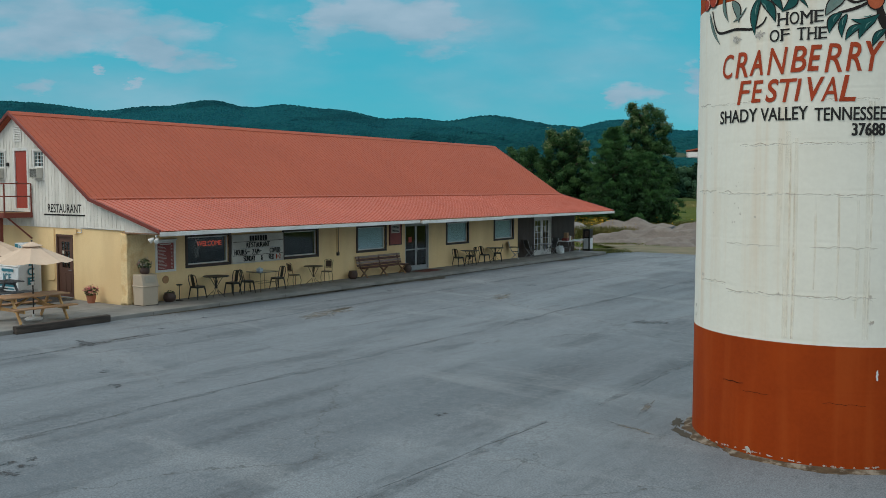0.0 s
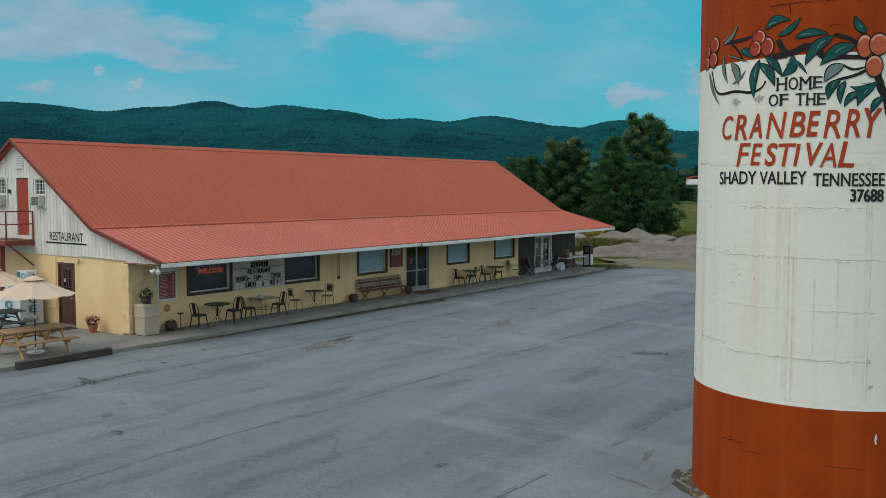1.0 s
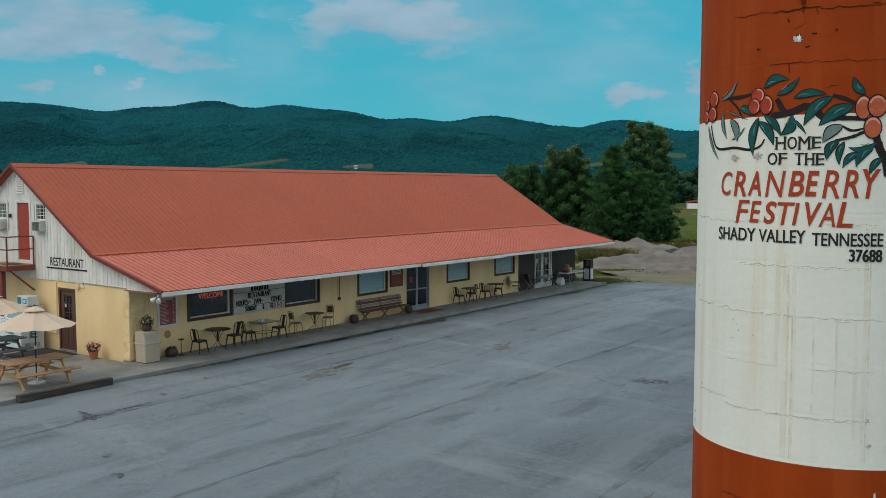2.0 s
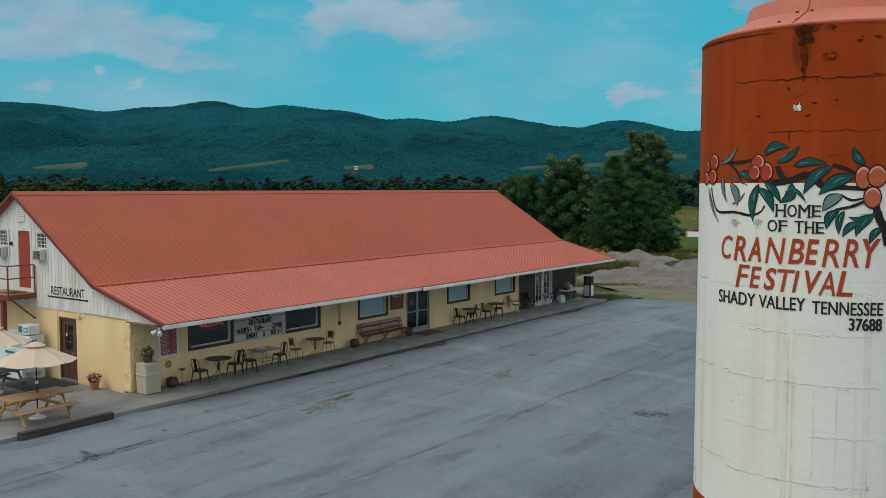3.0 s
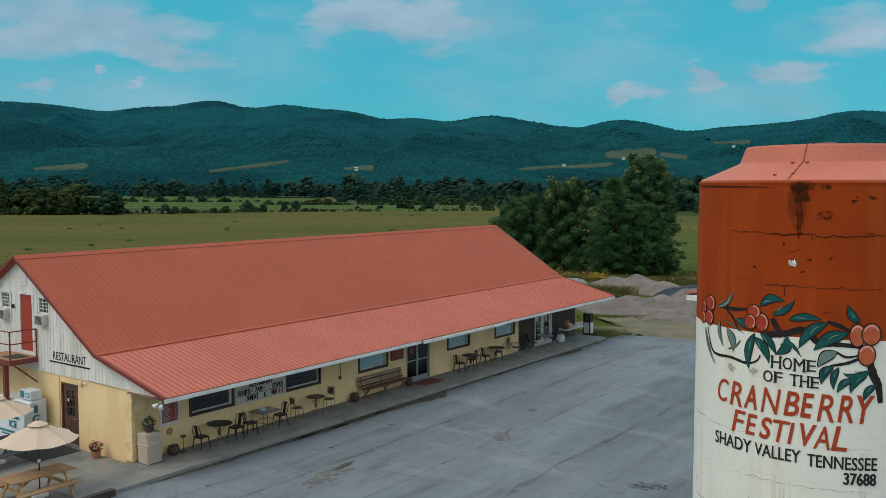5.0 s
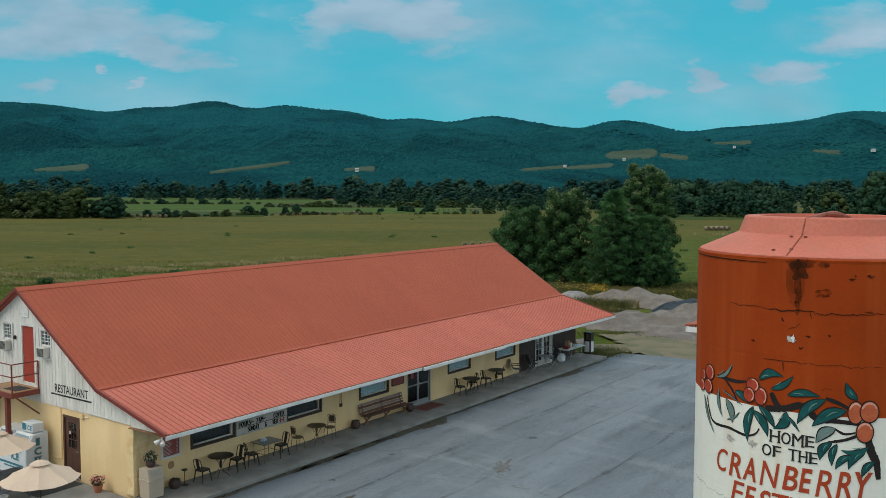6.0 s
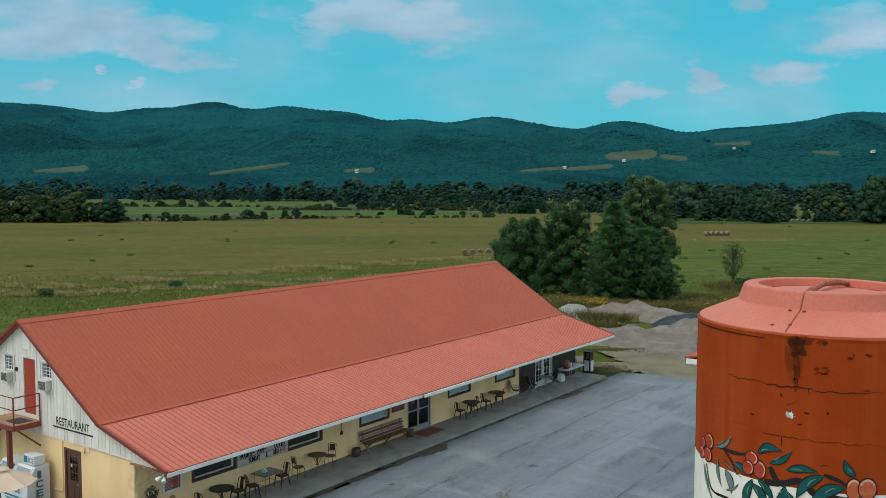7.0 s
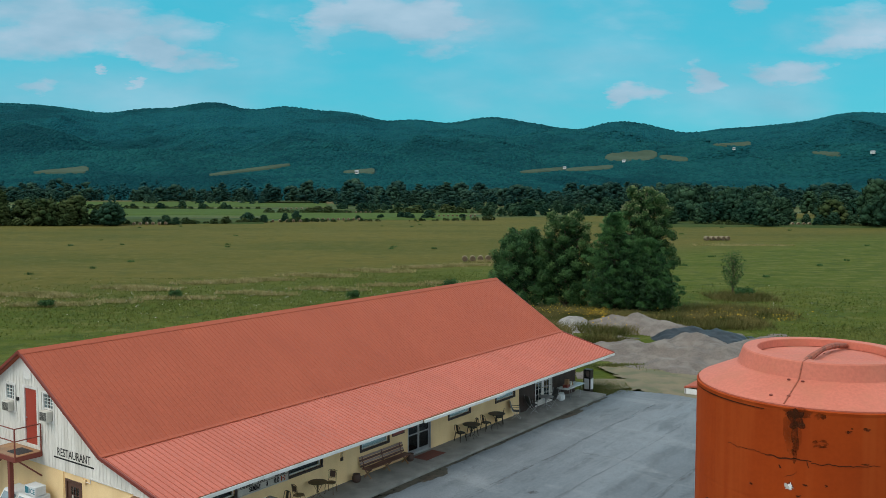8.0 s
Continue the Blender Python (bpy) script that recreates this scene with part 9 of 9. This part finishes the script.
weeds("tall_weeds", "tall green and tan weeds round the trees", [(86.9, 12, 4, 5.5, 22000), (83.2, 9.2, 4, 4, 12000), (85.1, 17.8, 2.5, 5, 12000), (83.2, 25.1, 3, 4, 9000), (89.8, 28.8, 4, 5, 6000), (78.5, 14.5, 2, 2, 3600), (102.7, 34.3, 3, 3, 3500), (77.5, 9.2, 2, 1.5, 3200), (72.8, 12.8, 0.7, 1.8, 1600)], WEED, 0.62, 11, 0.024, 0.6)
weeds("grass_tufts", "green grass at the edge of the car park", [(55.9, 10.2, 1.6, 1.3, 3600), (63, 12.5, 0.7, 2.4, 1700), (61.3, 16.6, 0.5, 2.6, 600)], leafy("verge_grass", (0.075, 0.1, 0.03), (0.17, 0.165, 0.06), scale=0.5), 0.17, 12, 0.02)
weeds("meadow_grass", "rough green meadow grass behind the restaurant", [(101.8, -21, 18, 30, 11000), (90.7, -34.6, 14, 22, 7000), (98.1, 42.1, 16, 16, 4000), (120.9, -4.7, 14, 14, 5000), (77.5, 36.8, 6, 8, 2500)], leafy("meadow_blades", (0.075, 0.105, 0.022), (0.15, 0.165, 0.045), scale=0.12), 0.16, 13, 0.06)
rng = np.random.default_rng(77)
weeds("meadow_tufts", "dark weed tufts scattered over the meadow", [(d, s * d, 0.35, 0.5, 45) for d, s in zip(rng.uniform(110, 330, 34), rng.uniform(-0.5, 0.5, 34))], BROAD_LEAF, 0.36, 17, 0.05)
weeds("dry_grass", "pale dry grass strip across the meadow", [*[(143 + 0.85 * q + 3 * math.sin(q * 0.9), q, 1.2, 3.2, 520 + 420 * int(abs(5 * math.sin(q * 1.3)) % 3)) for q in range(-72, 16, 4)], *[(118 + 0.55 * q + 2 * math.sin(q * 0.7), q, 0.9, 2.6, 420) for q in range(-44, 4, 4)], (206, 30, 1.0, 14, 900), (196, 66, 1.5, 9, 900)], STRAW_GRASS, 0.4, 14, 0.06, 0.5)


def flowers(spots, seed):
    rng = np.random.default_rng(seed)
    pts = []
    for d, s, rd, rs, n in spots:
        for _ in range(n):
            pts.append(out(d + rng.normal() * rd * 0.5, s + rng.normal() * rs * 0.5, rng.uniform(0.5, 1.15)))
    pts = np.array(pts)
    v, f = leaves(pts, np.tile((0, 0, 1.0), (len(pts), 1)), 0.09, rng)
    return v, f


v, f = flowers([(84.5, 14.6, 1.2, 1.4, 200), (86, 11.6, 3, 4, 110), (83.2, 26.1, 3, 6, 110), (80.5, 31.0, 1.2, 1.2, 60), (78.5, 14.5, 2, 2, 40)], 15)
tagged(raw("wild_flowers", v, f, YELLOW_FLOWER), "yellow wild flowers among the weeds", "flowers", kind="stuff")
v, f = flowers([(100.9, -17.2, 16, 40, 900), (94.4, 43.1, 12, 14, 40)], 16)
tagged(raw("meadow_flowers", v - np.array((0, 0, 0.45)), f, WHITE_FLOWER), "small white flowers in the meadow", "flowers", kind="stuff")


def shrub(at, r, h, label, seed, mat=BROAD_LEAF, leaf=0.13):
    rng = np.random.default_rng(seed)
    t = thing("shrub", label, "shrub", at)
    bm = bmesh.new()
    for k in range(6):
        a = k * 1.05
        tube(bm, [(0, 0, -0.05), (r * 0.4 * math.cos(a), r * 0.4 * math.sin(a), h * 0.6)], [0.03, 0.01], 5)
    part("stems", bm, BARK, t)
    lobes = [(r * 0.5 * math.cos(k * 2.1), r * 0.5 * math.sin(k * 2.1), h * (0.35 + 0.08 * (k % 4)), r * 0.55, r * 0.55, h * 0.42) for k in range(7)]
    pts, nrm = crown_points(lobes, 40 if r < 2 else 22, rng)
    ok = pts[:, 2] > 0
    v, f = leaves(pts[ok], nrm[ok], leaf, rng)
    raw("crown", v, f, mat, t)
    return t


shrub(out(101.8, -30.5), 0.8, 0.9, "low green bush in the meadow", 31)
shrub(out(109.1, 0.9), 1.0, 1.5, "low green bush behind the roof ridge", 32)
shrub(out(101.8, -10.3), 0.8, 0.9, "low green bush behind the roof ridge", 33)
shrub(out(94.4, -42), 0.9, 0.7, "low green bush in the meadow", 34)
shrub(out(103.6, 34.9), 1.2, 1.1, "low bush below the young tree", 35)


# hay bales in rows
def bale(r=0.5, length=1.15):
    b = thing("hay_bale", "round grey-tan hay bale with a dark end", "hay bale", group="hay bales in rows")
    bm = bmesh.new()
    prof = [(0.02, -length / 2), (r * 0.8, -length / 2), (r * 0.96, -length / 2 + 0.03), (r, -length / 2 + 0.12), (r * 1.01, 0), (r, length / 2 - 0.12), (r * 0.96, length / 2 - 0.03), (r * 0.8, length / 2), (0.02, length / 2)]
    bm = lathe(prof[1:-1], 22, cap=False, jitter=lambda a, z: 0.03 * noise.noise((4 * math.cos(a), 4 * math.sin(a), 3 * z)))
    ob = part("roll", bm, BALE, b)
    ob.matrix_basis = pose(0, 0, r * 0.95, 0, 90, 0)
    for s in (-1, 1):
        e = part("end", lathe([(r * 0.81, 0.0), (r * 0.5, 0.02), (0.03, 0.0)], 22, cap=False), BALE_END, b, "dark bale end")
        e.matrix_basis = pose(s * length / 2, 0, r * 0.95, 0, 90 * s, 0)
    return b


first = bale()
rows = [(152.0, 3.7, 7, 1.35, 0.4, 0.0), (214.0, 63.0, 5, 1.3, 0.2, 20), (295.8, -102.0, 6, 2.0, 0.3, 0), (320.0, -60.7, 5, 2.4, 0.2, 10), (336.8, -47.0, 9, 1.9, 0.2, 0), (378.6, -1.6, 9, 1.9, 0.2, 0), (290.8, -145.9, 3, 1.9, 0.3, 0), (432.3, -46.6, 6, 2.3, 0.2, 0), (299.3, 116.7, 4, 2.0, 0.3, 0), (507.4, -91.9, 10, 3.0, 0.1, 0)]
placed = 0
for d, s, n, gap, slant, turn in rows:
    for k in range(n):
        m = Matrix.Translation(out(d + slant * k, s + gap * k, 0.0)) @ pose(0, 0, 0, 0, 0, math.degrees(BEARING) + 90 + turn + 5 * math.sin(k * 3.0))
        if placed == 0:
            first.matrix_basis = m
        else:
            copy_thing(first, m)
        placed += 1


# far woods and hedgerows: stuff, crowns of many rounded clumps with loose leaves at their edges
def wood_kinds(level, lobes_n, leaves_n, seed):
    """A few crowns of unit height as vertices, triangles; pines stand among the leafy ones."""
    kinds = []
    bv, bf = ball(level)
    for k in range(7):
        rng = np.random.default_rng(seed + k)
        pine = k >= 5
        V, Fc = [], []
        n_v = 0
        for j in range(lobes_n):
            f = 0.1 + 0.86 * (j + 0.5) / lobes_n
            a = j * 2.4 + rng.uniform(-0.4, 0.4)
            if pine:
                g, r, flat = 0.3 * (1.05 - f) ** 0.8 + 0.02, 0.07 + 0.05 * (1 - f), 0.5
            else:
                g, r, flat = (0.3 if k % 2 else 0.38) * math.sin(math.pi * min(1, 0.22 + 0.74 * f)) ** 0.8, rng.uniform(0.06, 0.13), rng.uniform(0.7, 1.0)
            rad = g * rng.uniform(0.2, 1.0) ** 0.6
            wob = 1 + rng.uniform(-0.26, 0.26, (len(bv), 1))
            V.append(bv * wob * np.array((r, r, r * flat)) + np.array((rad * math.cos(a), rad * math.sin(a), f * 0.9)))
            Fc.append(bf + n_v)
            n_v += len(bv)
        V, Fc = np.concatenate(V), np.concatenate(Fc)
        if leaves_n:
            at = V[rng.integers(len(V), size=leaves_n)] * rng.uniform(0.97, 1.06, (leaves_n, 1))
            u, w = rng.normal(size=(leaves_n, 3)) * 0.02, rng.normal(size=(leaves_n, 3)) * 0.02
            tri = np.stack([at - u, at + u, at + w * 1.5], 1).reshape(-1, 3)
            Fc = np.concatenate([Fc, np.arange(leaves_n * 3).reshape(-1, 3) + len(V)])
            V = np.concatenate([V, tri])
        V[:, 2] = np.maximum(V[:, 2], -0.01)
        kinds.append((V, Fc))
    return kinds


NEAR_KINDS, FAR_KINDS = wood_kinds(1, 44, 1000, 100), wood_kinds(1, 28, 200, 200)


def woods(name, label, belts, seed, mat=None, kinds=FAR_KINDS):
    """belts: (depth0, depth1, aside share 0, aside share 1, count, height, spread)"""
    rng = np.random.default_rng(seed)
    V, Fc, base = [], [], 0
    for d0, d1, a0, a1, n, h, spread in belts:
        for _ in range(n):
            d = rng.uniform(d0, d1)
            s = rng.uniform(a0, a1) * d
            hh = h * (0.55 + 0.3 * rng.uniform() + 0.6 * rng.uniform() ** 4)
            if n > 60 and noise.noise((d * 0.016, s * 0.016, seed)) < -0.2:
                continue
            turn = rng.uniform(0, math.tau)
            v, f = kinds[rng.integers(len(kinds) if h > 6 else 5)]
            c, sn = math.cos(turn), math.sin(turn)
            w = np.stack([(v[:, 0] * c - v[:, 1] * sn) * hh * spread, (v[:, 0] * sn + v[:, 1] * c) * hh * spread, v[:, 2] * hh], 1)
            z = max(hill_height(d, s), 0.0) if d > 700 else 0.0
            V.append(w + np.array(out(d, s, z - 0.2)))
            Fc.append(f + base)
            base += len(v)
    return tagged(soup(name, np.concatenate(V), np.concatenate(Fc), mat or WOOD_LEAF, smooth=True), label, "woods", kind="stuff")


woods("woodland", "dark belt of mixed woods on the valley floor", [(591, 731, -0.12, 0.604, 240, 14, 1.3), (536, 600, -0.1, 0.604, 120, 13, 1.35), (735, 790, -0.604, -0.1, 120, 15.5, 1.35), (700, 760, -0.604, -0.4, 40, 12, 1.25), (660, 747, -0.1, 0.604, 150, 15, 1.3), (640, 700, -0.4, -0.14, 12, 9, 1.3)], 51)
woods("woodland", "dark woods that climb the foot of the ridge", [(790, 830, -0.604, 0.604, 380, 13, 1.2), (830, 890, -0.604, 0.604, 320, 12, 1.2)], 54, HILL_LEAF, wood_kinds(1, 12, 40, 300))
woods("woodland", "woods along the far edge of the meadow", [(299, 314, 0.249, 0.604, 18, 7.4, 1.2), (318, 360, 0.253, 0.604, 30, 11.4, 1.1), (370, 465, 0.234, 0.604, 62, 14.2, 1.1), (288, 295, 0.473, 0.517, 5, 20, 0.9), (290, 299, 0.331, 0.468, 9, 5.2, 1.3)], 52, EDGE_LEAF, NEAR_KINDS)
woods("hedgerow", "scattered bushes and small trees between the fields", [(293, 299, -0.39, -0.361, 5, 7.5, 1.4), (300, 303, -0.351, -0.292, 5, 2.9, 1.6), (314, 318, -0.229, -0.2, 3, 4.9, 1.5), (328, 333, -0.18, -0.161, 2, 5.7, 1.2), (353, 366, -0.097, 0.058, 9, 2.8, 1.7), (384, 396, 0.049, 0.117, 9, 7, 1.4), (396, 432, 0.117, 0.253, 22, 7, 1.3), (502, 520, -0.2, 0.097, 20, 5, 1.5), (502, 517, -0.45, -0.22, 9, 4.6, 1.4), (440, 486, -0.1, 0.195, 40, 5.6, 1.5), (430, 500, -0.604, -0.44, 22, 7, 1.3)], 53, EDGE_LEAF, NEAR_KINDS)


def hedge_line(d0, d1, a0, a1, n, h):
    """Belts for a broken line of low bushes that runs from one depth and aside share to another."""
    belts = []
    for k in range(n):
        t = k / n
        a, d = a0 + (a1 - a0) * t, d0 + (d1 - d0) * t
        q = noise.noise((a * 40, d * 0.1, 5.0))
        if q > -0.3:
            belts.append((d - 2, d + 3, a - 0.004, a + 0.004, 1, h * (1 + q), 2.0))
    return belts


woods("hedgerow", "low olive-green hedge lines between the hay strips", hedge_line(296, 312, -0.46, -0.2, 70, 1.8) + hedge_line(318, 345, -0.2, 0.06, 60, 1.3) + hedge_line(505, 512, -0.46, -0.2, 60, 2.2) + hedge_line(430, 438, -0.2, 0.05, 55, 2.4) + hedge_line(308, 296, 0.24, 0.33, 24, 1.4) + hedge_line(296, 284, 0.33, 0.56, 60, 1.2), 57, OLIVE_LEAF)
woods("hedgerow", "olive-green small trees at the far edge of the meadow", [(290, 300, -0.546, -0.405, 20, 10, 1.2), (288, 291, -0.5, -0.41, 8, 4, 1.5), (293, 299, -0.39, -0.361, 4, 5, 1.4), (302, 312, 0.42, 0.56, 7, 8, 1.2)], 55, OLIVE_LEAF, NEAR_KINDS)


# farm buildings far off, white specks among the trees
def farmhouse(at, w, d, h, turn, roof_mat, label):
    f = thing("farmhouse", label, "house", at, turn, "far farm buildings")
    part("wall", boxed(((-w / 2, -d / 2, -1.0), (w / 2, d / 2, h))), WHITE, f)
    part("roof", prism([(-d / 2 - 0.4, h), (0, h + d * 0.35), (d / 2 + 0.4, h), (d / 2 + 0.4, h - 0.2), (0, h + d * 0.35 - 0.25), (-d / 2 - 0.4, h - 0.2)], 0, -w / 2 - 0.4, w / 2 + 0.4), roof_mat, f)
    for k in range(3):
        part("window", boxed(((-w / 2 + w * (k + 0.5) / 3 - 0.5, -d / 2 - 0.05, h * 0.35), (-w / 2 + w * (k + 0.5) / 3 + 0.5, -d / 2 - 0.01, h * 0.75))), DARK_ROOM, f)
    return f


for px, py, w, roof_mat, label in ((-0.0955, 0.0139, 9, STEEL, "white farmhouse among the trees"), (-0.2261, 0.0007, 6, STEEL, "pale farm shed among the trees"), (0.1345, 0.0197, 12, STEEL, "white farmhouse on the slope"), (0.2, 0.0275, 12, STEEL, "pale barn on the slope"), (0.3217, 0.0412, 10, STEEL, "white farmhouse on the slope"), (0.475, 0.0373, 13, STEEL, "long white farm building on the far slope")):
    if py < 0.007:
        d = 742.0
        farmhouse(out(d, px * d, 0.6), w * 0.4, 3, 1.8, math.degrees(BEARING), roof_mat, label)
    else:
        d, s, z = on_hill(px, py)
        farmhouse(out(d - 6, s, z + 1.2), w * 0.45, 4, 2.4, math.degrees(BEARING), roof_mat, label)
